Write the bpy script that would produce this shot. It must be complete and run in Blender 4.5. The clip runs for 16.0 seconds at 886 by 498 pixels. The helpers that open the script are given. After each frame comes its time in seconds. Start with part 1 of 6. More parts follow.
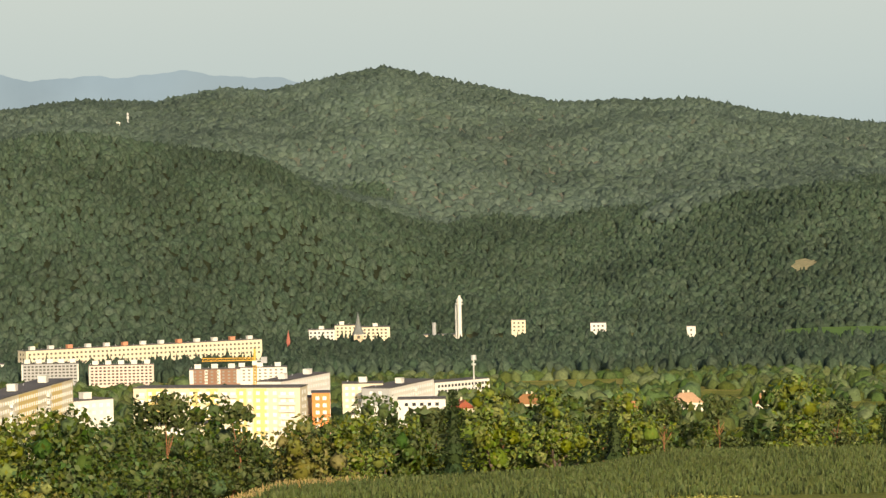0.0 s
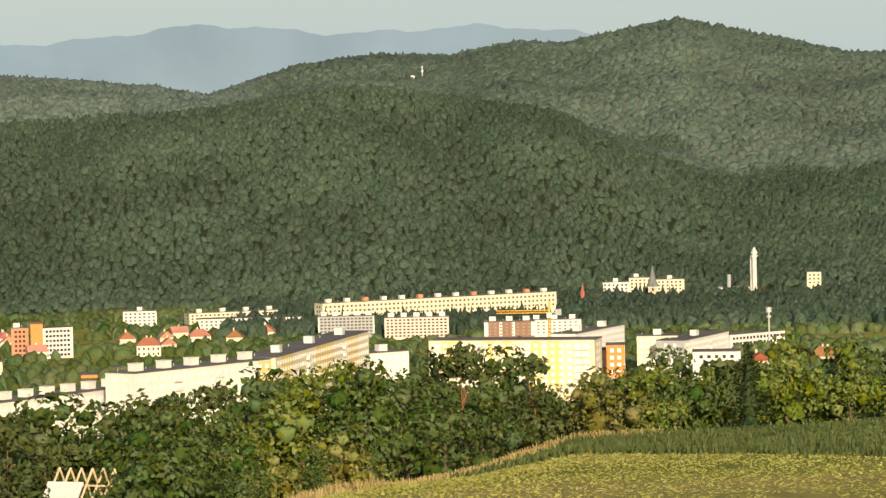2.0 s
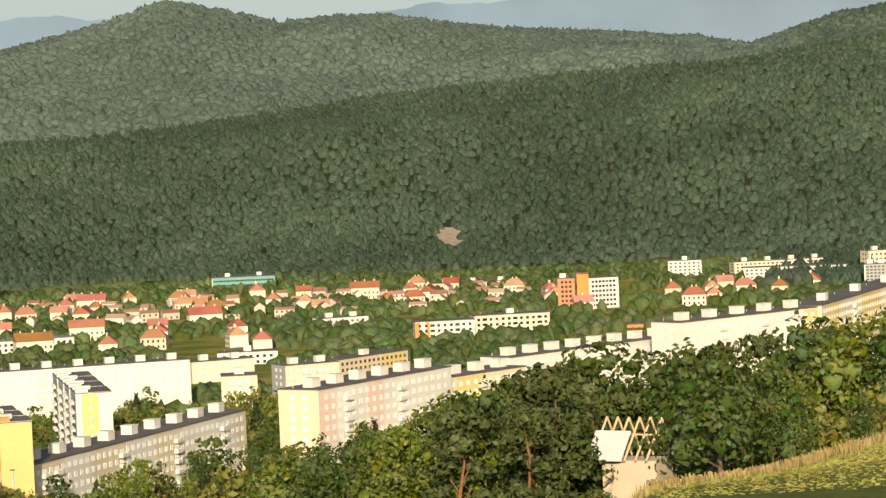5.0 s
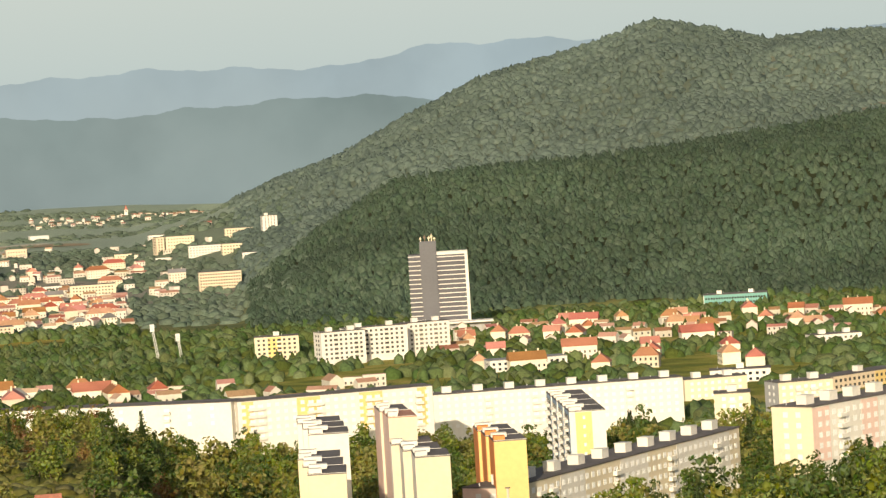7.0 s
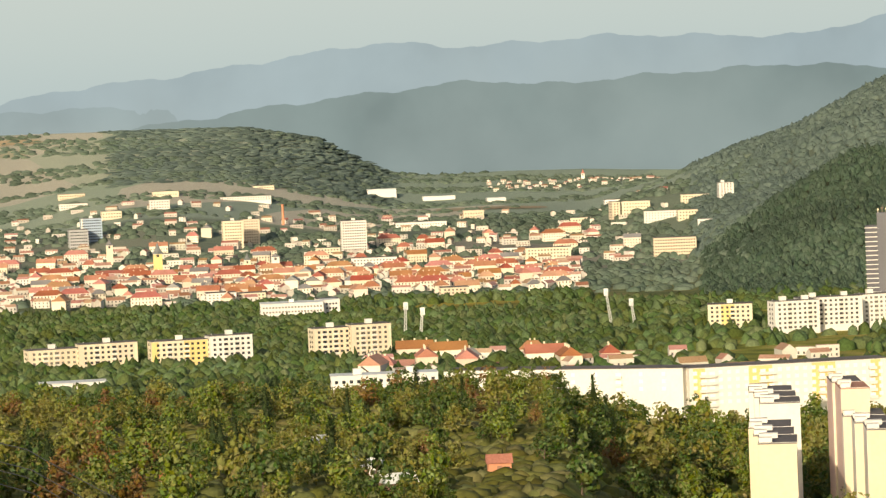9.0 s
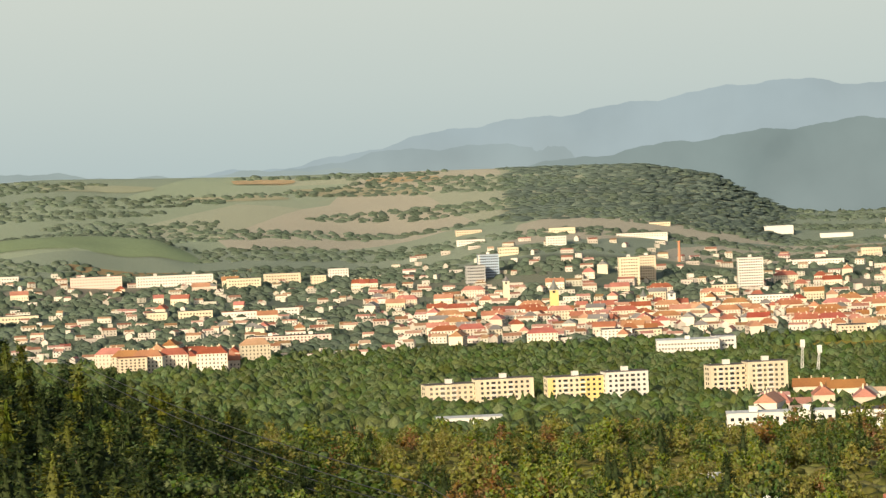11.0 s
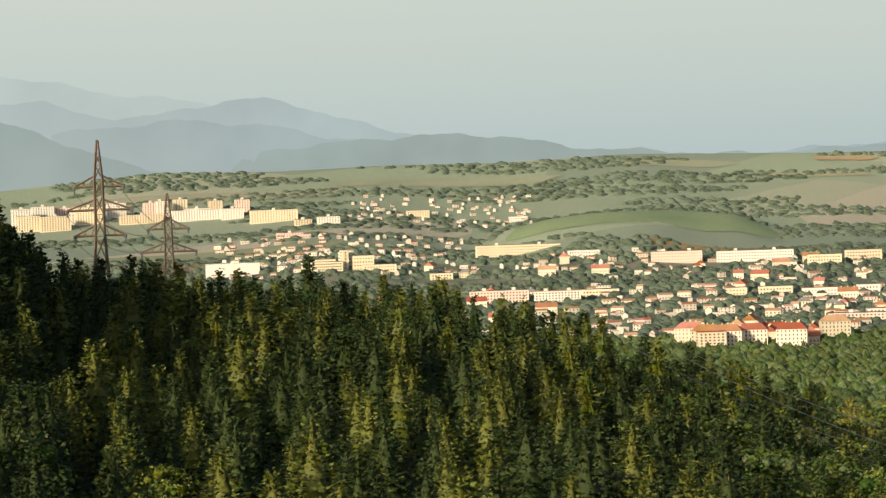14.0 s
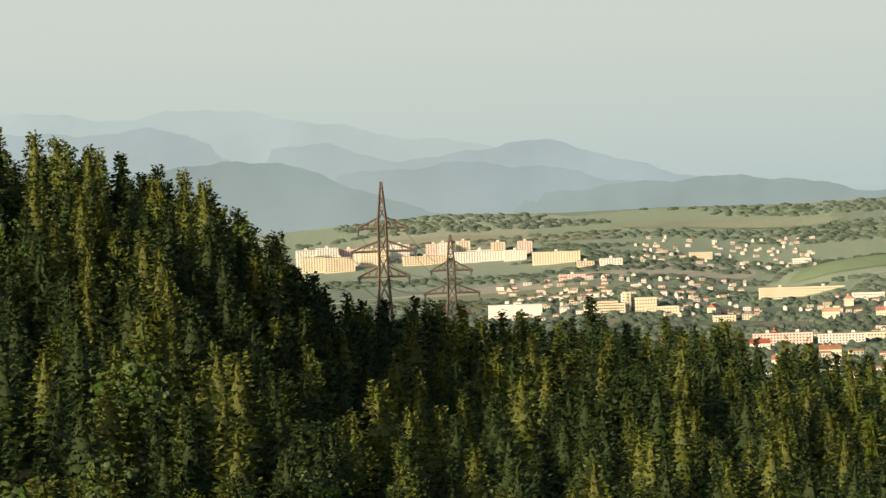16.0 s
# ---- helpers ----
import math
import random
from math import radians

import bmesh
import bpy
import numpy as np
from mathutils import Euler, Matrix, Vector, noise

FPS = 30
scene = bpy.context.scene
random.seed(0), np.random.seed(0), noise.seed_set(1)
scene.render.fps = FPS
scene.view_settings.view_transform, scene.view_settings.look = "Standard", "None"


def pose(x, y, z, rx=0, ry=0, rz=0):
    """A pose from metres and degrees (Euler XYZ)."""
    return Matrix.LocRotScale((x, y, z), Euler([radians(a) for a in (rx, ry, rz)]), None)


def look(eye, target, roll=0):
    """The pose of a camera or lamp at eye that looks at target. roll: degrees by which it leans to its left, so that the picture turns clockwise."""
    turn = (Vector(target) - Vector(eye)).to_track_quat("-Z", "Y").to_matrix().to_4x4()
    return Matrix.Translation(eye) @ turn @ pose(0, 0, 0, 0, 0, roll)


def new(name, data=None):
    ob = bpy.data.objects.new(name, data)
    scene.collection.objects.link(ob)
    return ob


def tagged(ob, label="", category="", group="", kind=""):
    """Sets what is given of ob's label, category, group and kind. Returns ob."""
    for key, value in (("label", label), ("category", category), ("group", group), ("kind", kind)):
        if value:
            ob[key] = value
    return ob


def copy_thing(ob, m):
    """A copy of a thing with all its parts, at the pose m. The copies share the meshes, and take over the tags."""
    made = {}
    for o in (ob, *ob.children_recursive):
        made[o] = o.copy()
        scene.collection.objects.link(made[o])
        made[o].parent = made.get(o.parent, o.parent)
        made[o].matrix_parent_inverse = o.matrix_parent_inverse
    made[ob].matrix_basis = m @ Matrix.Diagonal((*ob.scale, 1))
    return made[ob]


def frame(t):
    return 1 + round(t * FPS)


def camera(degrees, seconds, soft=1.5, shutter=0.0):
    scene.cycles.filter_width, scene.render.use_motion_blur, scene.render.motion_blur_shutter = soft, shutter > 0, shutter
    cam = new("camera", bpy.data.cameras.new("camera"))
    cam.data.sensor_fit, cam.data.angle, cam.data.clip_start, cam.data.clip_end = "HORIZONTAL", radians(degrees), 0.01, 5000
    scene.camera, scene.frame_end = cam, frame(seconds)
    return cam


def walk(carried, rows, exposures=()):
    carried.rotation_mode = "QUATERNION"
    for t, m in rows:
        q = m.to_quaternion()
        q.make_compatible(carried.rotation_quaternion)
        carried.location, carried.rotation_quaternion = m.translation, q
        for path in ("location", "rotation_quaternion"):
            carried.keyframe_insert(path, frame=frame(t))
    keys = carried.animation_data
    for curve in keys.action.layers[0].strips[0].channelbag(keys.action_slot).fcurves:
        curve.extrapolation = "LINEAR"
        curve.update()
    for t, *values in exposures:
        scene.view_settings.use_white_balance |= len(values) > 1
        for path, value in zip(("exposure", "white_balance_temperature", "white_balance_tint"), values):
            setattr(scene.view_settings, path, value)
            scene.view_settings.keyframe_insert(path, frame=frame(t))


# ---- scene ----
cam = camera(15.5, 16.0, soft=1.4)
EYE = 160.0  # height of the lookout over the river
ROWS = [
    (0.0, 0.015, -1.525, -0.973),
    (0.5, 1.882, -1.523, -1.059),
    (1.0, 3.508, -1.766, -1.090),
    (1.5, 4.133, -2.009, -1.207),
    (2.0, 5.207, -2.262, -1.304),
    (2.5, 5.802, -2.446, -1.423),
    (3.0, 6.979, -2.705, -1.622),
    (3.2, 7.518, -2.751, -1.677),
    (5.3, 16.020, -2.781, -2.536),
    (5.5, 16.836, -2.700, -2.589),
    (6.0, 19.898, -2.265, -2.798),
    (6.5, 22.567, -2.165, -3.193),
    (7.0, 23.412, -2.095, -3.467),
    (7.5, 25.708, -2.144, -2.785),
    (8.0, 26.852, -2.389, -1.974),
    (8.5, 28.520, -2.416, -2.109),
    (9.0, 31.436, -2.292, -2.329),
    (9.5, 33.724, -2.074, -2.665),
    (10.0, 35.816, -1.745, -2.667),
    (10.2, 36.383, -1.640, -2.415),
    (12.3, 43.323, -1.171, -2.955),
    (12.5, 44.412, -1.173, -2.807),
    (13.0, 45.892, -1.235, -2.621),
    (13.5, 47.289, -1.336, -1.913),
    (14.0, 48.575, -1.431, -1.956),
    (14.5, 49.852, -1.422, -2.079),
    (15.0, 50.853, -1.217, -1.912),
    (15.5, 52.196, -0.699, -2.262),
    (16.0, 53.517, -0.533, -1.960),
]
walk(cam, [(t, pose(0, 0, EYE, 90, 0, yaw) @ pose(0, 0, 0, pitch) @ pose(0, 0, 0, 0, 0, roll)) for t, yaw, pitch, roll in ROWS])

# ---- light ----
SUN_AZ, SUN_EL = 193.0, 17.0  # degrees: azimuth to the left of straight ahead, height
world = bpy.data.worlds.new("world")
scene.world = world
world.use_nodes = True
wn, wl = world.node_tree.nodes, world.node_tree.links
sky = wn.new("ShaderNodeTexSky")
sky.sky_type, sky.sun_disc = "NISHITA", False
sky.sun_elevation, sky.sun_rotation = radians(SUN_EL), radians(-SUN_AZ)
sky.air_density, sky.dust_density, sky.ozone_density = 1.0, 3.0, 1.0
wn["Background"].inputs["Strength"].default_value = 0.10
wl.new(sky.outputs[0], wn["Background"].inputs[0])
sun_data = bpy.data.lights.new("sun", "SUN")
sun_data.energy, sun_data.angle, sun_data.color = 3.9, radians(0.6), (1.0, 0.84, 0.61)
sun_ob = new("sun", sun_data)
_a, _e = radians(SUN_AZ), radians(SUN_EL)
sun_ob.matrix_world = look((-math.sin(_a) * math.cos(_e) * 500, math.cos(_a) * math.cos(_e) * 500, 400 + math.sin(_e) * 500), (0, 0, 400))
scene.view_settings.exposure = 0.45
GLOW = 0.75  # brightness of the far sky and haze

# ---- materials ----
def nodes_of(name):
    m = bpy.data.materials.new(name)
    m.use_nodes = True
    return m, m.node_tree.nodes, m.node_tree.links, m.node_tree.nodes["Principled BSDF"]


def ramp(n, stops):
    r = n.new("ShaderNodeValToRGB")
    el = r.color_ramp.elements
    while len(el) < len(stops):
        el.new(0.5)
    for e, (p, c) in zip(el, stops):
        e.position, e.color = p, (*c, 1)
    return r


def tone(c, k):
    return tuple(min(1.0, v * k) for v in c)


def surface(name, colour, rough=0.8, grain=1.5, stain=0.08, vary=0.15, bump=0.0, per_object=0.0, island=0.0, metal=0.0, spec=0.3):
    """A weathered surface: broad stains, fine grain, and a shade of its own for each object or island."""
    m, n, l, b = nodes_of(name)
    geo = n.new("ShaderNodeNewGeometry")
    fine, broad = n.new("ShaderNodeTexNoise"), n.new("ShaderNodeTexNoise")
    fine.inputs["Scale"].default_value, broad.inputs["Scale"].default_value = grain, stain
    fine.inputs["Detail"].default_value, broad.inputs["Detail"].default_value = 4, 3
    for t in (fine, broad):
        l.new(geo.outputs["Position"], t.inputs["Vector"])
    mid = n.new("ShaderNodeMath")
    mid.operation = "ADD"
    l.new(fine.outputs["Fac"], mid.inputs[0])
    l.new(broad.outputs["Fac"], mid.inputs[1])
    half = n.new("ShaderNodeMath")
    half.operation, half.inputs[1].default_value = "MULTIPLY", 0.5
    l.new(mid.outputs[0], half.inputs[0])
    r = ramp(n, [(0.3, tone(colour, 1 - vary)), (0.5, colour), (0.7, tone(colour, 1 + vary))])
    l.new(half.outputs[0], r.inputs[0])
    out = r.outputs[0]
    if per_object or island:
        hsv = n.new("ShaderNodeHueSaturation")
        src = n.new("ShaderNodeObjectInfo").outputs["Random"] if per_object else geo.outputs["Random Per Island"]
        k = per_object or island
        for sock, lo, hi in (("Hue", 0.5 - 0.06 * k, 0.5 + 0.06 * k), ("Value", 1 - 0.6 * k, 1 + 0.6 * k), ("Saturation", 1 + 0.3 * k, 1 - 0.4 * k)):
            mr = n.new("ShaderNodeMapRange")
            mr.inputs["To Min"].default_value, mr.inputs["To Max"].default_value = lo, hi
            if sock == "Hue":
                sc = n.new("ShaderNodeMath")
                sc.operation, sc.inputs[1].default_value = "MULTIPLY", 7.31
                fr = n.new("ShaderNodeMath")
                fr.operation = "FRACT"
                l.new(src, sc.inputs[0])
                l.new(sc.outputs[0], fr.inputs[0])
                l.new(fr.outputs[0], mr.inputs[0])
            else:
                l.new(src, mr.inputs[0])
            l.new(mr.outputs[0], hsv.inputs[sock])
        l.new(out, hsv.inputs["Color"])
        out = hsv.outputs[0]
    l.new(out, b.inputs["Base Color"])
    b.inputs["Roughness"].default_value, b.inputs["Metallic"].default_value = rough, metal
    b.inputs["Specular IOR Level"].default_value = spec
    if bump:
        bp = n.new("ShaderNodeBump")
        bp.inputs["Strength"].default_value, bp.inputs["Distance"].default_value = min(1.0, bump), bump
        l.new(fine.outputs["Fac"], bp.inputs["Height"])
        l.new(bp.outputs[0], b.inputs["Normal"])
    return m


def polar(az, r):
    """The place r metres from the lookout, az degrees to the left of straight ahead."""
    return -np.sin(np.radians(az)) * r, np.cos(np.radians(az)) * r


# ---- the lie of the land ----
PROFILE_AZ = [-14, -4, 3, 7.2, 11, 17, 22, 27, 29.5, 40, 44, 48, 51, 54, 55.5, 57, 58, 60, 68]
PROFILES = [
    [(0, 158.4), (60, 150), (120, 145.2), (310, 132.5), (420, 112), (700, 78), (1300, 48), (2300, 16), (2900, 12)],
    [(0, 158.4), (60, 150), (120, 145.2), (300, 132.7), (400, 112), (700, 76), (1300, 46), (2300, 16), (2900, 12)],
    [(0, 158.4), (60, 150), (120, 145), (250, 135.0), (350, 117), (500, 92), (700, 74), (1300, 46), (2300, 14), (2900, 12)],
    [(0, 158.4), (60, 150), (110, 146.2), (190, 138.4), (300, 121), (450, 98), (700, 76), (1300, 46), (2300, 14), (2900, 12)],
    [(0, 158.4), (60, 150.5), (100, 147), (140, 142.4), (250, 126), (400, 103), (700, 76), (1000, 61), (1300, 43), (2300, 14), (2900, 10)],
    [(0, 158.4), (60, 149), (140, 137), (250, 124), (350, 112), (500, 90), (700, 70), (900, 57), (1300, 34), (1800, 24), (2300, 14), (2900, 8)],
    [(0, 158.4), (60, 149), (140, 137), (250, 118), (350, 104), (500, 82), (700, 62), (900, 48), (1300, 32), (1800, 24), (2300, 14), (2900, 8)],
    [(0, 158.4), (60, 149), (250, 118), (450, 92), (650, 63), (800, 54), (1200, 38), (1900, 20), (2600, 10), (3300, 8), (3900, 22)],
    [(0, 158.4), (60, 149), (250, 121), (450, 104), (700, 89), (900, 81), (1000, 75), (1130, 46), (1300, 42), (1900, 22), (2600, 10), (3300, 8), (3900, 24)],
    [(0, 158.4), (60, 149), (250, 123), (450, 107), (700, 92), (950, 80), (1130, 50), (1300, 44), (1900, 24), (2600, 9), (3300, 14), (3900, 34)],
    [(0, 158.4), (60, 149), (250, 118), (450, 111), (600, 112), (900, 84), (1200, 58), (1900, 24), (2600, 10), (3300, 16), (3900, 36)],
    [(0, 158.4), (60, 146), (280, 115), (450, 118), (600, 127), (760, 108), (1200, 60), (1900, 24), (2600, 10), (3300, 16), (3900, 36)],
    [(0, 158.4), (60, 146), (280, 115), (450, 121), (600, 132), (760, 111), (1200, 62), (1900, 25), (2600, 11), (3300, 16), (3900, 36)],
    [(0, 158.4), (60, 146), (280, 115), (450, 124), (560, 134), (760, 111), (1200, 64), (1900, 26), (2600, 12), (3300, 16), (3900, 36)],
    [(0, 158.4), (60, 146), (280, 113), (430, 126), (520, 136), (640, 133), (760, 110), (1200, 66), (1900, 28), (2600, 12), (3300, 16), (3900, 36)],
    [(0, 158.4), (60, 147), (280, 114), (430, 134), (500, 150), (600, 144), (760, 112), (1200, 70), (1900, 30), (2600, 12), (3300, 16), (3900, 36)],
    [(0, 158.4), (60, 148), (280, 115), (430, 138), (500, 156), (620, 148), (760, 114), (1200, 74), (1900, 34), (2600, 14), (3300, 17), (3900, 37)],
    [(0, 158.4), (60, 149), (280, 116), (430, 142), (500, 162), (640, 154), (900, 115), (1300, 80), (1900, 40), (2600, 20), (3300, 20), (3900, 40)],
    [(0, 158.4), (60, 148), (280, 125), (430, 150), (500, 168), (640, 166), (900, 130), (1300, 90), (1900, 50), (2600, 30), (3300, 30), (3900, 50)],
]
# hills: azimuth and rise of the crest (degrees over the lookout), the foot's and the crest's distance
HILLS = {
    "town": ([-1.5, 0, 1.4, 3, 5.9, 8.9, 11, 15.5, 19.5, 22, 24.2, 25.6, 26.8, 27.6],
             [-3.4, -2.7, -1.7, -0.55, -0.1, 0.12, 0.2, -0.12, -0.6, -0.72, -0.86, -1.65, -2.5, -3.4], 2560, 3120),
    "mast": ([-14, -10, -7.8, -5.6, -4.6, -3.5, -2, -0.7, 1, 3, 3.8, 5, 6.3, 7.7, 9.7, 12, 15],
             [0.2, 0.35, 0.5, 0.76, 1.0, 1.0, 0.98, 1.3, 1.66, 1.28, 1.34, 1.1, 1.14, 0.97, 0.35, -0.4, -1.6], 2590, 4250),
    "east": ([-14, -10, -7.7, -6, -4.6, -3.4, -2.4, -1],
             [0.2, -0.1, -0.3, -0.32, -0.55, -1.1, -1.8, -3.0], 2750, 3400),
    "twin": ([7.6, 8.6, 9.4, 10.2, 11.6, 14, 15.7, 16.6, 17.5, 18.4, 19.5, 21, 22.5, 23.9, 25.1, 26.2, 28, 30],
             [-0.9, 0.1, 0.45, 0.66, 0.8, 1.0, 1.3, 1.3, 1.22, 1.45, 1.68, 1.22, 0.88, 0.25, -0.35, -0.7, -1.4, -2.4], 3200, 4200),
    "plain": ([20, 26, 28.2, 28.8, 30.3, 31.5, 32.4, 32.8, 33.6, 34.8, 36.6, 39.4, 42, 45.3, 47.5, 49.5, 51.5, 53.5, 55.5, 57, 62],
              [-0.5, -1.1, -1.02, -0.98, -0.96, -0.98, -0.9, -0.68, -0.25, -0.02, 0.0, 0.02, 0.04, 0.13, 0.05, 0.07, 0.03, 0.08, -0.08, -0.2, -0.2], 3800, 4880),
    "knoll": ([42.1, 42.8, 43.4, 44.6, 45.9, 46.8, 47.6, 48.4], [-1.9, -1.25, -1.0, -0.88, -0.91, -1.03, -1.2, -1.9], 3960, 4210),
}


def smooth(k):
    k = np.clip(k, 0, 1)
    return k * k * (3 - 2 * k)


WAVES = {}


def wave(az, r, size, seed):
    """A cheap rolling noise, from -1 to 1."""
    if seed not in WAVES:
        rng = np.random.RandomState(seed)
        WAVES[seed] = [(rng.uniform(0, 6.28), rng.uniform(0, 6.28), rng.uniform(0.5, 1.6)) for i in range(7)]
    x, y = polar(az, r)
    out = 0
    for a, ph, k in WAVES[seed]:
        q = 6.28 / (size * k)
        out = out + np.sin(x * (math.cos(a) * q) + y * (math.sin(a) * q) + ph)
    return out / 4.0


def hill_rise(name, az, r):
    azs, rises, foot, crest = HILLS[name]
    az_s = az
    el = np.interp(az_s, azs, rises)
    wob = 1 + 0.05 * wave(az, r * 0 + 3000, 260, 5)
    top = EYE + np.tan(np.radians(el)) * crest
    side = smooth((az - azs[0]) / 0.8) * smooth((azs[-1] - az) / 0.8) if name not in ("mast", "east") else smooth((azs[-1] - az) / 1.0)
    k = np.clip((r - foot * wob) / (crest - foot * wob), 0, 1.6)
    shape = np.where(k < 1, 0.55 * k + 0.45 * smooth(k), np.maximum(0.2, 1 - (k - 1) * 1.2))
    if name == "plain":
        shape = np.where(k < 1, 0.5 * k + 0.5 * k ** 2, 1)
    return top, shape * side


def land(az, r):
    """Height of the ground."""
    az, r = np.broadcast_arrays(np.asarray(az, float), np.asarray(r, float))
    rows = np.stack([np.interp(r, [p[0] for p in pr], [p[1] for p in pr]) for pr in PROFILES])
    azc = np.clip(az, PROFILE_AZ[0], PROFILE_AZ[-1])
    hi = np.clip(np.searchsorted(PROFILE_AZ, azc), 1, len(PROFILE_AZ) - 1)
    pa = np.array(PROFILE_AZ)
    k = (azc - pa[hi - 1]) / (pa[hi] - pa[hi - 1])
    z = np.take_along_axis(rows, (hi - 1)[None], 0)[0] * (1 - k) + np.take_along_axis(rows, hi[None], 0)[0] * k
    z = z + wave(az, r, 90, 2) * 0.8 * np.clip((r - 350) / 300, 0, 1)
    relief = wave(az, r, 420, 11) * 7 + wave(az, r, 170, 12) * 4
    for name in HILLS:
        top, s = hill_rise(name, az, r)
        rough = relief * 0.25 if name == "plain" else relief
        cand = z + (top - z) * s + rough * np.minimum(s * 2, 1) * np.clip((1.02 - s) * 6, 0, 1)
        z = np.where((top > z) & (s > 0), np.maximum(z, cand), z)
    return z


def ground_at(x, y):
    return float(land(math.degrees(math.atan2(-x, y)), math.hypot(x, y)))


def mesh_object(name, verts, faces, material=None, smooth_shade=False):
    me = bpy.data.meshes.new(name)
    verts = np.asarray(verts, np.float32).reshape(-1, 3)
    faces = np.asarray(faces, np.int32)
    n, k = faces.shape
    me.vertices.add(len(verts))
    me.vertices.foreach_set("co", verts.ravel())
    me.loops.add(n * k)
    me.loops.foreach_set("vertex_index", faces.ravel())
    me.polygons.add(n)
    me.polygons.foreach_set("loop_start", np.arange(0, n * k, k, dtype=np.int32))
    me.update(calc_edges=True)
    me.polygons.foreach_set("use_smooth", np.full(n, smooth_shade))
    if material:
        me.materials.append(material)
    return new(name, me)


# ground: one sheet, finer where the lookout faces
def ground_material():
    m, n, l, b = nodes_of("grass and hazed field ground")
    geo = n.new("ShaderNodeNewGeometry")
    vor = n.new("ShaderNodeTexVoronoi")
    vor.inputs["Scale"].default_value = 0.0058
    mp = n.new("ShaderNodeMapping")
    mp.inputs["Scale"].default_value, mp.inputs["Rotation"].default_value = (0.8, 0.45, 0.0), (0, 0, 0.9)
    nz, nf, nb = n.new("ShaderNodeTexNoise"), n.new("ShaderNodeTexNoise"), n.new("ShaderNodeTexNoise")
    nz.inputs["Scale"].default_value, nf.inputs["Scale"].default_value, nb.inputs["Scale"].default_value = 0.03, 1.1, 0.012
    for t in (nz, nf):
        t.inputs["Detail"].default_value = 6
        l.new(geo.outputs["Position"], t.inputs["Vector"])
    l.new(geo.outputs["Position"], nb.inputs["Vector"])
    l.new(geo.outputs["Position"], mp.inputs["Vector"])
    l.new(mp.outputs[0], vor.inputs["Vector"])
    sep = n.new("ShaderNodeSeparateColor")
    l.new(vor.outputs["Color"], sep.inputs[0])
    # Field colours greyed and paled to stand for distance haze.
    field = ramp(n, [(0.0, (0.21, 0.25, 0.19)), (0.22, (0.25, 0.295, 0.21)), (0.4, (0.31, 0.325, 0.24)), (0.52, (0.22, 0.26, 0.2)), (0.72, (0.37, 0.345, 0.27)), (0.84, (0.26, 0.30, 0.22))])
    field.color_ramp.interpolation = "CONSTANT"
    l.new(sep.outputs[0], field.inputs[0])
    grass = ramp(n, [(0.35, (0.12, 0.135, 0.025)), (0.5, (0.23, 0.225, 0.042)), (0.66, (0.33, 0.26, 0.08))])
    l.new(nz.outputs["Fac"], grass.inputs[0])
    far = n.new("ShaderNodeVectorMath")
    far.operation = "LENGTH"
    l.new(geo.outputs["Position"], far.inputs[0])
    # Brings in the hazed field colours with distance.
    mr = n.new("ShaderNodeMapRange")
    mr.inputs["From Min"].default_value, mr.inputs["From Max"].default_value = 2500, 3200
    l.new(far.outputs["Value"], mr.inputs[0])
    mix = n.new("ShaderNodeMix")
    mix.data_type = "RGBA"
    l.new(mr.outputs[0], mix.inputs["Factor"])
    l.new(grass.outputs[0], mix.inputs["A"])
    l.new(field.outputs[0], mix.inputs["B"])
    fine = n.new("ShaderNodeMix")
    fine.data_type, fine.blend_type = "RGBA", "OVERLAY"
    fine.inputs["Factor"].default_value = 0.6
    # Dark forest floor, which also paints in the shade between crowns.
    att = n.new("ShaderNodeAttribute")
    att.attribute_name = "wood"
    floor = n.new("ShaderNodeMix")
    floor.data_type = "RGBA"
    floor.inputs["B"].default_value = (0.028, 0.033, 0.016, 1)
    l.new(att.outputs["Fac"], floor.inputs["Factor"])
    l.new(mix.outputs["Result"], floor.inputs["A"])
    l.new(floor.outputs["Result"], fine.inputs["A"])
    l.new(nf.outputs["Fac"], fine.inputs["B"])
    l.new(fine.outputs["Result"], b.inputs["Base Color"])
    b.inputs["Roughness"].default_value, b.inputs["Specular IOR Level"].default_value = 0.95, 0.05
    bp = n.new("ShaderNodeBump")
    bp.inputs["Strength"].default_value, bp.inputs["Distance"].default_value = 0.6, 0.5
    l.new(nf.outputs["Fac"], bp.inputs["Height"])
    l.new(bp.outputs[0], b.inputs["Normal"])
    return m


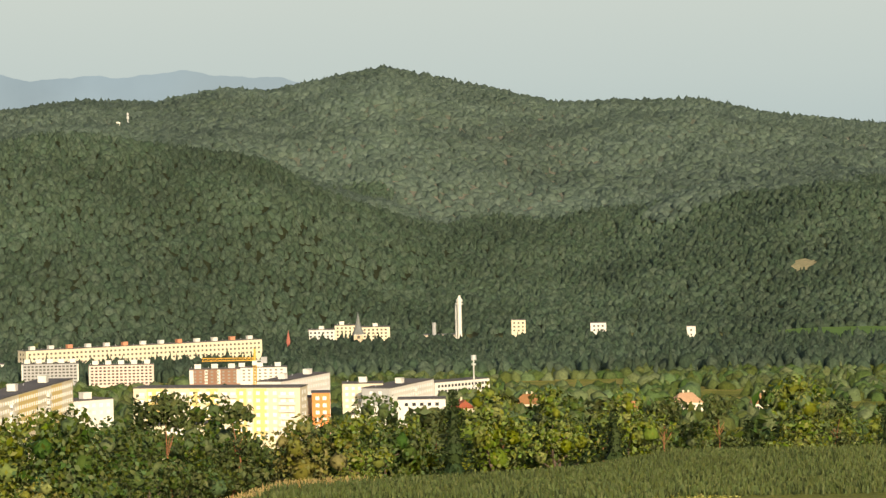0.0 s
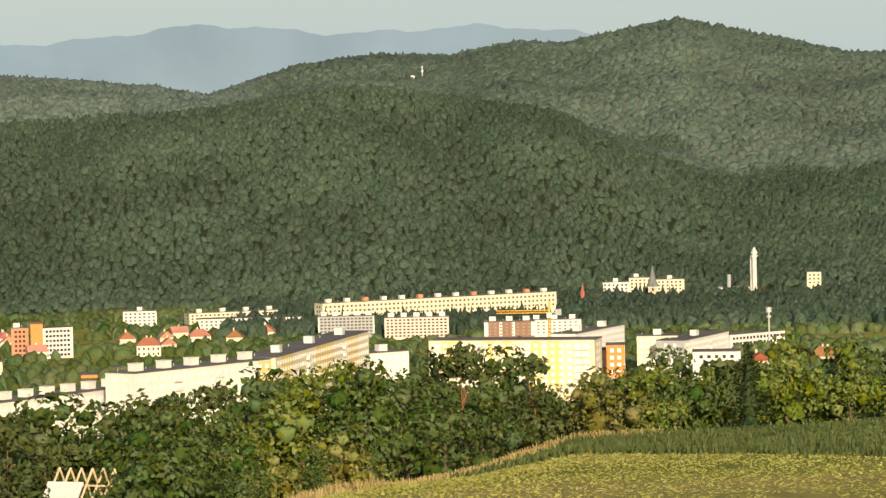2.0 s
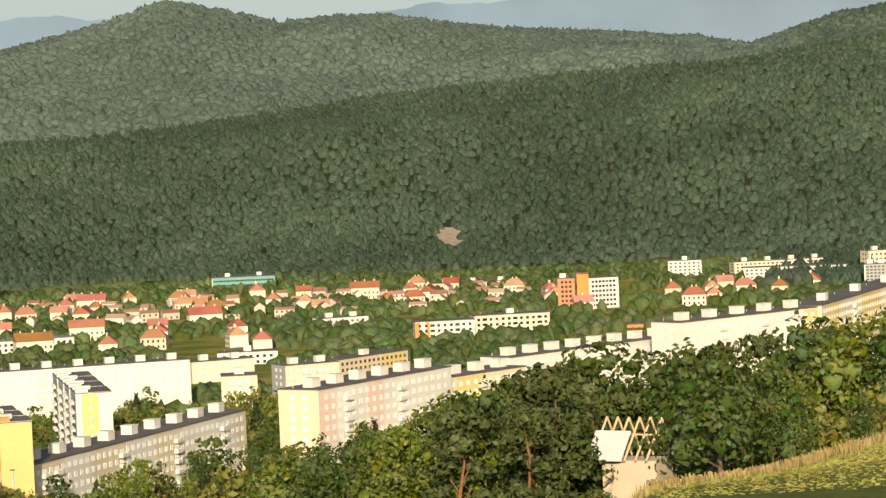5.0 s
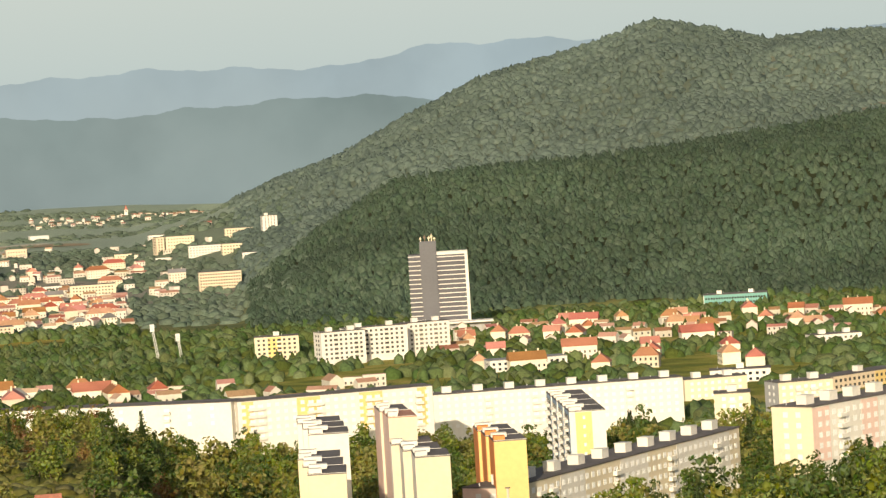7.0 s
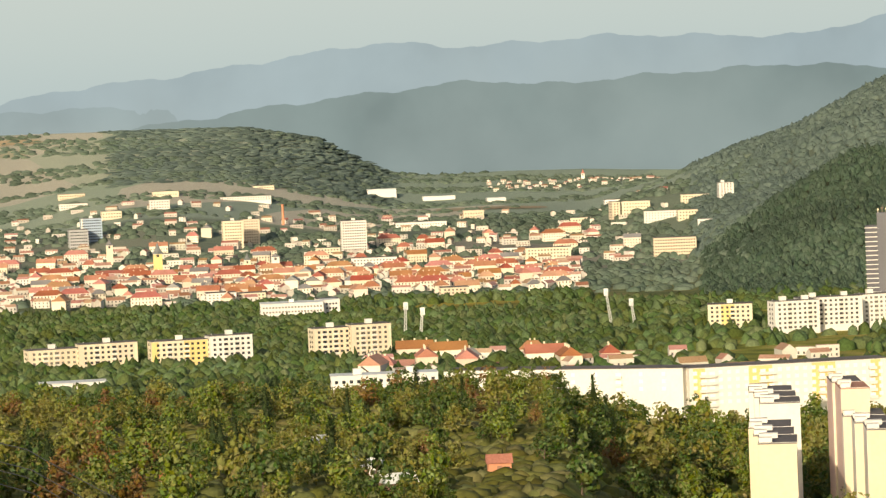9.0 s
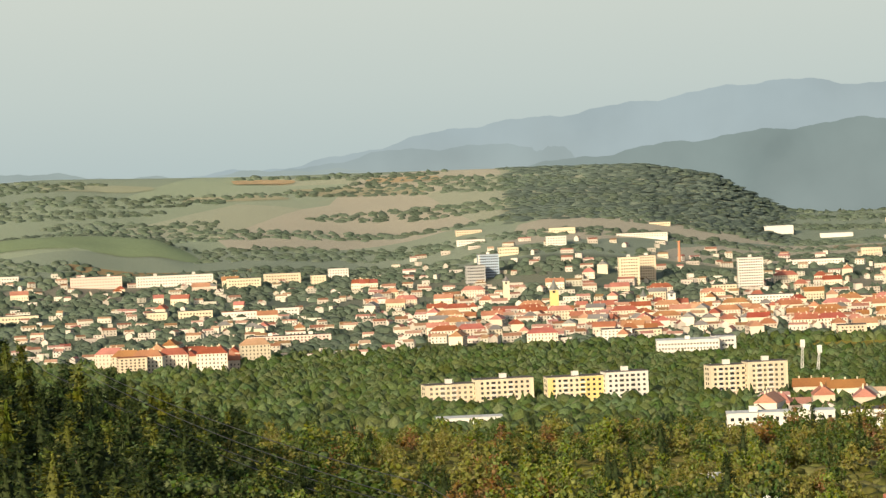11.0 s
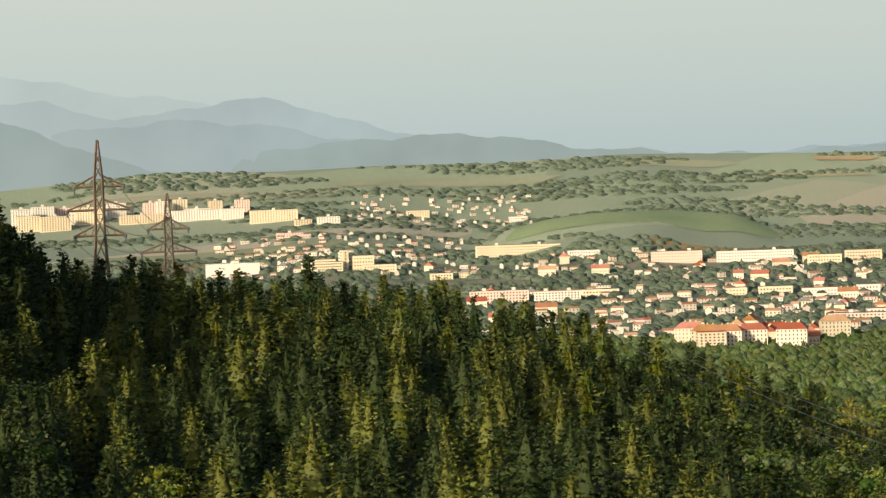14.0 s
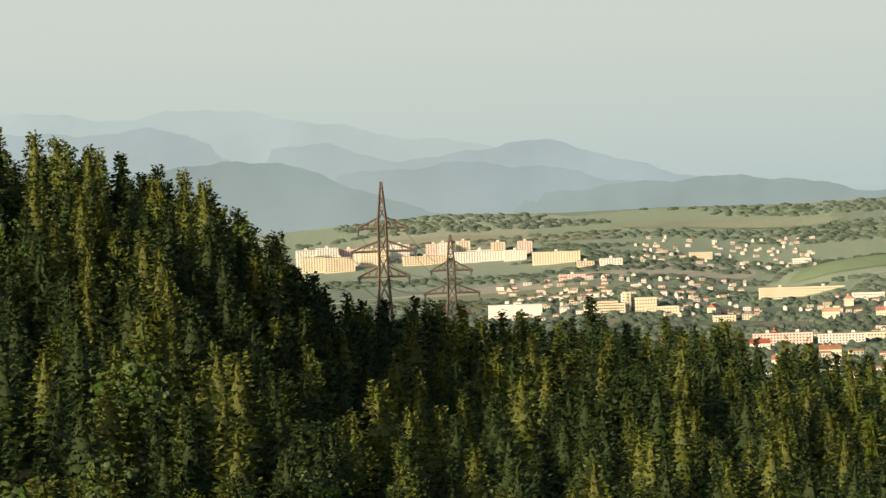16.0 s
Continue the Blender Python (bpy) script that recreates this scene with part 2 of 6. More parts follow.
def build_ground():
    azs = np.concatenate([np.arange(-14, 68.01, 0.27), np.arange(72, 345.9, 6)])
    rs = np.concatenate([[0.0], np.geomspace(8, 700, 60), np.linspace(730, 4950, 150)])
    A, R = np.meshgrid(azs, rs)
    X, Y = polar(A, R)
    X = X + 0.7 * np.clip(1 - R / 8, 0, 1)
    Z = land(np.where(A > 200, -14, A), R)
    n, k = len(azs), len(rs)
    i, j = np.meshgrid(np.arange(k - 1), np.arange(n), indexing="ij")
    jn = (j + 1) % n
    faces = np.stack([i * n + j, (i + 1) * n + j, (i + 1) * n + jn, i * n + jn], -1).reshape(-1, 4)[:, ::-1]
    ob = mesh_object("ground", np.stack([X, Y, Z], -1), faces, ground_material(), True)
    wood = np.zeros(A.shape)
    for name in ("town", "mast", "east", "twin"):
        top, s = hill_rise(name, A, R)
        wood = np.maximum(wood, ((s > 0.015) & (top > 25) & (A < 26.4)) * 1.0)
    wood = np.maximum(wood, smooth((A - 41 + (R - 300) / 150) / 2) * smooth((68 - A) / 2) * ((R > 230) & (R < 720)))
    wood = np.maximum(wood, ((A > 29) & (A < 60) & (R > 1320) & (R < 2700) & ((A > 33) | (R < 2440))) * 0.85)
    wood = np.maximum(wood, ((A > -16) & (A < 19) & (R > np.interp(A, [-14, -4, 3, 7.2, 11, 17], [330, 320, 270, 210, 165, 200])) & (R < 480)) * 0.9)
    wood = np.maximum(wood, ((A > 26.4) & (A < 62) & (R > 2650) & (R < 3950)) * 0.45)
    # Floor paled on the far hills, matching the haze in their canopy colour.
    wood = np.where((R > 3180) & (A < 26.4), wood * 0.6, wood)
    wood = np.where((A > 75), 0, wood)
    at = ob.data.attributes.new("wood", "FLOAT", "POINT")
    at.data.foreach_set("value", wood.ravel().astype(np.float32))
    tagged(ob, "grassy valley ground with meadows, fields and slopes", "ground", kind="structure")


build_ground()


# the hazy evening sky behind everything
def build_sky_backdrop():
    m, n, l, b = nodes_of("pale hazy sky")
    geo, sep, nz = n.new("ShaderNodeNewGeometry"), n.new("ShaderNodeSeparateXYZ"), n.new("ShaderNodeTexNoise")
    l.new(geo.outputs["Position"], sep.inputs[0])
    mr = n.new("ShaderNodeMapRange")
    mr.inputs["From Min"].default_value, mr.inputs["From Max"].default_value = EYE - 20, EYE + 480
    l.new(sep.outputs["Z"], mr.inputs[0])
    rp = ramp(n, [(0.0, (0.44, 0.53, 0.53)), (0.3, (0.53, 0.60, 0.565)), (0.6, (0.595, 0.645, 0.585)), (1.0, (0.61, 0.655, 0.60))])
    l.new(mr.outputs[0], rp.inputs[0])
    l.new(rp.outputs[0], b.inputs["Emission Color"])
    b.inputs["Emission Strength"].default_value = GLOW
    b.inputs["Base Color"].default_value, b.inputs["Specular IOR Level"].default_value = (0, 0, 0, 1), 0
    a = np.arange(-20, 76, 1.0)
    x, y = polar(a, 4970)
    rows = [np.stack([x, y, np.full_like(x, z)], -1) for z in (-60, 200, 460, 720)]
    q = len(a)
    i, j = np.meshgrid(np.arange(3), np.arange(q - 1), indexing="ij")
    f = np.stack([i * q + j, i * q + j + 1, (i + 1) * q + j + 1, (i + 1) * q + j], -1).reshape(-1, 4)
    tagged(mesh_object("backdrop", np.stack(rows), f, m, True), "pale hazy evening sky behind the mountains", "sky", kind="structure")


build_sky_backdrop()


# far ridges: glowing shells with haze painted into their emission colour
def ridge(name, r, azs, rises, colour, glow, seed, label, low=-2.0):
    m, n, l, b = nodes_of(name)
    geo, nz = n.new("ShaderNodeNewGeometry"), n.new("ShaderNodeTexNoise")
    nz.inputs["Scale"].default_value, nz.inputs["Detail"].default_value = 0.006, 5
    l.new(geo.outputs["Position"], nz.inputs["Vector"])
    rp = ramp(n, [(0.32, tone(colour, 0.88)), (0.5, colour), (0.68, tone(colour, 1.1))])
    l.new(nz.outputs["Fac"], rp.inputs[0])
    fold = n.new("ShaderNodeTexNoise")
    fold.inputs["Scale"].default_value, fold.inputs["Detail"].default_value = 0.0021, 6
    l.new(geo.outputs["Position"], fold.inputs["Vector"])
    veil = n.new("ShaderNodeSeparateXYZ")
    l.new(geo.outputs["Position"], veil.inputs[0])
    # The painted haze thickens towards the foot of the ridge.
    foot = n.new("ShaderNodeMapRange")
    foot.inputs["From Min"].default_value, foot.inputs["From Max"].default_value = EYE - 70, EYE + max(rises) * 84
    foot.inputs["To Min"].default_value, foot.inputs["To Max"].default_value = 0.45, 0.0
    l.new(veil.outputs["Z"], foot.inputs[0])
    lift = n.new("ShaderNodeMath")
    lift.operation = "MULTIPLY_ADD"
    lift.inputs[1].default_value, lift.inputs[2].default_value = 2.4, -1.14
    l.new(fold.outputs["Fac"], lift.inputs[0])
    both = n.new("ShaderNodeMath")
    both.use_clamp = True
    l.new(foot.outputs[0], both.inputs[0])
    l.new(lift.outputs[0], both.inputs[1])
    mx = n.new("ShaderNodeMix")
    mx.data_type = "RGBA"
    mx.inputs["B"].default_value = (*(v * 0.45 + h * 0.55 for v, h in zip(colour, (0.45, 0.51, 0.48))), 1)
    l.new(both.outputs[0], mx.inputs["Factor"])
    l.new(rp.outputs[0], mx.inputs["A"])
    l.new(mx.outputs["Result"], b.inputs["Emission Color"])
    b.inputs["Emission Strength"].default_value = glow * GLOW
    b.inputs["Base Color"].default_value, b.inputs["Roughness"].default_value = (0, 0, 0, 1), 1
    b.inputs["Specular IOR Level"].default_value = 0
    a = np.arange(azs[0], azs[-1], 0.05)
    el = np.interp(a, azs, rises)
    kern = np.hanning(25)
    el = np.convolve(np.pad(el, 12, mode="edge"), kern / kern.sum(), "valid")
    rng = np.random.RandomState(seed)
    for s in (1.7, 0.8, 0.35, 0.14):
        el = el + 0.018 * s * np.sin(a / s * 6.28 + rng.uniform(0, 6))
    rows = []
    for k in np.linspace(0, 1, 6):
        x, y = polar(a, r - (1 - k) * 60)
        rows.append(np.stack([x, y, EYE + np.tan(np.radians(low + (el - low) * k)) * r], -1))
    v = np.stack(rows)
    q = len(a)
    i, j = np.meshgrid(np.arange(5), np.arange(q - 1), indexing="ij")
    f = np.stack([i * q + j, i * q + j + 1, (i + 1) * q + j + 1, (i + 1) * q + j], -1).reshape(-1, 4)
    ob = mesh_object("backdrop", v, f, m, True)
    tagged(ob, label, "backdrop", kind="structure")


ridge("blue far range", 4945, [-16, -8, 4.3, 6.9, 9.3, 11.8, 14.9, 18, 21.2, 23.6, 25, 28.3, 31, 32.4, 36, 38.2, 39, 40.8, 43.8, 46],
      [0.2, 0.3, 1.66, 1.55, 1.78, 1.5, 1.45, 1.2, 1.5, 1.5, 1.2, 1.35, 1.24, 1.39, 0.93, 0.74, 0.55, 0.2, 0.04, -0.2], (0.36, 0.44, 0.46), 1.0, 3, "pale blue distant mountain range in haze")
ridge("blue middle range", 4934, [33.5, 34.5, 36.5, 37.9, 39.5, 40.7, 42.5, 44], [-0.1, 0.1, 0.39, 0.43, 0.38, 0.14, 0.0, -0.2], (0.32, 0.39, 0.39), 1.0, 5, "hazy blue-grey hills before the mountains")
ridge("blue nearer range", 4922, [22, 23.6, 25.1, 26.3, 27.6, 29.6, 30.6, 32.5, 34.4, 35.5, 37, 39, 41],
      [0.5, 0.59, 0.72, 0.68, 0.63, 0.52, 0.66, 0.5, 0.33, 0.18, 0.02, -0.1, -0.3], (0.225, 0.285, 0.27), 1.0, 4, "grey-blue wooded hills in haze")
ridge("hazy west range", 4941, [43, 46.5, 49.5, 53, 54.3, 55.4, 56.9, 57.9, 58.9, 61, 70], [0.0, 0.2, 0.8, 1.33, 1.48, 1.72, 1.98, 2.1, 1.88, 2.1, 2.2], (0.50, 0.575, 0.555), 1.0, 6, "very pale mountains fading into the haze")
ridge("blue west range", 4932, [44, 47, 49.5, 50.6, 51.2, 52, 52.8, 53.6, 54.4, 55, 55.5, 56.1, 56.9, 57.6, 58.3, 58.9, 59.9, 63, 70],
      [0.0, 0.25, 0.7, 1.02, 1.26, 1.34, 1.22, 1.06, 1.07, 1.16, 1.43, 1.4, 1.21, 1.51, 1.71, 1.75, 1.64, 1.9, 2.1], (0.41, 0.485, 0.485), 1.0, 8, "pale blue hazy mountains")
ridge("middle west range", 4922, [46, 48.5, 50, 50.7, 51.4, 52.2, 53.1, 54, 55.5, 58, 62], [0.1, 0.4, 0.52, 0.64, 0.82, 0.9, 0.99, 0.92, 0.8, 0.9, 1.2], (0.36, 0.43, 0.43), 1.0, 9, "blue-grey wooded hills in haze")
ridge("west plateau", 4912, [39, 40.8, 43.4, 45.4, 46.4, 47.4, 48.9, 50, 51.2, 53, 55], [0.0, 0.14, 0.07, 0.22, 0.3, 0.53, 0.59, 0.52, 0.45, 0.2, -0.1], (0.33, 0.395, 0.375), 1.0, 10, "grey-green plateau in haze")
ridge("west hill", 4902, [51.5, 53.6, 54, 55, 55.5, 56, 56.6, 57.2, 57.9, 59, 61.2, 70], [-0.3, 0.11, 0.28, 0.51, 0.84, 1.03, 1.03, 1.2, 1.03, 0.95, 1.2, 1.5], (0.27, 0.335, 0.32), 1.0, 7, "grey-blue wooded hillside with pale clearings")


# ---- materials of built things ----
WALLS = {
    "white": (0.66, 0.63, 0.56), "cream": (0.64, 0.56, 0.40), "yellow": (0.66, 0.50, 0.20), "pink": (0.70, 0.52, 0.44), "orange": (0.68, 0.25, 0.075),
    "brick": (0.55, 0.24, 0.13), "tan": (0.55, 0.42, 0.28), "grey": (0.36, 0.36, 0.35), "dark": (0.10, 0.10, 0.11), "blue": (0.34, 0.42, 0.50),
    "green": (0.16, 0.34, 0.30), "beige": (0.60, 0.50, 0.36), "brown": (0.25, 0.14, 0.09),
}
WALL = {k: surface(k + " plaster", c, 0.85, 0.9, 0.05, 0.09, 0.01) for k, c in WALLS.items()}
HOUSE_WALL = surface("house plaster", (0.66, 0.58, 0.44), 0.85, 0.8, 0.06, 0.12, per_object=0.32)
TILE = surface("red clay roof tiles", (0.37, 0.155, 0.085), 0.8, 2.2, 0.08, 0.3, 0.04, per_object=0.45)
SLATE = surface("grey roof sheet", (0.20, 0.19, 0.18), 0.6, 1.2, 0.07, 0.25, per_object=0.3)
TAR = surface("tarred flat roof", (0.12, 0.105, 0.095), 0.9, 0.8, 0.06, 0.3, 0.02)
FRAME = surface("white window frame", (0.72, 0.71, 0.68), 0.5, 3.0, 0.2, 0.05)
STEEL = surface("rusty galvanised steel", (0.16, 0.115, 0.085), 0.7, 1.3, 0.15, 0.3, metal=0.3)
PALE_STEEL = surface("pale painted steel", (0.55, 0.55, 0.52), 0.5, 1.3, 0.15, 0.2, metal=0.2)
CRANE_PAINT = surface("yellow crane paint", (0.62, 0.36, 0.05), 0.5, 1.0, 0.2, 0.15)
WOOD = surface("fresh timber", (0.62, 0.47, 0.28), 0.75, 6.0, 0.7, 0.2)
SHEET = surface("pale roofing membrane", (0.62, 0.62, 0.58), 0.6, 2.0, 0.3, 0.1)
COPPER = surface("dull grey copper spire", (0.16, 0.17, 0.16), 0.6, 1.0, 0.1, 0.2)
WIRE = surface("dark cable", (0.05, 0.05, 0.05), 0.5, 3.0, 0.3, 0.1)


def glass_material():
    m, n, l, b = nodes_of("window glass")
    info = n.new("ShaderNodeObjectInfo")
    rp = ramp(n, [(0.0, (0.02, 0.024, 0.03)), (0.6, (0.045, 0.045, 0.045)), (0.85, (0.12, 0.11, 0.095)), (1.0, (0.26, 0.24, 0.2))])
    l.new(info.outputs["Random"], rp.inputs[0])
    l.new(rp.outputs[0], b.inputs["Base Color"])
    b.inputs["Roughness"].default_value, b.inputs["Specular IOR Level"].default_value = 0.22, 0.15
    return m


GLASS = glass_material()
RNG = random.Random(7)


def thing(name, x, y, z, turn, label, category, group=""):
    ob = new(name)
    ob.matrix_basis = pose(x, y, z, 0, 0, turn)
    return tagged(ob, label, category, group)


def part(name, bm, material, parent, label="", at=None):
    """Links a bmesh as one mesh object under a thing or part."""
    me = bpy.data.meshes.new(name)
    bm.to_mesh(me)
    bm.free()
    return share(name, me, material, parent, label, at)


def share(name, me, material, parent, label="", at=None):
    for m in (material if isinstance(material, (list, tuple)) else [material]):
        if m and len(me.materials) < (len(material) if isinstance(material, (list, tuple)) else 1):
            me.materials.append(m)
    ob = new(name, me)
    ob.parent = parent
    if at is not None:
        ob.matrix_basis = at
    if label:
        ob["label"] = label
    return ob


def box(bm, x0, y0, z0, x1, y1, z1, mat=0):
    v = [bm.verts.new(p) for p in ((x0, y0, z0), (x1, y0, z0), (x1, y1, z0), (x0, y1, z0), (x0, y0, z1), (x1, y0, z1), (x1, y1, z1), (x0, y1, z1))]
    for q in ((0, 3, 2, 1), (4, 5, 6, 7), (0, 1, 5, 4), (1, 2, 6, 5), (2, 3, 7, 6), (3, 0, 4, 7)):
        bm.faces.new([v[i] for i in q]).material_index = mat
    return bm


def boxes(*args):
    bm = bmesh.new()
    for a in args:
        box(bm, *a)
    return bm


def bar(bm, a, b, w):
    """A square bar from a to b."""
    a, b = Vector(a), Vector(b)
    d = (b - a).normalized()
    u = d.orthogonal().normalized() * w / 2
    s = d.cross(u)
    ring = [[bm.verts.new(p + o) for o in (u + s, u - s, -u - s, -u + s)] for p in (a, b)]
    for i in range(4):
        bm.faces.new((ring[0][i], ring[0][(i + 1) % 4], ring[1][(i + 1) % 4], ring[1][i]))
    bm.faces.new(ring[0][::-1]), bm.faces.new(ring[1])


def tube(bm, x, y, z0, z1, r0, r1, n=10):
    rings = [[bm.verts.new((x + r * math.cos(6.2832 * i / n), y + r * math.sin(6.2832 * i / n), z)) for i in range(n)] for z, r in ((z0, r0), (z1, r1))]
    for i in range(n):
        bm.faces.new((rings[0][i], rings[0][(i + 1) % n], rings[1][(i + 1) % n], rings[1][i]))
    bm.faces.new(rings[0][::-1]), bm.faces.new(rings[1])


def window_mesh(w, h, bars=1):
    """A framed window: sunk panes in one moulded frame."""
    t = 0.09
    xs = [-w / 2]
    for i in range(bars + 1):
        c = -w / 2 + w * i / (bars + 1)
        xs += [c + (t if i == 0 else t / 2), c + w / (bars + 1) - (t if i == bars else t / 2)]
    xs.append(w / 2)
    zs = [0, t, h - t, h]
    bm = bmesh.new()
    g = [[bm.verts.new((x, -0.09, z)) for x in xs] for z in zs]
    panes = []
    for i in range(3):
        for j in range(len(xs) - 1):
            f = bm.faces.new((g[i][j], g[i][j + 1], g[i + 1][j + 1], g[i + 1][j]))
            if i == 1 and j % 2 == 1:
                panes.append(f)
    rim = [e for e in bm.edges if e.is_boundary]
    ext = bmesh.ops.extrude_edge_only(bm, edges=rim)["geom"]
    for v in ext:
        if isinstance(v, bmesh.types.BMVert):
            v.co.y = 0.05
    bm.normal_update()
    for f in panes:
        f.material_index = 1
    bmesh.ops.inset_individual(bm, faces=panes, thickness=0.015, depth=-0.05)
    bmesh.ops.recalc_face_normals(bm, faces=bm.faces)
    me = bpy.data.meshes.new("window")
    bm.to_mesh(me)
    bm.free()
    return me


WINDOW = window_mesh(1.5, 1.45)
WINDOW_WIDE = window_mesh(2.1, 1.45, 2)
HUT = bpy.data.meshes.new("roof_hut")
_bm = boxes((-1.9, -1.6, 0, 1.9, 1.6, 2.3, 0), (-2.05, -1.75, 2.3, 2.05, 1.75, 2.5, 1), (-0.5, -1.63, 0.7, 0.5, -1.55, 1.6, 1))
_bm.to_mesh(HUT)
_bm.free()
BALCONY = bpy.data.meshes.new("balcony")
_bm = boxes((-1.6, -1.15, -0.15, 1.6, 0.0, 0.0, 0), (-1.6, -1.15, 0.0, 1.6, -1.07, 0.95, 0), (-1.6, -1.07, 0, -1.52, 0, 0.95, 0), (1.52, -1.07, 0, 1.6, 0, 0.95, 0))
_bm.to_mesh(BALCONY)
_bm.free()
_mats = {}


def coloured(me, key, *mats):
    """The same mesh with other materials."""
    k = (me.name, key)
    if k not in _mats:
        c = me.copy()
        c.materials.clear()
        for m in mats:
            c.materials.append(m)
        _mats[k] = c
    return _mats[k]


def facade(ob, u0, u1, turn_at, storeys, step_h, fine, low, balcony_cols=(), bay=3.3, bal_colour="white", first=0):
    """Windows, and columns of balconies, along one wall. turn_at maps along-the-wall metres and height to a pose."""
    n = max(1, int((u1 - u0 - 1.0) / bay))
    off = u0 + (u1 - u0 - n * bay) / 2 + bay / 2
    bal = {int(f * n) for f in balcony_cols}
    for s in range(first, storeys):
        z = low + s * step_h + 0.9
        if fine:
            for i in range(n):
                if i in bal:
                    share("loggia_window", coloured(WINDOW_WIDE, 0, FRAME, GLASS), None, ob, "", turn_at(off + i * bay, z - 0.3))
                    share("balcony", coloured(BALCONY, bal_colour, WALL[bal_colour]), None, ob, "", turn_at(off + i * bay, z - 0.9))
                else:
                    share("window", coloured(WINDOW, 0, FRAME, GLASS), None, ob, "", turn_at(off + i * bay, z))
    if not fine:
        bm = bmesh.new()
        for t in range(storeys - first):
            for i in range(n):
                w = 1.2 if i in bal else 0.75
                x, z = i * bay, t * step_h
                box(bm, x - w, -0.05, z, x + w, 0.05, z + min(1.4, step_h * 0.5))
                if i in bal:
                    box(bm, x - w - 0.3, -1.0, z - 0.9, x + w + 0.3, 0.0, z + 0.05, 1)
        if bm.verts:
            tagged(part("facade_glazing", bm, [GLASS, WALL[bal_colour]], ob, "", turn_at(off, low + first * step_h + 0.9)), kind="stuff")
        else:
            bm.free()


def panel_block(x, y, turn, length, depth, z_top, storeys, colour="cream", stripes="", stripe_at=(), balconies=(), huts=0, fine=True, label="", side="", roof="tar",
                bal="white", name="apartment_block", group="panel housing estate", left="", step_h=2.8, bay=3.3, hut_red=False, first=0):
    """A flat-roofed slab of flats. Its near left corner stands at x, y; the long wall runs along the turn."""
    h = storeys * step_h + 0.9
    if math.hypot(x, y) > 2700:
        z_top = min(z_top, ground_at(x, y) + h + 1.5)
    z0 = z_top - h
    tx, ty = math.cos(radians(turn)), math.sin(radians(turn))
    corners = [(x, y), (x + tx * length, y + ty * length), (x - ty * depth, y + tx * depth), (x + tx * length - ty * depth, y + ty * length + tx * depth)]
    low = min(ground_at(*c) for c in corners) - z0 - 1.0
    low = min(low, -0.5)
    ob = thing(name, x, y, z0, turn, label or f"{colour} panel-built apartment block with a flat roof", "apartment building", group)
    part("wall", boxes((0, 0, low, length, depth, h)), WALL[colour], ob)
    part("roof", boxes((-0.25, -0.25, h, length + 0.25, depth + 0.25, h + 0.3)), {"tar": TAR, "sheet": SHEET, "slate": SLATE, "red": TILE}[roof], ob, "dark flat roof")
    # Some grey and blue end walls are shade painted as a wall colour.
    if side:
        part("end_wall", boxes((length, 0.0, low, length + 0.06, depth, h)), WALL[side], ob, f"{side} end wall")
    if left:
        part("end_wall", boxes((-0.06, 0.0, low, 0, depth, h)), WALL[left], ob, f"{left} end wall")
    for k in range(len(stripe_at)):
        u, w = stripe_at[k]
        part("painted_strip", boxes((u * length, -0.07, 0.2, (u + w) * length, 0, h - 0.3)), WALL[stripes], ob, f"{stripes} painted strip")
    at_front = lambda u, z: pose(u, -0.07, z)
    facade(ob, 0, length, at_front, storeys, step_h, fine, 0, balconies, bay, bal, first)
    if depth > 6:
        facade(ob, 0, depth, lambda u, z: pose(-0.07, depth - u, z, 0, 0, -90), storeys, step_h, fine and depth < 16, 0, (), max(bay, depth / 3.2), bal, first)
        facade(ob, 0, depth, lambda u, z: pose(length + 0.07, u, z, 0, 0, 90), storeys, step_h, fine and depth < 16, 0, (), max(bay, depth / 3.2), bal, first)
    for i in range(huts):
        u = length * (i + 0.5) / huts
        share("roof_hut", coloured(HUT, "red" if hut_red and i % 3 == 2 else "white", WALL["brick" if hut_red and i % 3 == 2 else "white"], TAR), None, ob, "", pose(u, depth * 0.45, h + 0.3) if depth < length else pose(length * 0.32, depth * (i + 0.5) / huts, h + 0.3))
    if huts:
        bm = bmesh.new()
        for i in range(huts * 2):
            tube(bm, length * (i + 0.25) / (huts * 2), depth * 0.7, h + 0.3, h + 1.1 + 0.4 * (i % 2), 0.14, 0.14, 6)
        tagged(part("roof_vents", bm, PALE_STEEL, ob), kind="stuff")
    return ob


# ---- flat-roofed buildings ----
# estate under the wooded hill
panel_block(-287.9, 2231.5, 33.3, 187.0, 13, 35.2, 3, fine=False, colour='cream', huts=13, hut_red=True, label='long cream apartment row with white and red roof boxes', step_h=3.22)
panel_block(-265.3, 2032.8, 6.9, 35.4, 14, 37.9, 6, fine=False, colour='grey', stripes='white', stripe_at=[(0.0, 0.02), (0.98, 0.02)], huts=5, side='white', left='white', label='grey apartment block with white end walls', bay=2.4, step_h=1.99)
# The blue left end is shade put into the wall colour.
panel_block(-223.8, 2037.7, 5.7, 40.5, 14, 36.2, 6, fine=False, colour='pink', huts=5, side='cream', left='blue', label='pinkish-brown apartment block with a pale end wall', bay=2.6, step_h=1.99)
panel_block(-149.5, 1894.1, 4.1, 29.5, 13, 41.6, 4, fine=False, colour='brown', stripes='white', stripe_at=[(0.0, 0.08), (0.3, 0.06), (0.55, 0.06), (0.93, 0.07)], huts=3, label='brown and white banded apartment block', step_h=1.92)
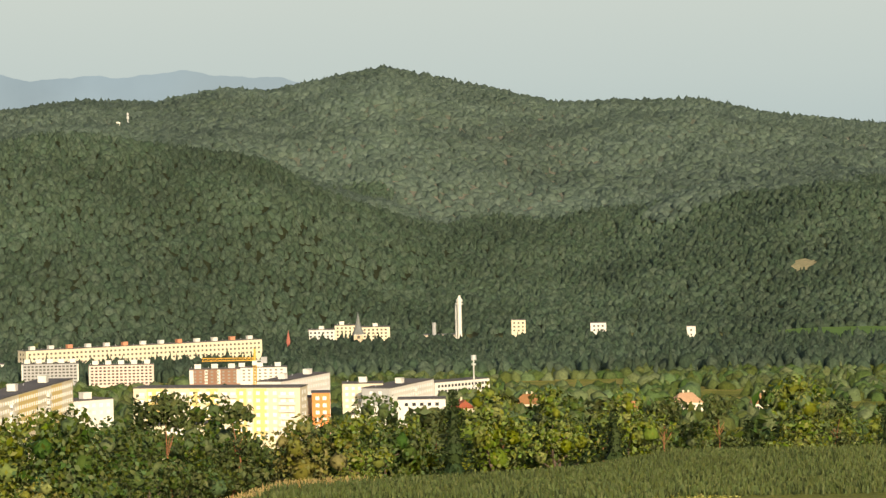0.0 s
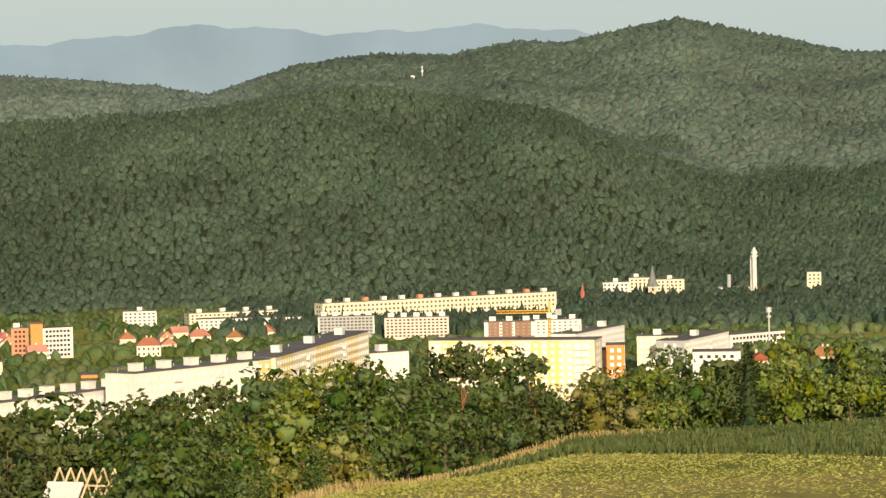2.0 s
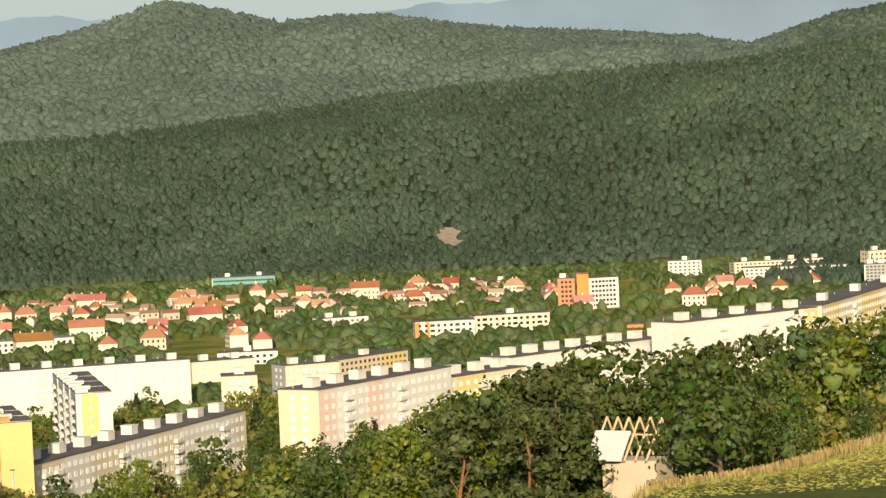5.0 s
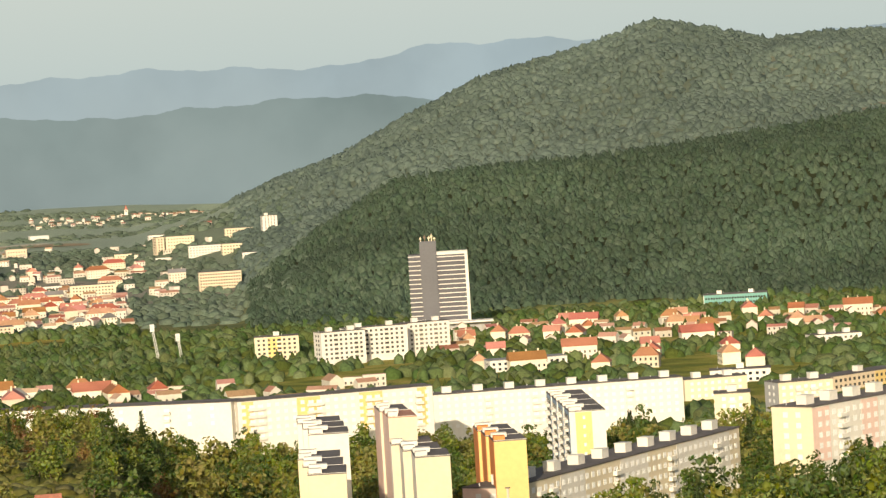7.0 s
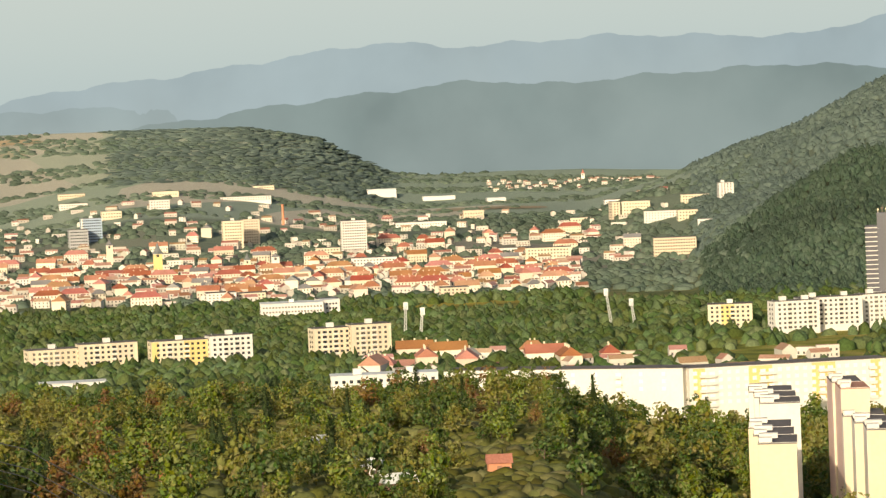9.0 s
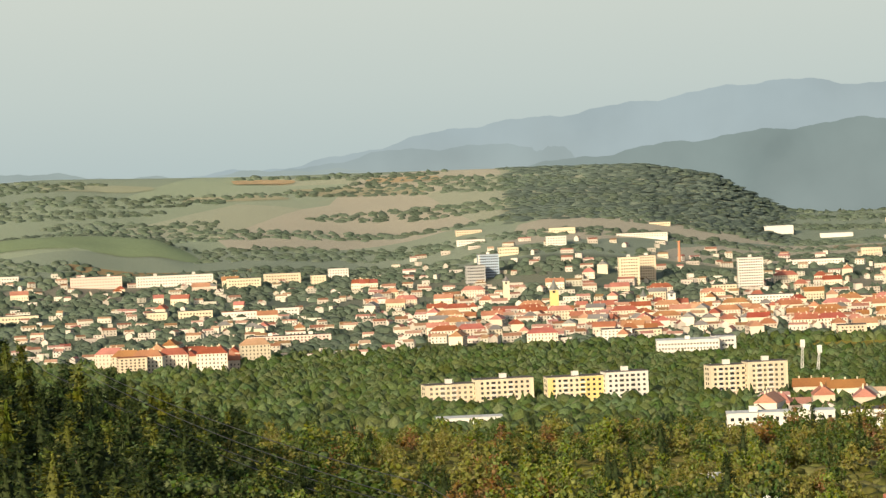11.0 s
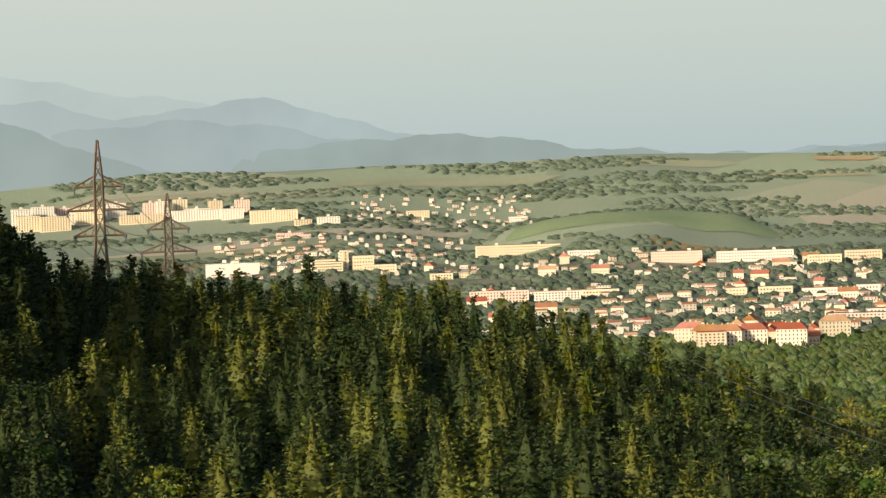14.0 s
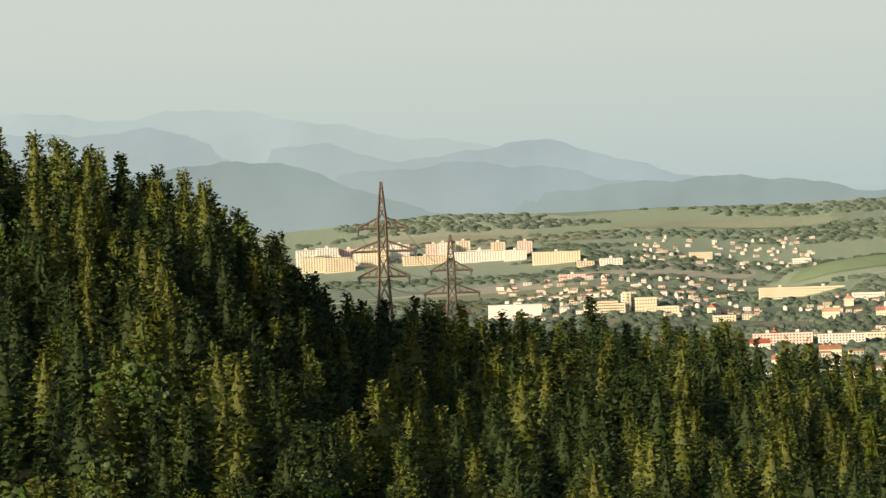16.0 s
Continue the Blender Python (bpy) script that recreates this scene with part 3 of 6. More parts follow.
panel_block(-130.8, 1995.7, 3.3, 33.2, 13, 35.9, 4, fine=False, colour='white', huts=3, label='white apartment block with roof boxes', step_h=2.03)
panel_block(-121.7, 1264.2, -9.1, 66.1, 14, 74.1, 7, colour='cream', stripes='yellow', stripe_at=[(0.08, 0.1), (0.34, 0.06), (0.44, 0.07), (0.62, 0.06), (0.72, 0.08)], balconies=(0.03, 0.27, 0.3, 0.55, 0.58, 0.92, 0.95), huts=0, label='cream and yellow apartment block with stacks of balconies')
panel_block(-58.0, 1288.7, 2.5, 4.7, 10, 67.7, 7, colour='tan', huts=0, label='tan brick apartment house with white windows', bay=2.8)
panel_block(-52.9, 1278.9, 2.2, 7.1, 12, 70.1, 7, colour='orange', huts=0, label='orange brick apartment house with white windows', bay=2.8)
panel_block(-104.9, 1115.1, 22.2, 33.1, 12, 71.0, 3, colour='cream', stripes='white', stripe_at=[(0.3, 0.12)], balconies=(0.35,), huts=0, label='low cream apartment block with a grey roof edge')
panel_block(-76.1, 1498.1, 71.4, 64.3, 12, 60.2, 5, colour='white', huts=2, side='cream', label='white apartment block with roof boxes')
panel_block(-48.5, 1519.2, 1.5, 19.0, 14, 57.2, 5, colour='cream', huts=1, left='pink', balconies=(0.5, 0.85), label='cream apartment block with one roof box', bay=3.0)
# Grey left ends of the white block and halls paint in their shaded side.
panel_block(-26.0, 1499.8, 71.5, 63.5, 14, 56.1, 5, colour='white', huts=1, left='grey', balconies=(0.6,), label='white apartment block, end wall painted grey as shade')
panel_block(-5.9, 1750.0, 45.2, 42.1, 13, 41.4, 4, fine=False, colour='white', huts=0, label='long white apartment block among trees', bay=2.6)
panel_block(-38.1, 1299.4, 1.4, 14.5, 14, 59.8, 3, fine=False, colour='white', huts=2, left='grey', label='white hall with roof boxes, one side painted grey as shade', first=2)
panel_block(-20.9, 1399.8, 0.4, 20.5, 14, 58.1, 3, fine=False, colour='white', huts=0, left='grey', label='white windowless hall, one side painted grey as shade', first=2)
panel_block(-107.5, 2547.7, 2.2, 20.8, 18, 30.2, 4, fine=False, colour='white', huts=1, label='white hospital wing with dark glass strips', step_h=2.87)
panel_block(-87.0, 2558.5, 1.7, 17.8, 18, 32.9, 4, fine=False, colour='cream', huts=1, label='cream hospital wing on a wooded rise', step_h=2.66)
panel_block(-66.4, 2549.1, 1.2, 23.0, 18, 31.7, 4, fine=False, colour='cream', huts=1, label='cream hospital wing on a wooded rise', step_h=2.65)
panel_block(-16.9, 2549.9, 0.1, 24.4, 16, 24.6, 2, fine=False, colour='beige', huts=0, roof='slate', label='low boiler house with a grey roof', step_h=2.65)
panel_block(52.2, 2559.5, -1.3, 11.1, 12, 34.9, 3, fine=False, colour='cream', huts=0, label='cream house on a wooded rise', step_h=2.96)
panel_block(114.3, 2557.4, -2.7, 12.4, 12, 31.7, 2, fine=False, colour='white', huts=0, label='white house above the trees', step_h=3.11)
panel_block(189.5, 2553.0, -4.3, 7.1, 10, 28.0, 2, fine=False, colour='white', huts=0, label='white house above the trees', step_h=3.55)

# slabs along the slope
panel_block(-188.9, 1002.4, 56.7, 64.2, 13, 83.0, 5, colour='white', stripes='yellow', stripe_at=[(0.9, 0.1)], balconies=(0.27, 0.3, 0.6, 0.63), huts=5, label='long white apartment slab with balcony stacks')
panel_block(-159.7, 1108.6, 82.7, 134.3, 13, 79.7, 5, colour='cream', stripes='yellow', stripe_at=[(0.05, 0.12), (0.4, 0.2), (0.75, 0.12)], balconies=(0.3, 0.7), huts=3, label='cream and yellow apartment slab')
panel_block(-143.5, 1251.8, 39.6, 18.2, 13, 70.3, 4, colour='white', balconies=(0.3,), huts=1, label='short white apartment slab')
panel_block(-236.5, 971.6, 61.7, 82.1, 13, 75.8, 4, colour='white', huts=8, balconies=(0.15, 0.5, 0.8), label='long low white apartment slab with roof boxes')
panel_block(-247.2, 865.4, 64.5, 62.6, 13, 77.5, 4, colour='cream', stripes='yellow', stripe_at=[(0.0, 0.2), (0.5, 0.2)], huts=6, balconies=(0.3, 0.7), label='cream and yellow apartment slab with roof boxes')
panel_block(-253.0, 821.9, 72.4, 66.2, 13, 81.2, 5, colour='white', stripes='pink', stripe_at=[(0.0, 0.12), (0.35, 0.12)], huts=6, balconies=(0.2, 0.6), left='cream', label='white and pink apartment slab with roof boxes')
panel_block(-306.3, 739.0, 83.8, 137.7, 13, 70.8, 6, colour='cream', stripes='white', stripe_at=[(0.2, 0.1), (0.45, 0.12), (0.7, 0.25)], huts=10, balconies=(0.12, 0.15, 0.42, 0.66, 0.9), left='pink', label='long cream apartment slab with ten roof boxes')

# long staggered slabs seen end-on, near the foot of the slope
def end_slab(x, y, turn, w, depth, z_top, storeys, gable, side, label, steps=3, out=1.3, roof=None, band="", patch=""):
    """Sections of flats one behind another, each set a little further to the left, with stair huts along the roof."""
    h = storeys * 2.8 + 0.9
    z0 = z_top - h
    ob = thing("apartment_block", x, y, z0, turn, label, "apartment building", "panel housing estate")
    low = ground_at(x, y) - z0 - 3.0
    sec = depth / steps
    for i in range(steps):
        x0, x1, y0, y1 = -out * i, w - out * i * 0.55, sec * i, sec * (i + 1) - 0.02
        part("wall", boxes((x0, y0, low, x1, y1, h)), WALL[gable], ob)
        part("side_wall", boxes((x0 - 0.08, y0 + 0.05, low, x0, y1, h)), WALL[side], ob, f"{side} side wall")
        part("roof", boxes((x0 - 0.1, y0 - 0.1, h, x1 + 0.1, y1 - 0.1, h + 0.25)), roof if roof and i == 0 else TAR, ob, "dark tarred roof")
        part("parapet", boxes((x0 - 0.15, y0 - 0.15, h + 0.25, x1 + 0.15, y0 + 0.1, h + 0.34)), WALL["white"], ob)
        for k in (0.1, 0.6):
            part("roof_hut", boxes((x0 + 0.1, y0 + sec * k, h + 0.25, x0 + w * (0.5 if k > 0.5 else 0.36), y0 + sec * k + 3.0, h + 1.25)), WALL["orange" if side == "orange" and k < 0.5 else "white"], ob, "pale stair hut")
        if band:
            facade(ob, y0, y1, lambda u, z, xx=x0 - 0.15, yy=y0 + y1: pose(xx, yy - u, z, 0, 0, -90), storeys, 2.8, False, 0, (0.3, 0.6) if band else (), 3.3, "white")
    if patch:
        part("painted_strip", boxes((w * 0.16, -0.06, h - 15, w * 0.62, 0, h - 0.2)), WALL[patch], ob, f"{patch} painted gable field")
        for k in range(5):
            share("window", coloured(WINDOW, 0, FRAME, GLASS), None, ob, "", pose(w * 0.4, -0.14, h - 2.8 * k - 2.4) @ Matrix.Diagonal((0.5, 1, 0.7, 1)))
    return ob


end_slab(-312.5, 639.8, 25.1, 8.4, 53.2, 86.1, 9, "cream", "beige", "pale cream slab of flats seen end-on with tarred roof")
end_slab(-350.4, 719.2, 26.2, 9.8, 49.5, 86.9, 9, "white", "cream", "pale slab of flats with stair huts on its roof")
end_slab(-322.0, 704.9, 29.0, 6.7, 36.0, 92.1, 11, "cream", "pink", "tall pale slab with a pink side and red roof patch", 2, 0.6, TILE)
end_slab(-300.4, 670.8, 26.9, 7.9, 50.0, 86.2, 10, "cream", "white", "pale cream slab of flats with stair huts", 3, 1.9)
end_slab(-309.0, 737.9, 27.2, 8.0, 44.8, 82.5, 8, "yellow", "orange", "pale yellow slab with an orange side wall", 3, 0.8)
end_slab(-364.3, 931.3, 25.6, 11.1, 81.1, 70.9, 8, "white", "blue", "white slab with balconies along its side and yellow gable field", 4, 0.4, None, "b", "yellow")

# slabs across the valley floor
panel_block(-535.6, 1217.4, 32.5, 105.0, 13, 51.7, 5, colour='white', huts=8, balconies=(0.2, 0.4, 0.6, 0.8), label='long white apartment slab with roof boxes')
panel_block(-562.1, 1094.1, 40.5, 77.1, 13, 62.0, 5, colour='white', stripes='yellow', stripe_at=[(0.02, 0.06), (0.3, 0.12), (0.62, 0.12), (0.92, 0.05)], balconies=(0.06, 0.1, 0.36, 0.4, 0.66, 0.7, 0.95), huts=0, label='white and yellow apartment slab with balcony stacks')
panel_block(-658.6, 1074.2, 11.3, 96.2, 13, 62.2, 5, colour='white', balconies=(0.2, 0.75), huts=0, label='long plain white apartment slab', first=2, bay=9.0)
panel_block(-794.8, 1200.8, 35.0, 47.5, 16, 47.6, 3, fine=False, colour='white', roof='sheet', huts=2, label='low white service building with pale flat roofs', step_h=3.2)
panel_block(-982.3, 1231.1, 41.6, 32.0, 16, 39.8, 2, fine=False, colour='white', roof='sheet', huts=0, label='low white hall behind trees', first=1, step_h=2.28)
panel_block(-412.6, 1211.7, 18.5, 14.1, 14, 49.9, 6, colour='cream', huts=1, balconies=(0.5,), label='cream apartment block among birches')
panel_block(-489.4, 1396.7, 38.1, 30.2, 13, 39.8, 5, colour='cream', huts=2, label='cream apartment block with roof boxes')
panel_block(-517.1, 1514.2, 18.3, 29.8, 13, 33.9, 4, fine=False, colour='white', huts=1, label='white flat-roofed building with a flat roof')
panel_block(-403.7, 1267.3, 41.5, 24.3, 14, 48.7, 6, colour='cream', huts=2, left='grey', balconies=(0.3, 0.7), label='cream apartment block with balconies')
panel_block(-425.8, 1417.4, 67.5, 51.2, 13, 37.7, 4, fine=False, colour='beige', stripes='yellow', stripe_at=[(0.6, 0.35)], huts=1, label='beige building with a yellow part')
panel_block(-449.9, 1639.4, 20.3, 31.2, 14, 37.6, 7, fine=False, colour='white', stripes='orange', stripe_at=[(0.0, 0.08), (0.18, 0.06)], balconies=(0.3, 0.75), huts=0, left='pink', label='white apartment block with orange strips')
panel_block(-424.7, 1666.7, 25.0, 40.6, 14, 38.1, 7, fine=False, colour='cream', balconies=(0.15, 0.5, 0.85), huts=1, label='cream apartment block with balconies')
panel_block(-556.0, 1816.8, 36.1, 29.9, 14, 27.6, 5, fine=False, colour='white', huts=2, balconies=(0.4,), label='white apartment block among gardens')
panel_block(-694.9, 1660.5, 35.1, 44.2, 15, 30.5, 4, fine=False, colour='white', roof='slate', huts=0, label='long white public building with a grey roof')
panel_block(-860.9, 1827.4, 39.1, 40.1, 14, 40.1, 6, fine=False, colour='white', huts=2, balconies=(0.3, 0.7), label='white apartment block under the hill')
panel_block(-838.0, 1870.9, 44.2, 28.6, 14, 39.4, 6, fine=False, colour='white', huts=2, balconies=(0.3, 0.7), label='white apartment block under the hill')
panel_block(-865.7, 1802.9, 45.4, 29.0, 14, 39.7, 6, fine=False, colour='white', huts=2, balconies=(0.3, 0.8), label='white apartment block under the hill')
panel_block(-947.7, 1874.0, 26.4, 28.6, 16, 33.3, 6, fine=False, colour='cream', stripes='yellow', stripe_at=[(0.3, 0.3)], huts=1, balconies=(0.5,), label='cream and yellow apartment block in a park')
panel_block(-432.3, 1901.5, 12.7, 10.2, 14, 42.1, 9, fine=False, colour='brick', huts=1, label='red-brown office tower wing', bay=2.4)
panel_block(-416.7, 1884.5, 12.4, 7.0, 14, 45.5, 9, fine=False, colour='orange', huts=0, roof='red', label='red stair tower of an office block', first=9)
panel_block(-412.1, 1895.7, 27.7, 18.5, 14, 42.3, 9, fine=False, colour='white', huts=0, side='white', label='white office tower with window bands', bay=2.2)
panel_block(-433.2, 1880.7, 12.7, 16.1, 16, 24.0, 3, fine=False, colour='brick', huts=1, label='low red-brown annex with a flat roof', bay=2.4)
panel_block(-349.2, 1663.8, 11.5, 23.5, 18, 31.8, 3, fine=False, colour='orange', huts=0, label='low orange school building')
panel_block(-330.5, 1688.0, 10.9, 13.1, 18, 33.6, 4, fine=False, colour='orange', huts=0, label='orange school wing with a flat roof')
panel_block(-442.6, 2307.9, 10.6, 24.1, 16, 27.6, 6, fine=False, colour='white', huts=1, label='white point block under the hill', step_h=2.43)
panel_block(-395.7, 2316.4, 25.3, 70.7, 14, 24.9, 5, fine=False, colour='cream', huts=4, label='cream apartment row with roof boxes', step_h=2.27)
panel_block(-372.9, 2218.9, 8.6, 70.8, 14, 26.5, 4, fine=False, colour='white', huts=0, label='white apartment row under the hill', step_h=2.41)
panel_block(-609.7, 2269.5, 14.3, 60.4, 20, 18.1, 3, fine=False, colour='beige', huts=3, label='low beige factory building', step_h=2.69)
panel_block(-656.2, 2308.6, 15.4, 41.9, 20, 11.1, 3, fine=False, colour='cream', huts=2, label='low cream factory hall', step_h=2.2)
panel_block(-803.0, 2346.4, 18.3, 48.3, 22, 22.1, 4, fine=False, colour='green', stripes='white', stripe_at=[(0.0, 0.01)], huts=2, label='green glass office building under the hill', bay=2.0, step_h=3.43)

# blocks by the park
panel_block(-1158.6, 1442.3, 50.2, 29.3, 14, 38.3, 8, fine=False, colour='cream', stripes='beige', stripe_at=[(0.0, 0.12), (0.55, 0.4)], huts=1, balconies=(0.3, 0.6), side='', label='beige tower block with balconies by a wooded park')
panel_block(-1136.1, 1460.0, 47.7, 33.4, 14, 40.4, 8, fine=False, colour='cream', stripes='beige', stripe_at=[(0.0, 0.12), (0.55, 0.4)], huts=1, balconies=(0.3, 0.6), side='', label='beige tower block with balconies by a wooded park')
panel_block(-1103.7, 1484.7, 46.3, 33.9, 14, 40.1, 8, fine=False, colour='cream', stripes='yellow', stripe_at=[(0.0, 0.12), (0.55, 0.4)], huts=1, balconies=(0.3, 0.6), side='', label='yellow tower block with balconies by a wooded park')
# Blue right end: the shaded face, coloured as such.
panel_block(-1076.7, 1504.4, 49.4, 24.6, 14, 41.8, 8, fine=False, colour='white', stripes='beige', stripe_at=[], huts=1, balconies=(0.3, 0.6), side='blue', label='white tower block with balconies by a wooded park')
panel_block(-1028.1, 1538.0, 49.2, 22.1, 14, 43.4, 8, fine=False, colour='cream', stripes='beige', stripe_at=[(0.0, 0.12), (0.55, 0.4)], huts=1, balconies=(0.3, 0.6), side='', label='cream tower block with balconies by a wooded park')
panel_block(-1010.4, 1549.7, 47.6, 23.3, 14, 44.7, 8, fine=False, colour='cream', stripes='beige', stripe_at=[(0.0, 0.12), (0.55, 0.4)], huts=1, balconies=(0.3, 0.6), side='', label='cream tower block with balconies by a wooded park')

# town
panel_block(-1396.8, 2018.9, 36.6, 47.0, 30, 25.3, 4, fine=False, colour='white', huts=1, label='long white office building with window bands', bay=2.4, roof='sheet', step_h=3.4)
panel_block(-1366.2, 2057.8, 42.5, 12.7, 20, 25.9, 4, fine=False, colour='white', huts=0, label='white office wing with a flat roof', bay=2.4, roof='sheet', step_h=3.42)
panel_block(-1949.6, 2978.7, 37.2, 27.3, 22, 52.4, 12, fine=False, colour='white', huts=1, label='white high-rise in the old town', bay=2.6, step_h=2.91)
panel_block(-2123.0, 2999.8, 40.1, 23.0, 20, 54.5, 9, fine=False, colour='cream', huts=1, label='cream high-rise hotel with a flat roof', bay=2.8, step_h=3.44)
panel_block(-2139.6, 3061.4, 40.5, 20.2, 20, 53.8, 9, fine=False, colour='beige', huts=1, label='beige high-rise with a flat roof', bay=2.8, step_h=3.07)
panel_block(-2323.9, 3000.2, 42.3, 24.3, 20, 60.8, 9, fine=False, colour='blue', stripes='white', stripe_at=[(0.0, 0.1)], huts=1, label='blue-glass office high-rise with a flat roof', bay=2.2, step_h=3.12)
panel_block(-2316.7, 2967.9, 43.0, 22.1, 20, 49.2, 6, fine=False, colour='grey', huts=0, label='grey office block with a flat roof', bay=2.2, step_h=3.55)
panel_block(-1532.9, 2916.7, 30.0, 42.9, 22, 30.6, 6, fine=False, colour='beige', huts=0, label='long beige factory block', bay=2.6, step_h=3.09)
panel_block(-1613.6, 3229.3, 33.4, 16.4, 20, 76.7, 11, fine=False, colour='white', huts=1, label='white high-rise beside the wooded hill', step_h=1.63)
panel_block(-2419.1, 3764.8, 35.4, 39.7, 30, 69.0, 1, fine=False, colour='white', huts=0, label='long white warehouse with a flat roof', roof='sheet', first=1, step_h=3.82)
panel_block(-2336.4, 3775.5, 34.1, 44.0, 30, 65.1, 1, fine=False, colour='white', huts=0, label='long white warehouse with a flat roof', roof='sheet', first=1, step_h=3.02)
panel_block(-2223.2, 3756.4, 35.0, 25.1, 30, 62.5, 1, fine=False, colour='white', huts=0, label='white warehouse with a flat roof', roof='sheet', first=1, step_h=2.96)
panel_block(-1938.4, 3561.7, 33.8, 21.2, 20, 57.2, 2, fine=False, colour='white', huts=0, label='white town building with a flat roof', group='town buildings', step_h=3.77)
panel_block(-1782.8, 3316.2, 31.5, 32.7, 20, 58.6, 4, fine=False, colour='cream', huts=0, label='cream town building with a flat roof', group='town buildings', step_h=3.7)
panel_block(-1792.6, 3310.9, 40.7, 9.4, 20, 55.8, 6, fine=False, colour='beige', huts=0, label='beige town building with a flat roof', group='town buildings', step_h=3.12)
panel_block(-1687.7, 3191.2, 30.6, 37.6, 20, 49.9, 4, fine=False, colour='white', huts=0, label='white town building with a flat roof', group='town buildings', step_h=2.91)
panel_block(-1629.4, 3159.6, 32.4, 21.6, 20, 50.1, 3, fine=False, colour='cream', huts=0, label='cream town building with a flat roof', group='town buildings', step_h=3.4)
panel_block(-1571.9, 3093.6, 29.3, 42.0, 20, 48.4, 2, fine=False, colour='white', huts=0, label='white town building with a flat roof', group='town buildings', step_h=3.77)
panel_block(-1708.3, 3321.4, 30.5, 32.3, 20, 63.9, 3, fine=False, colour='cream', huts=0, label='cream town building with a flat roof', group='town buildings', step_h=3.16)
panel_block(-2096.7, 3482.6, 35.4, 25.6, 20, 45.0, 2, fine=False, colour='beige', huts=0, label='beige town building with a flat roof', group='town buildings', step_h=4.49)
panel_block(-2102.6, 3332.1, 33.7, 61.8, 20, 36.1, 2, fine=False, colour='white', huts=0, label='white town building with a flat roof', group='town buildings', step_h=3.65)
panel_block(-1893.3, 3392.4, 31.7, 40.5, 20, 39.5, 2, fine=False, colour='cream', huts=0, label='cream town building with a flat roof', group='town buildings', step_h=3.6)
panel_block(-1767.8, 3003.4, 32.6, 45.6, 20, 18.8, 2, fine=False, colour='white', huts=0, label='white town building with a flat roof', group='town buildings', step_h=3.18)
panel_block(-1681.7, 2914.7, 32.0, 46.9, 20, 22.5, 4, fine=False, colour='cream', huts=0, label='cream town building with a flat roof', group='town buildings', step_h=3.28)
panel_block(-1700.5, 2793.1, 35.6, 25.7, 20, 19.2, 4, fine=False, colour='beige', huts=0, label='beige town building with a flat roof', group='town buildings', step_h=2.61)
panel_block(-1821.7, 2799.5, 35.1, 46.5, 20, 20.3, 3, fine=False, colour='white', huts=0, label='white town building with a flat roof', group='town buildings', step_h=3.18)
panel_block(-1951.1, 2929.8, 37.9, 25.8, 20, 25.4, 3, fine=False, colour='cream', huts=0, label='cream town building with a flat roof', group='town buildings', step_h=2.96)
panel_block(-2407.3, 3398.8, 36.6, 64.8, 20, 70.9, 2, fine=False, colour='white', huts=0, label='white town building with a flat roof', group='town buildings', step_h=2.44)
panel_block(-2458.1, 3546.4, 38.7, 27.7, 20, 80.8, 2, fine=False, colour='cream', huts=0, label='cream town building with a flat roof', group='town buildings', step_h=3.3)
panel_block(-2649.1, 3374.4, 41.2, 34.7, 20, 80.9, 2, fine=False, colour='beige', huts=0, label='beige town building with a flat roof', group='town buildings', step_h=3.27)
panel_block(-2586.6, 3296.3, 41.1, 36.0, 20, 70.4, 2, fine=False, colour='white', huts=0, label='white town building with a flat roof', group='town buildings', step_h=3.19)
panel_block(-2419.9, 3166.1, 42.0, 24.2, 20, 63.7, 3, fine=False, colour='cream', huts=0, label='cream town building with a flat roof', group='town buildings', step_h=3.85)
panel_block(-2402.7, 3241.7, 41.1, 24.5, 20, 73.9, 4, fine=False, colour='white', huts=0, label='white town building with a flat roof', group='town buildings', step_h=3.28)
panel_block(-2488.7, 3364.6, 39.7, 33.3, 20, 81.3, 2, fine=False, colour='cream', huts=0, label='cream town building with a flat roof', group='town buildings', step_h=4.64)
panel_block(-1410.9, 2302.0, 36.1, 23.6, 20, 19.6, 4, fine=False, colour='beige', huts=0, label='beige town building with a flat roof', group='town buildings', step_h=2.59)
panel_block(-1616.5, 2255.5, 39.8, 25.6, 20, 19.4, 4, fine=False, colour='white', huts=0, label='white town building with a flat roof', group='town buildings', step_h=2.42)
panel_block(-1606.5, 2287.2, 39.5, 24.4, 20, 17.2, 3, fine=False, colour='cream', huts=0, label='cream town building with a flat roof', group='town buildings', step_h=2.61)
panel_block(-1492.5, 2238.0, 39.6, 18.8, 20, 15.1, 2, fine=False, colour='white', huts=0, label='white town building with a flat roof', group='town buildings', step_h=2.35)
panel_block(-2995.1, 2696.3, 48.3, 105.6, 16, 61.3, 4, fine=False, colour='cream', huts=2, roof='tar', label='cream apartment building in the valley town', group='town buildings', step_h=3.27)
panel_block(-2848.8, 2714.6, 49.0, 39.0, 16, 54.6, 2, fine=False, colour='white', huts=0, roof='tar', label='white apartment building in the valley town', group='town buildings', step_h=3.65)
panel_block(-2732.8, 2740.2, 46.4, 60.6, 16, 51.5, 4, fine=False, colour='pink', huts=2, roof='tar', label='pink apartment building in the valley town', group='town buildings', step_h=3.47)
panel_block(-2684.4, 2801.5, 44.4, 91.2, 16, 49.4, 4, fine=False, colour='white', huts=2, roof='tar', label='white apartment building in the valley town', group='town buildings', step_h=3.48)
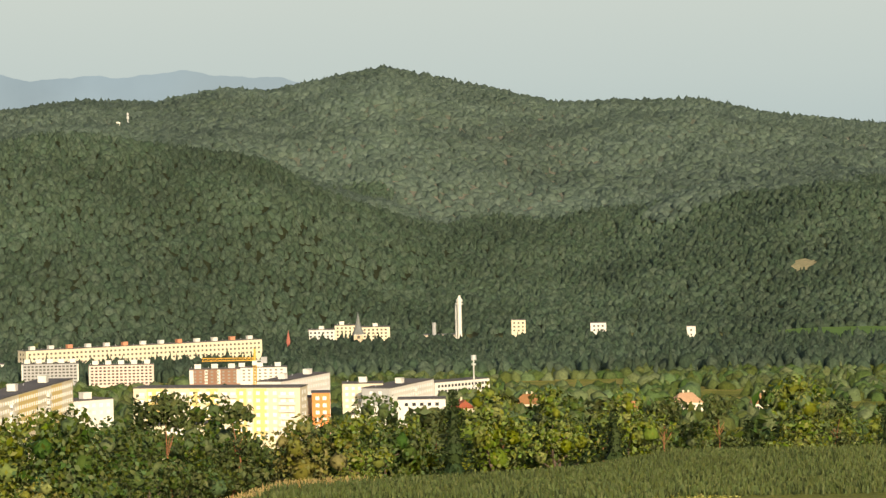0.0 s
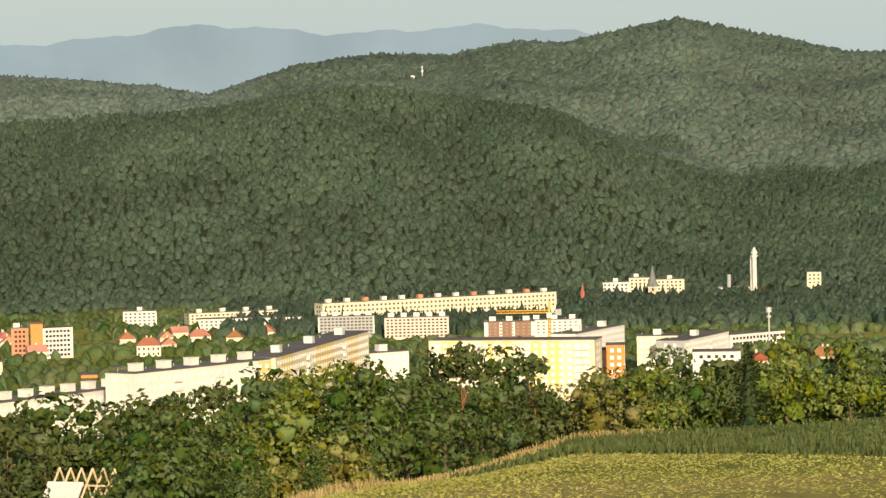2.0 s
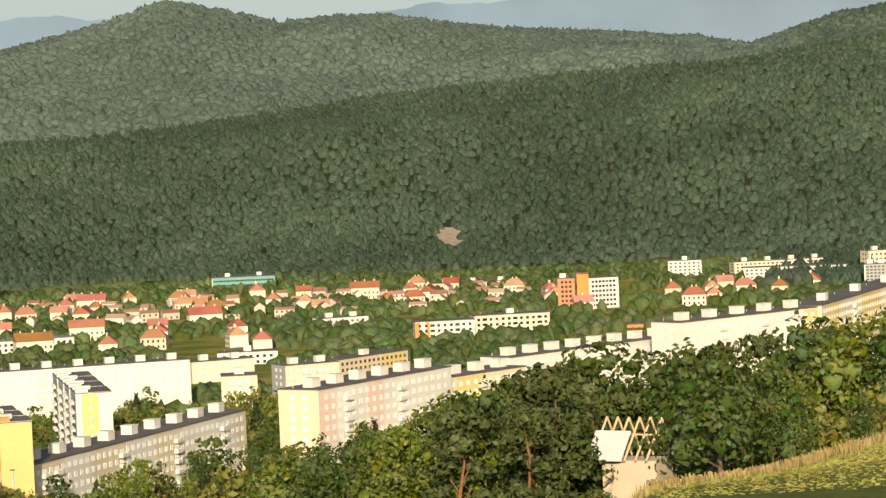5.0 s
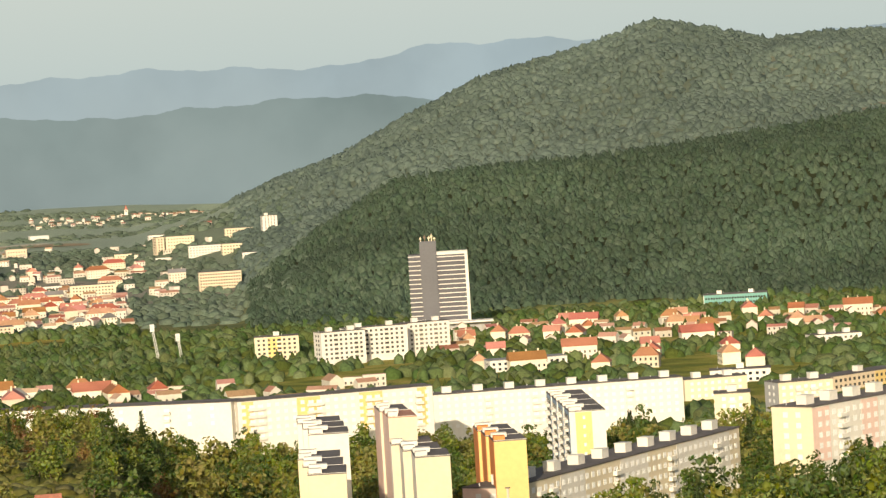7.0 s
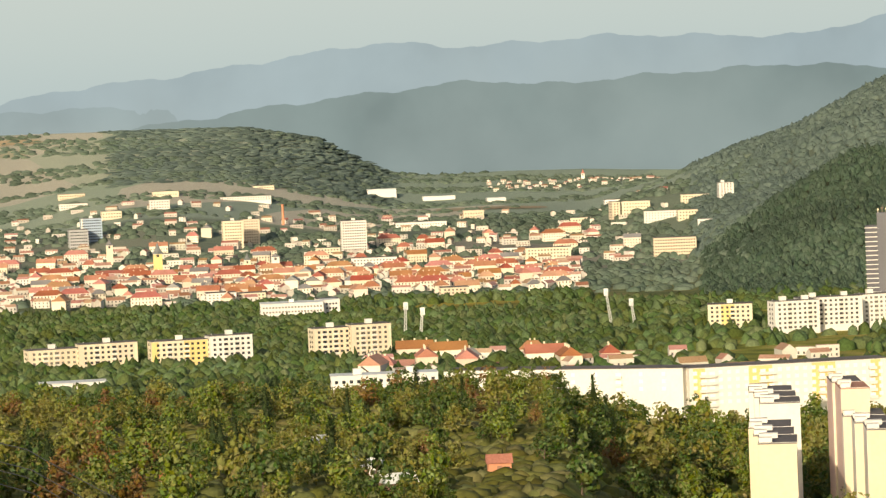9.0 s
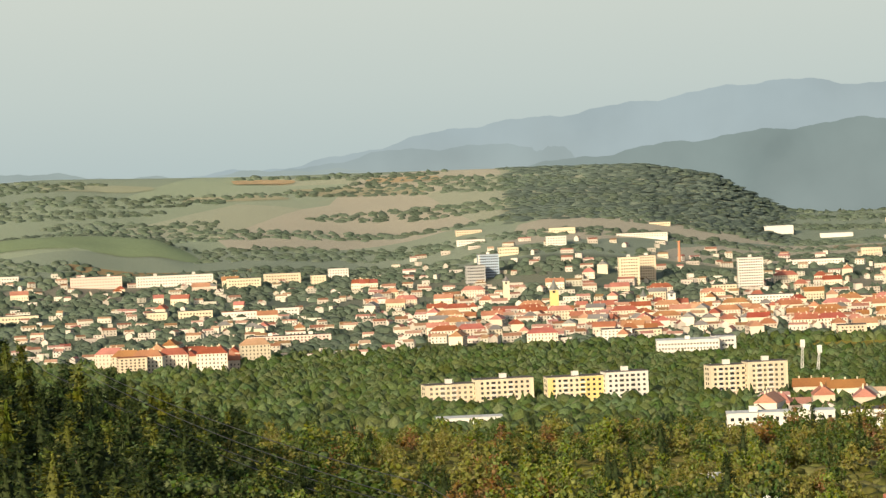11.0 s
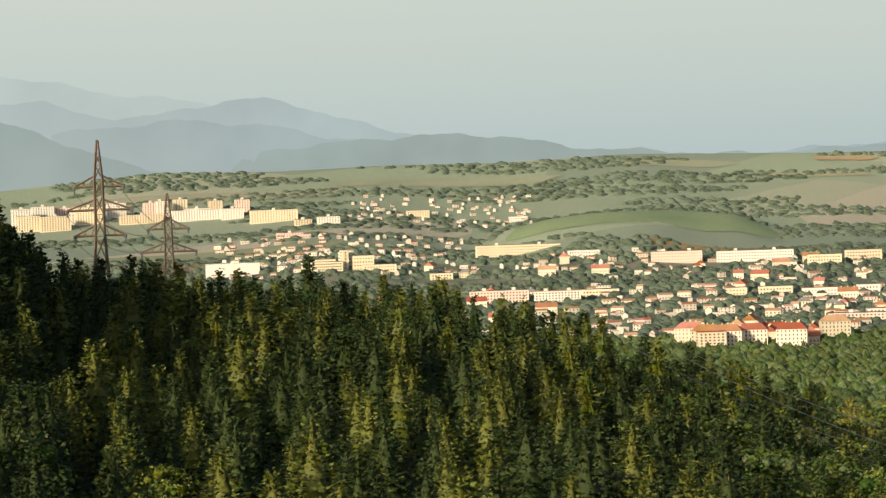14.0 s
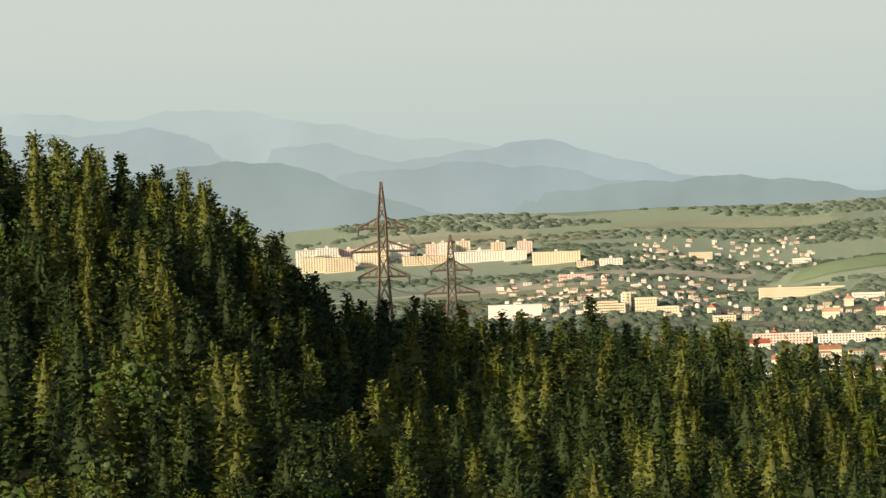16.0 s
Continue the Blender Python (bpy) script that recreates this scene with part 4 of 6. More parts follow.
panel_block(-2558.8, 2822.9, 44.8, 39.7, 16, 44.3, 3, fine=False, colour='cream', huts=0, roof='tar', label='cream apartment building in the valley town', group='town buildings', step_h=3.67)
panel_block(-2569.7, 2900.4, 43.8, 43.7, 16, 46.3, 3, fine=False, colour='beige', huts=0, roof='tar', label='beige apartment building in the valley town', group='town buildings', step_h=3.74)
panel_block(-2513.8, 2922.6, 47.3, 17.1, 16, 42.9, 4, fine=False, colour='cream', huts=0, roof='tar', label='cream apartment building in the valley town', group='town buildings', step_h=3.46)
panel_block(-2563.2, 3012.0, 45.0, 24.1, 16, 47.1, 4, fine=False, colour='white', huts=0, roof='tar', label='white apartment building in the valley town', group='town buildings', step_h=3.21)
panel_block(-2502.2, 2242.4, 49.5, 61.2, 16, 30.9, 4, fine=False, colour='pink', huts=2, roof='tar', label='pink apartment building in the valley town', group='town buildings', step_h=2.98)
panel_block(-2449.8, 2285.0, 49.0, 47.8, 16, 29.0, 4, fine=False, colour='white', huts=2, roof='red', label='white apartment building in the valley town', group='town buildings', step_h=2.68)
panel_block(-2463.9, 2364.6, 48.7, 40.5, 16, 27.0, 2, fine=False, colour='cream', huts=0, roof='tar', label='cream apartment building in the valley town', group='town buildings', step_h=3.7)
panel_block(-1741.2, 1793.9, 49.1, 21.9, 16, 26.9, 6, fine=False, colour='beige', huts=0, roof='red', label='beige apartment building in the valley town', group='town buildings', step_h=2.31)
panel_block(-2307.8, 2469.5, 46.0, 35.3, 16, 25.8, 2, fine=False, colour='cream', huts=0, roof='tar', label='cream apartment building in the valley town', group='town buildings', step_h=3.66)
panel_block(-2251.1, 2474.2, 45.1, 36.7, 16, 24.4, 2, fine=False, colour='white', huts=0, roof='red', label='white apartment building in the valley town', group='town buildings', step_h=3.61)
panel_block(-1947.1, 2176.0, 42.7, 72.4, 16, 18.2, 2, fine=False, colour='pink', huts=2, roof='tar', label='pink apartment building in the valley town', group='town buildings', step_h=2.59)
panel_block(-2232.6, 2537.7, 46.0, 23.5, 16, 25.0, 2, fine=False, colour='white', huts=0, roof='tar', label='white apartment building in the valley town', group='town buildings', step_h=3.66)
panel_block(-2822.0, 2469.5, 53.0, 26.0, 16, 38.3, 2, fine=False, colour='cream', huts=0, roof='tar', label='cream apartment building in the valley town', group='town buildings', step_h=3.46)
panel_block(-2962.4, 2395.9, 53.8, 37.4, 16, 57.3, 3, fine=False, colour='beige', huts=0, roof='tar', label='beige apartment building in the valley town', group='town buildings', step_h=3.67)
panel_block(-2961.5, 2452.3, 53.2, 36.5, 16, 60.0, 2, fine=False, colour='cream', huts=0, roof='tar', label='cream apartment building in the valley town', group='town buildings', step_h=4.22)
panel_block(-2953.7, 2446.0, 63.3, 8.9, 16, 64.3, 4, fine=False, colour='white', huts=0, roof='tar', label='white apartment building in the valley town', group='town buildings', step_h=3.77)
panel_block(-3033.9, 2353.9, 57.0, 23.1, 16, 55.3, 4, fine=False, colour='pink', huts=0, roof='tar', label='pink apartment building in the valley town', group='town buildings', step_h=3.11)
panel_block(-1955.3, 2235.6, 47.7, 17.2, 16, 19.3, 3, fine=False, colour='white', huts=0, roof='red', label='white apartment building in the valley town', group='town buildings', step_h=2.45)
panel_block(-2317.5, 2432.8, 49.0, 20.6, 16, 26.3, 2, fine=False, colour='cream', huts=0, roof='tar', label='cream apartment building in the valley town', group='town buildings', step_h=3.63)

# far estate
panel_block(-3693.5, 2482.1, 60.2, 26.8, 18, 130.8, 11, fine=False, colour='white', huts=1, label='white high-rise flats of a far housing estate', group='far housing estate', bay=3.6, step_h=2.31)
panel_block(-3668.7, 2474.1, 59.6, 30.5, 18, 120.0, 8, fine=False, colour='cream', huts=1, label='cream high-rise flats of a far housing estate', group='far housing estate', bay=3.6, step_h=2.38)
panel_block(-3711.5, 2526.8, 59.3, 30.9, 18, 131.8, 10, fine=False, colour='white', huts=1, label='white high-rise flats of a far housing estate', group='far housing estate', bay=3.6, step_h=2.25)
panel_block(-3643.4, 2493.5, 58.1, 41.8, 18, 117.4, 8, fine=False, colour='beige', huts=1, label='beige high-rise flats of a far housing estate', group='far housing estate', bay=3.6, step_h=2.38)
panel_block(-3714.7, 2566.4, 59.2, 28.8, 18, 128.2, 7, fine=False, colour='pink', huts=1, label='pink high-rise flats of a far housing estate', group='far housing estate', bay=3.6, step_h=2.33)
panel_block(-3660.5, 2556.8, 62.4, 15.5, 18, 124.6, 8, fine=False, colour='white', huts=1, label='white high-rise flats of a far housing estate', group='far housing estate', bay=3.6, step_h=2.41)
panel_block(-3649.2, 2555.5, 57.9, 36.9, 18, 126.0, 10, fine=False, colour='cream', huts=1, label='cream high-rise flats of a far housing estate', group='far housing estate', bay=3.6, step_h=2.23)
panel_block(-3652.8, 2611.0, 58.6, 26.4, 18, 127.2, 8, fine=False, colour='white', huts=1, label='white high-rise flats of a far housing estate', group='far housing estate', bay=3.6, step_h=2.42)
panel_block(-3598.6, 2592.2, 55.7, 61.3, 18, 110.1, 5, fine=False, colour='beige', huts=1, label='beige high-rise flats of a far housing estate', group='far housing estate', bay=3.6, step_h=2.28)
panel_block(-3619.2, 2648.8, 59.6, 19.5, 18, 125.4, 9, fine=False, colour='pink', huts=1, label='pink high-rise flats of a far housing estate', group='far housing estate', bay=3.6, step_h=2.32)
panel_block(-3609.1, 2662.6, 59.9, 18.0, 18, 127.1, 10, fine=False, colour='white', huts=1, label='white high-rise flats of a far housing estate', group='far housing estate', bay=3.6, step_h=2.25)
panel_block(-3614.8, 2696.9, 59.2, 18.9, 18, 128.4, 8, fine=False, colour='cream', huts=1, label='cream high-rise flats of a far housing estate', group='far housing estate', bay=3.6, step_h=2.43)
panel_block(-3553.7, 2645.0, 54.6, 69.0, 18, 113.8, 6, fine=False, colour='white', huts=1, label='white high-rise flats of a far housing estate', group='far housing estate', bay=3.6, step_h=2.41)
panel_block(-3581.7, 2732.5, 58.6, 18.9, 18, 125.1, 6, fine=False, colour='beige', huts=1, label='beige high-rise flats of a far housing estate', group='far housing estate', bay=3.6, step_h=2.46)
panel_block(-3535.6, 2743.2, 58.0, 19.5, 18, 125.5, 7, fine=False, colour='pink', huts=1, label='pink high-rise flats of a far housing estate', group='far housing estate', bay=3.6, step_h=2.31)
panel_block(-3504.1, 2694.0, 56.0, 30.7, 18, 114.4, 6, fine=False, colour='white', huts=1, label='white high-rise flats of a far housing estate', group='far housing estate', bay=3.6, step_h=2.41)
panel_block(-3441.3, 2693.3, 53.3, 64.5, 18, 112.0, 7, fine=False, colour='cream', huts=1, label='cream high-rise flats of a far housing estate', group='far housing estate', bay=3.6, step_h=2.26)
panel_block(-3558.2, 2672.4, 56.2, 34.7, 18, 115.9, 6, fine=False, colour='white', huts=1, label='white high-rise flats of a far housing estate', group='far housing estate', bay=3.6, step_h=2.42)
panel_block(-3365.0, 2709.1, 56.1, 22.6, 18, 97.6, 3, fine=False, colour='beige', huts=1, label='beige high-rise flats of a far housing estate', group='far housing estate', bay=3.6, step_h=2.2)
panel_block(-3274.8, 2605.8, 54.6, 34.2, 18, 83.7, 3, fine=False, colour='pink', huts=1, label='pink high-rise flats of a far housing estate', group='far housing estate', bay=3.6, step_h=1.64)
panel_block(-3346.1, 2732.4, 54.4, 30.1, 18, 100.3, 4, fine=False, colour='white', huts=1, label='white high-rise flats of a far housing estate', group='far housing estate', bay=3.6, step_h=2.02)
panel_block(-3048.7, 2318.2, 54.1, 63.1, 30, 56.1, 3, fine=False, colour='white', huts=1, label='large white windowless hall', first=3, roof='sheet', step_h=5.02)
panel_block(-2952.3, 2384.5, 53.1, 48.2, 20, 54.9, 3, fine=False, colour='cream', huts=0, label='cream institute building with window bands', bay=2.4, step_h=3.21)
panel_block(-2929.2, 2428.5, 68.8, 6.3, 12, 67.4, 6, fine=False, colour='cream', huts=0, label='narrow cream stair tower', step_h=3.59)
panel_block(-2926.0, 2440.2, 54.5, 25.3, 16, 60.2, 4, fine=False, colour='cream', huts=0, label='cream institute wing with a flat roof', step_h=4.07)
panel_block(-2918.6, 2449.0, 52.6, 39.8, 16, 49.2, 2, fine=False, colour='cream', huts=0, label='low cream institute wing', step_h=3.52)
panel_block(-3334.1, 2878.9, 52.7, 30.7, 20, 103.1, 3, fine=False, colour='cream', huts=0, label='cream school on a far slope', step_h=2.76)
panel_block(-3216.0, 2958.7, 51.9, 24.4, 20, 91.0, 2, fine=False, colour='white', huts=0, label='white farm building on a far slope', step_h=3.34)


# ---- landmarks ----
def office_tower():
    """A grey core between two banded wings."""
    x, y, z0 = -949.3, 2149.7, 14.0
    ob = thing("office_tower", x, y, z0, 23.5, "dark grey high-rise with two banded wings and roof antennas", "office tower")
    base = ground_at(x, y) - z0 - 3
    part("core", boxes((0, -1.5, base, 12, 14, 66)), surface("grey core cladding", (0.11, 0.11, 0.12), 0.6, 0.8, 0.05, 0.1), ob, "smooth dark grey core")
    part("core_side", boxes((12, -1.5, base, 12.1, 14, 66)), WALL["dark"], ob, "near-black side of the core")
    for u0, u1, top in ((-8.5, 0, 57), (12.1, 34, 56)):
        part("wing", boxes((u0, 0, base, u1, 16, top)), WALL["dark"], ob, "dark glazed wing")
        for s in range(16):
            zz = top - 3.3 * s - 1.2
            part("band", boxes((u0 - 0.3, -0.45, zz - 0.6, u1 - (1.6 if u0 > 0 else 0), 0, zz)), WALL["white"], ob, "pale concrete band")
    part("end_pier", boxes((32.2, -0.6, base, 34.4, 16, 57)), WALL["white"], ob, "white end pier")
    part("wing_top", boxes((12.1, -0.3, 56, 34.4, 16, 58.2)), WALL["white"], ob)
    for u, h in ((1, 3.5), (4, 5), (7, 4), (9, 5.5), (11, 3)):
        bm = boxes((u - 0.25, 4, 66, u + 0.25, 4.5, 66 + h), (u - 0.9, 3.9, 66 + h * 0.5, u + 0.9, 4.6, 66 + h * 0.75))
        part("antenna", bm, WALL["cream"] if u % 2 else STEEL, ob)
    part("podium", boxes((-6, -16, base, 48, 0, 7)), WALL["grey"], ob, "low grey podium")
    part("podium_roof", boxes((8, -22, 7, 50, -4, 8.2)), WALL["white"], ob)


office_tower()


def church(name, x, y, z_base, z_eave, z_tip, w, colour, spire, label, turn=5.0):
    ob = thing(name, x, y, z_base, turn, label, "church tower")
    low = min(ground_at(x, y) - z_base - 1, -0.5)
    h = z_eave - z_base
    part("shaft", boxes((-w / 2, -w / 2, low, w / 2, w / 2, h)), WALL[colour], ob)
    bm = bmesh.new()
    tube(bm, 0, 0, h, h + (z_tip - z_eave) * 0.25, w * 0.72, w * 0.42, 8)
    tube(bm, 0, 0, h + (z_tip - z_eave) * 0.25, h + z_tip - z_eave, w * 0.4, 0.08, 8)
    part("spire", bm, spire, ob, "pointed metal spire")
    part("belfry_opening", boxes((-w * 0.15, -w / 2 - 0.08, h - 3.2, w * 0.15, -w / 2, h - 1.0)), GLASS, ob)
    part("cornice", boxes((-w / 2 - 0.3, -w / 2 - 0.3, h - 0.5, w / 2 + 0.3, w / 2 + 0.3, h)), WALL["white"], ob)


church("church_tower", -66.9, 2499.1, 16, 29, 46, 7, "tan", COPPER, "tan church tower with a tall grey spire")
church("church_tower", -118.2, 2447.1, 16, 23.5, 35.6, 4.5, "white", TILE, "small tower with a red pointed roof")
church("church_tower", -2105.1, 2764.8, 18.7, 40, 46, 7, "cream", SLATE, "pale old-town church tower with a low cap", 37)
church("church_tower", -1951.7, 2642.4, 11.7, 36, 47, 9, "yellow", COPPER, "yellow old-town tower with a copper cap", 37)
church("church_tower", -1873.1, 2686.5, 10.5, 26, 33.5, 6, "cream", COPPER, "cream town tower with a dark cap", 35)
church("church_tower", -1838.5, 2686.1, 10.2, 29, 33, 8, "white", SLATE, "pale twin-towered church front", 35)
_g = ground_at(-2263.5, 4096.2)
church("church_tower", -2263.5, 4096.2, _g, _g + 10, _g + 17, 5, "white", TILE, "white village church tower on a far slope", 29)


def slim_tower(name, x, y, z0, z1, r0, r1, material, label, category, rings=(), n=12):
    ob = thing(name, x, y, z0, 0, label, category)
    bm = bmesh.new()
    tube(bm, 0, 0, min(ground_at(x, y) - z0 - 1, 0), z1 - z0, r0, r1, n)
    part("shaft", bm, material, ob)
    for k, r, t in rings:
        bm = bmesh.new()
        tube(bm, 0, 0, (z1 - z0) * k, (z1 - z0) * k + t, r, r, n)
        part("ring", bm, material, ob)
    return ob


slim_tower("water_tower", 11.4, 2560, 22, 53.4, 1.9, 1.7, WALL["white"], "slim white concrete tower with a stepped head", "tower", ((0.82, 2.8, 1.2), (0.9, 2.6, 1.6), (0.98, 1.0, 2.2)))
slim_tower("chimney", 8.6, 2562, 22, 49, 0.7, 0.6, PALE_STEEL, "thin pale steel chimney by the boiler house", "chimney")
slim_tower("chimney", -8.7, 2550, 20, 34.6, 1.6, 1.5, WALL["grey"], "short grey concrete chimney", "chimney")
slim_tower("chimney", -2224.5, 3270.1, 37.9, 64, 1.7, 1.3, WALL["brick"], "tall brick factory chimney", "chimney", ((0.95, 1.7, 1.0),))
slim_tower("transmitter_mast", -2137.1, 4409.4, ground_at(-2137.1, 4409.4), ground_at(-2137.1, 4409.4) + 34, 0.6, 0.35, PALE_STEEL, "pale transmitter mast on a far hill", "mast", ((0.6, 1.1, 1.2), (0.8, 1.0, 1.2)))
slim_tower("transmitter_mast", -373.9, 3882.0, 195, 226, 0.8, 0.4, PALE_STEEL, "pale transmitter mast on the wooded summit", "mast", ((0.75, 1.5, 3), (0.9, 1.2, 2)))
slim_tower("observatory", -385.6, 3880.9, 195, 214.5, 2.6, 2.4, WALL["white"], "small white tower by the summit mast", "tower", ((0.9, 3.0, 1.0),))
slim_tower("phone_mast", 15.0, 1749.9, 36, 56.2, 0.45, 0.35, PALE_STEEL, "slim phone mast with antenna drum", "mast", ((0.72, 1.2, 1.0), (0.86, 1.5, 2.6)))


def lattice(bm, levels, w_bar, brace):
    """A four-legged lattice: levels of (height, half width)."""
    for (z0, a0), (z1, a1) in zip(levels, levels[1:]):
        c0 = [(-a0, -a0, z0), (a0, -a0, z0), (a0, a0, z0), (-a0, a0, z0)]
        c1 = [(-a1, -a1, z1), (a1, -a1, z1), (a1, a1, z1), (-a1, a1, z1)]
        for i in range(4):
            j = (i + 1) % 4
            bar(bm, c0[i], c1[i], w_bar)
            bar(bm, c0[i], c1[j], brace)
            bar(bm, c0[j], c1[i], brace)
            bar(bm, c1[i], c1[j], brace)


def pylon(x, y, z_top, height, turn, arms, label, spread=2.0):
    z0 = z_top - height
    ob = thing("power_pylon", x, y, z0, turn, label, "power pylon", "power line")
    bm = bmesh.new()
    low = ground_at(x, y) - z0 - 0.5
    levels = [(min(low, 0), spread)] + [(height * k, spread + (0.75 - spread) * min(1, k / 0.55)) for k in (0.22, 0.38, 0.51, 0.62, 0.72, 0.8)] + [(height * 0.87, 0.5), (height * 0.93, 0.33), (height, 0.08)]
    lattice(bm, levels, 0.26, 0.1)
    part("lattice_mast", bm, STEEL, ob, "rusty steel lattice mast")
    for zk, half in arms:
        z = height * zk
        bm = bmesh.new()
        for s in (-1, 1):
            for dy in (-0.6, 0.6):
                bar(bm, (0.7 * s, dy, z), (half * s, 0, z - 0.1), 0.3)
                bar(bm, (0.7 * s, dy, z + 1.9), (half * s, 0, z), 0.24)
            for k in (0.35, 0.65):
                bar(bm, (half * s * k, 0, z), (half * s * (k - 0.1), 0, z + 1.9 * (1 - k)), 0.13)
        part("cross_arm", bm, STEEL, ob)
        for s in (-1, 1):
            bm = bmesh.new()
            tube(bm, half * s, 0, z - 1.2, z - 0.1, 0.16, 0.16, 8)
            tube(bm, half * s, 0, z - 0.55, z + 0.1, 0.32, 0.32, 8)
            part("insulator", bm, WALL["dark"], ob, "dark insulator")
    return ob


PYLON_A = pylon(-488.9, 347.8, 167.2, 36.0, 50, ((0.765, 4.5), (0.645, 5.9), (0.515, 4.6)), "tall rusty lattice power pylon rising from the forest")
part("warning_sign", boxes((-0.5, -1.7, 12.6, 0.4, -1.6, 13.5)), WALL["white"], PYLON_A, "small white sign")
pylon(-561.9, 417.5, 156.5, 28.0, 50, ((0.73, 4.3), (0.555, 5.8), (0.4, 4.6)), "smaller dark lattice power pylon behind the tree tops", 2.0)


def cable(pts, sag, r, label):
    bm = bmesh.new()
    for a, b in zip(pts, pts[1:]):
        a, b = Vector(a), Vector(b)
        last = a
        for i in range(1, 25):
            k = i / 24
            p = a.lerp(b, k) - Vector((0, 0, sag * 4 * k * (1 - k)))
            bar(bm, last, p, r)
            last = p
    ob = thing("power_cable", *pts[0], 0, label, "cable", "power line")
    bmesh.ops.translate(bm, verts=bm.verts, vec=-Vector(pts[0]))
    part("strand", bm, WIRE, ob)


for i, (dx, dz) in enumerate(((0, 0), (3, -2.2), (-2, -3.8), (2.5, -5.2))):
    cable([(-420 + dx, 415, 131 + dz), (-262 + dx, 325 - dx, 120 + dz), (-150 + dx, 262, 108 + dz)], 2.0, 0.09, "thin sagging power cable over the forest clearing")
for (zk, half) in ((0.765, 4.5), (0.645, 5.9), (0.515, 4.6)):
    for s in (-1, 1):
        c, q = math.cos(radians(50)), math.sin(radians(50))
        a = (-488.9 + c * half * s, 347.8 + q * half * s, 131.2 + 36 * zk - 1.2)
        b = (-561.9 + c * half * s, 417.5 + q * half * s, 128.5 + 28 * (zk - 0.04) - 1.2)
        cable([a, b], 2.2, 0.07, "power cable between two pylons")


def tower_crane():
    x, y, z0 = -93.8, 1597.3, 40
    ob = thing("tower_crane", x, y, z0, 0, "yellow tower crane standing over the building site", "crane")
    bm = bmesh.new()
    lattice(bm, [(-4 + 2.6 * i, 0.7) for i in range(11)], 0.28, 0.16)
    part("mast", bm, CRANE_PAINT, ob)
    bm = bmesh.new()
    for i in range(12):
        u = -26 + i * 2.2
        bar(bm, (u, -0.5, 24.3), (u + 2.2, -0.5, 24.3), 0.3)
        bar(bm, (u, 0.5, 24.3), (u + 2.2, 0.5, 24.3), 0.3)
        bar(bm, (u, 0, 25.6), (u + 2.2, 0, 25.6), 0.3)
        bar(bm, (u, -0.5, 24.3), (u + 1.1, 0, 25.6), 0.16)
        bar(bm, (u + 1.1, 0, 25.6), (u + 2.2, 0.5, 24.3), 0.16)
    part("jib", bm, CRANE_PAINT, ob)
    part("counterweight", boxes((3, -1, 23, 6, 1, 26), (0, -0.5, 24, 6, 0.5, 24.6)), WALL["grey"], ob)
    part("cab", boxes((-1.2, -2.2, 22, 1.2, -0.6, 24.2)), WALL["white"], ob)
    part("top_mast", boxes((-0.5, -0.5, 22, 0.5, 0.5, 30)), CRANE_PAINT, ob)


tower_crane()


def roof_frame():
    """A hut with bare rafters and a half-laid roof."""
    x, y, z0 = -53.0, 244.4, 130.6
    ob = thing("timber_hut", x, y, z0, -14, "unfinished timber hut with bare rafters and pale roof sheeting", "hut")
    low = ground_at(x, y) - z0 - 2.5
    part("wall", boxes((0.2, 0.4, low, 4.8, 3.4, 0.15)), WALL["beige"], ob)
    for i in range(6):
        u = 0.15 + i * 0.93
        bm = bmesh.new()
        bar(bm, (u - 0.5, -0.35, 0.2), (u, 1.7, 3.35), 0.14)
        bar(bm, (u + 0.1, 3.7, 0.2), (u, 1.7, 3.35), 0.14)
        part("rafter", bm, WOOD, ob, "bare timber rafter")
    for i in range(6):
        k0, k1 = i / 9.0, (i + 1) / 9.0
        bm = bmesh.new()
        p = [(-0.75 + 0.42 * k, -0.45 + 2.05 * k, 0.14 + 3.15 * k) for k in (k0, k1 + 0.02)]
        w = 3.0
        v = [bm.verts.new(q) for q in (p[0], (p[0][0] + w, p[0][1], p[0][2]), (p[1][0] + w, p[1][1], p[1][2]), p[1])]
        t = [bm.verts.new(q.co + Vector((0, -0.06, 0.06 + 0.02 * (i % 2)))) for q in v]
        bm.faces.new(t)
        for a in range(4):
            bm.faces.new((v[a], v[(a + 1) % 4], t[(a + 1) % 4], t[a]))
        part("roof_sheet", bm, SHEET, ob, "pale roofing sheet")
    part("purlin", boxes((-0.4, 0.9, 2.05, 5.2, 1.02, 2.17)), WOOD, ob)


roof_frame()


def flood_mast(x, y, z0, z1, lean):
    ob = thing("floodlight_mast", x, y, z0, 30, "leaning pale lattice floodlight mast of a stadium", "floodlight mast", "stadium floodlights")
    bm = bmesh.new()
    lattice(bm, [(min(0, ground_at(x, y) - z0) + (z1 - z0) * i / 8, 0.9 - 0.05 * i) for i in range(9)], 0.3, 0.18)
    for v in bm.verts:
        v.co.x += lean * v.co.z / (z1 - z0)
    part("mast", bm, PALE_STEEL, ob)
    part("lamp_rack", boxes((lean - 1.5, -0.5, z1 - z0 - 3, lean + 1.5, 0.5, z1 - z0 + 2)), PALE_STEEL, ob)


flood_mast(-1123.2, 1786.2, 18.2, 40, 1)
flood_mast(-1107.0, 1778.7, 18.8, 37, 2)
flood_mast(-1040.9, 1915.4, 17.6, 40, -3)
flood_mast(-1024.8, 1918.4, 17.3, 33, -2)


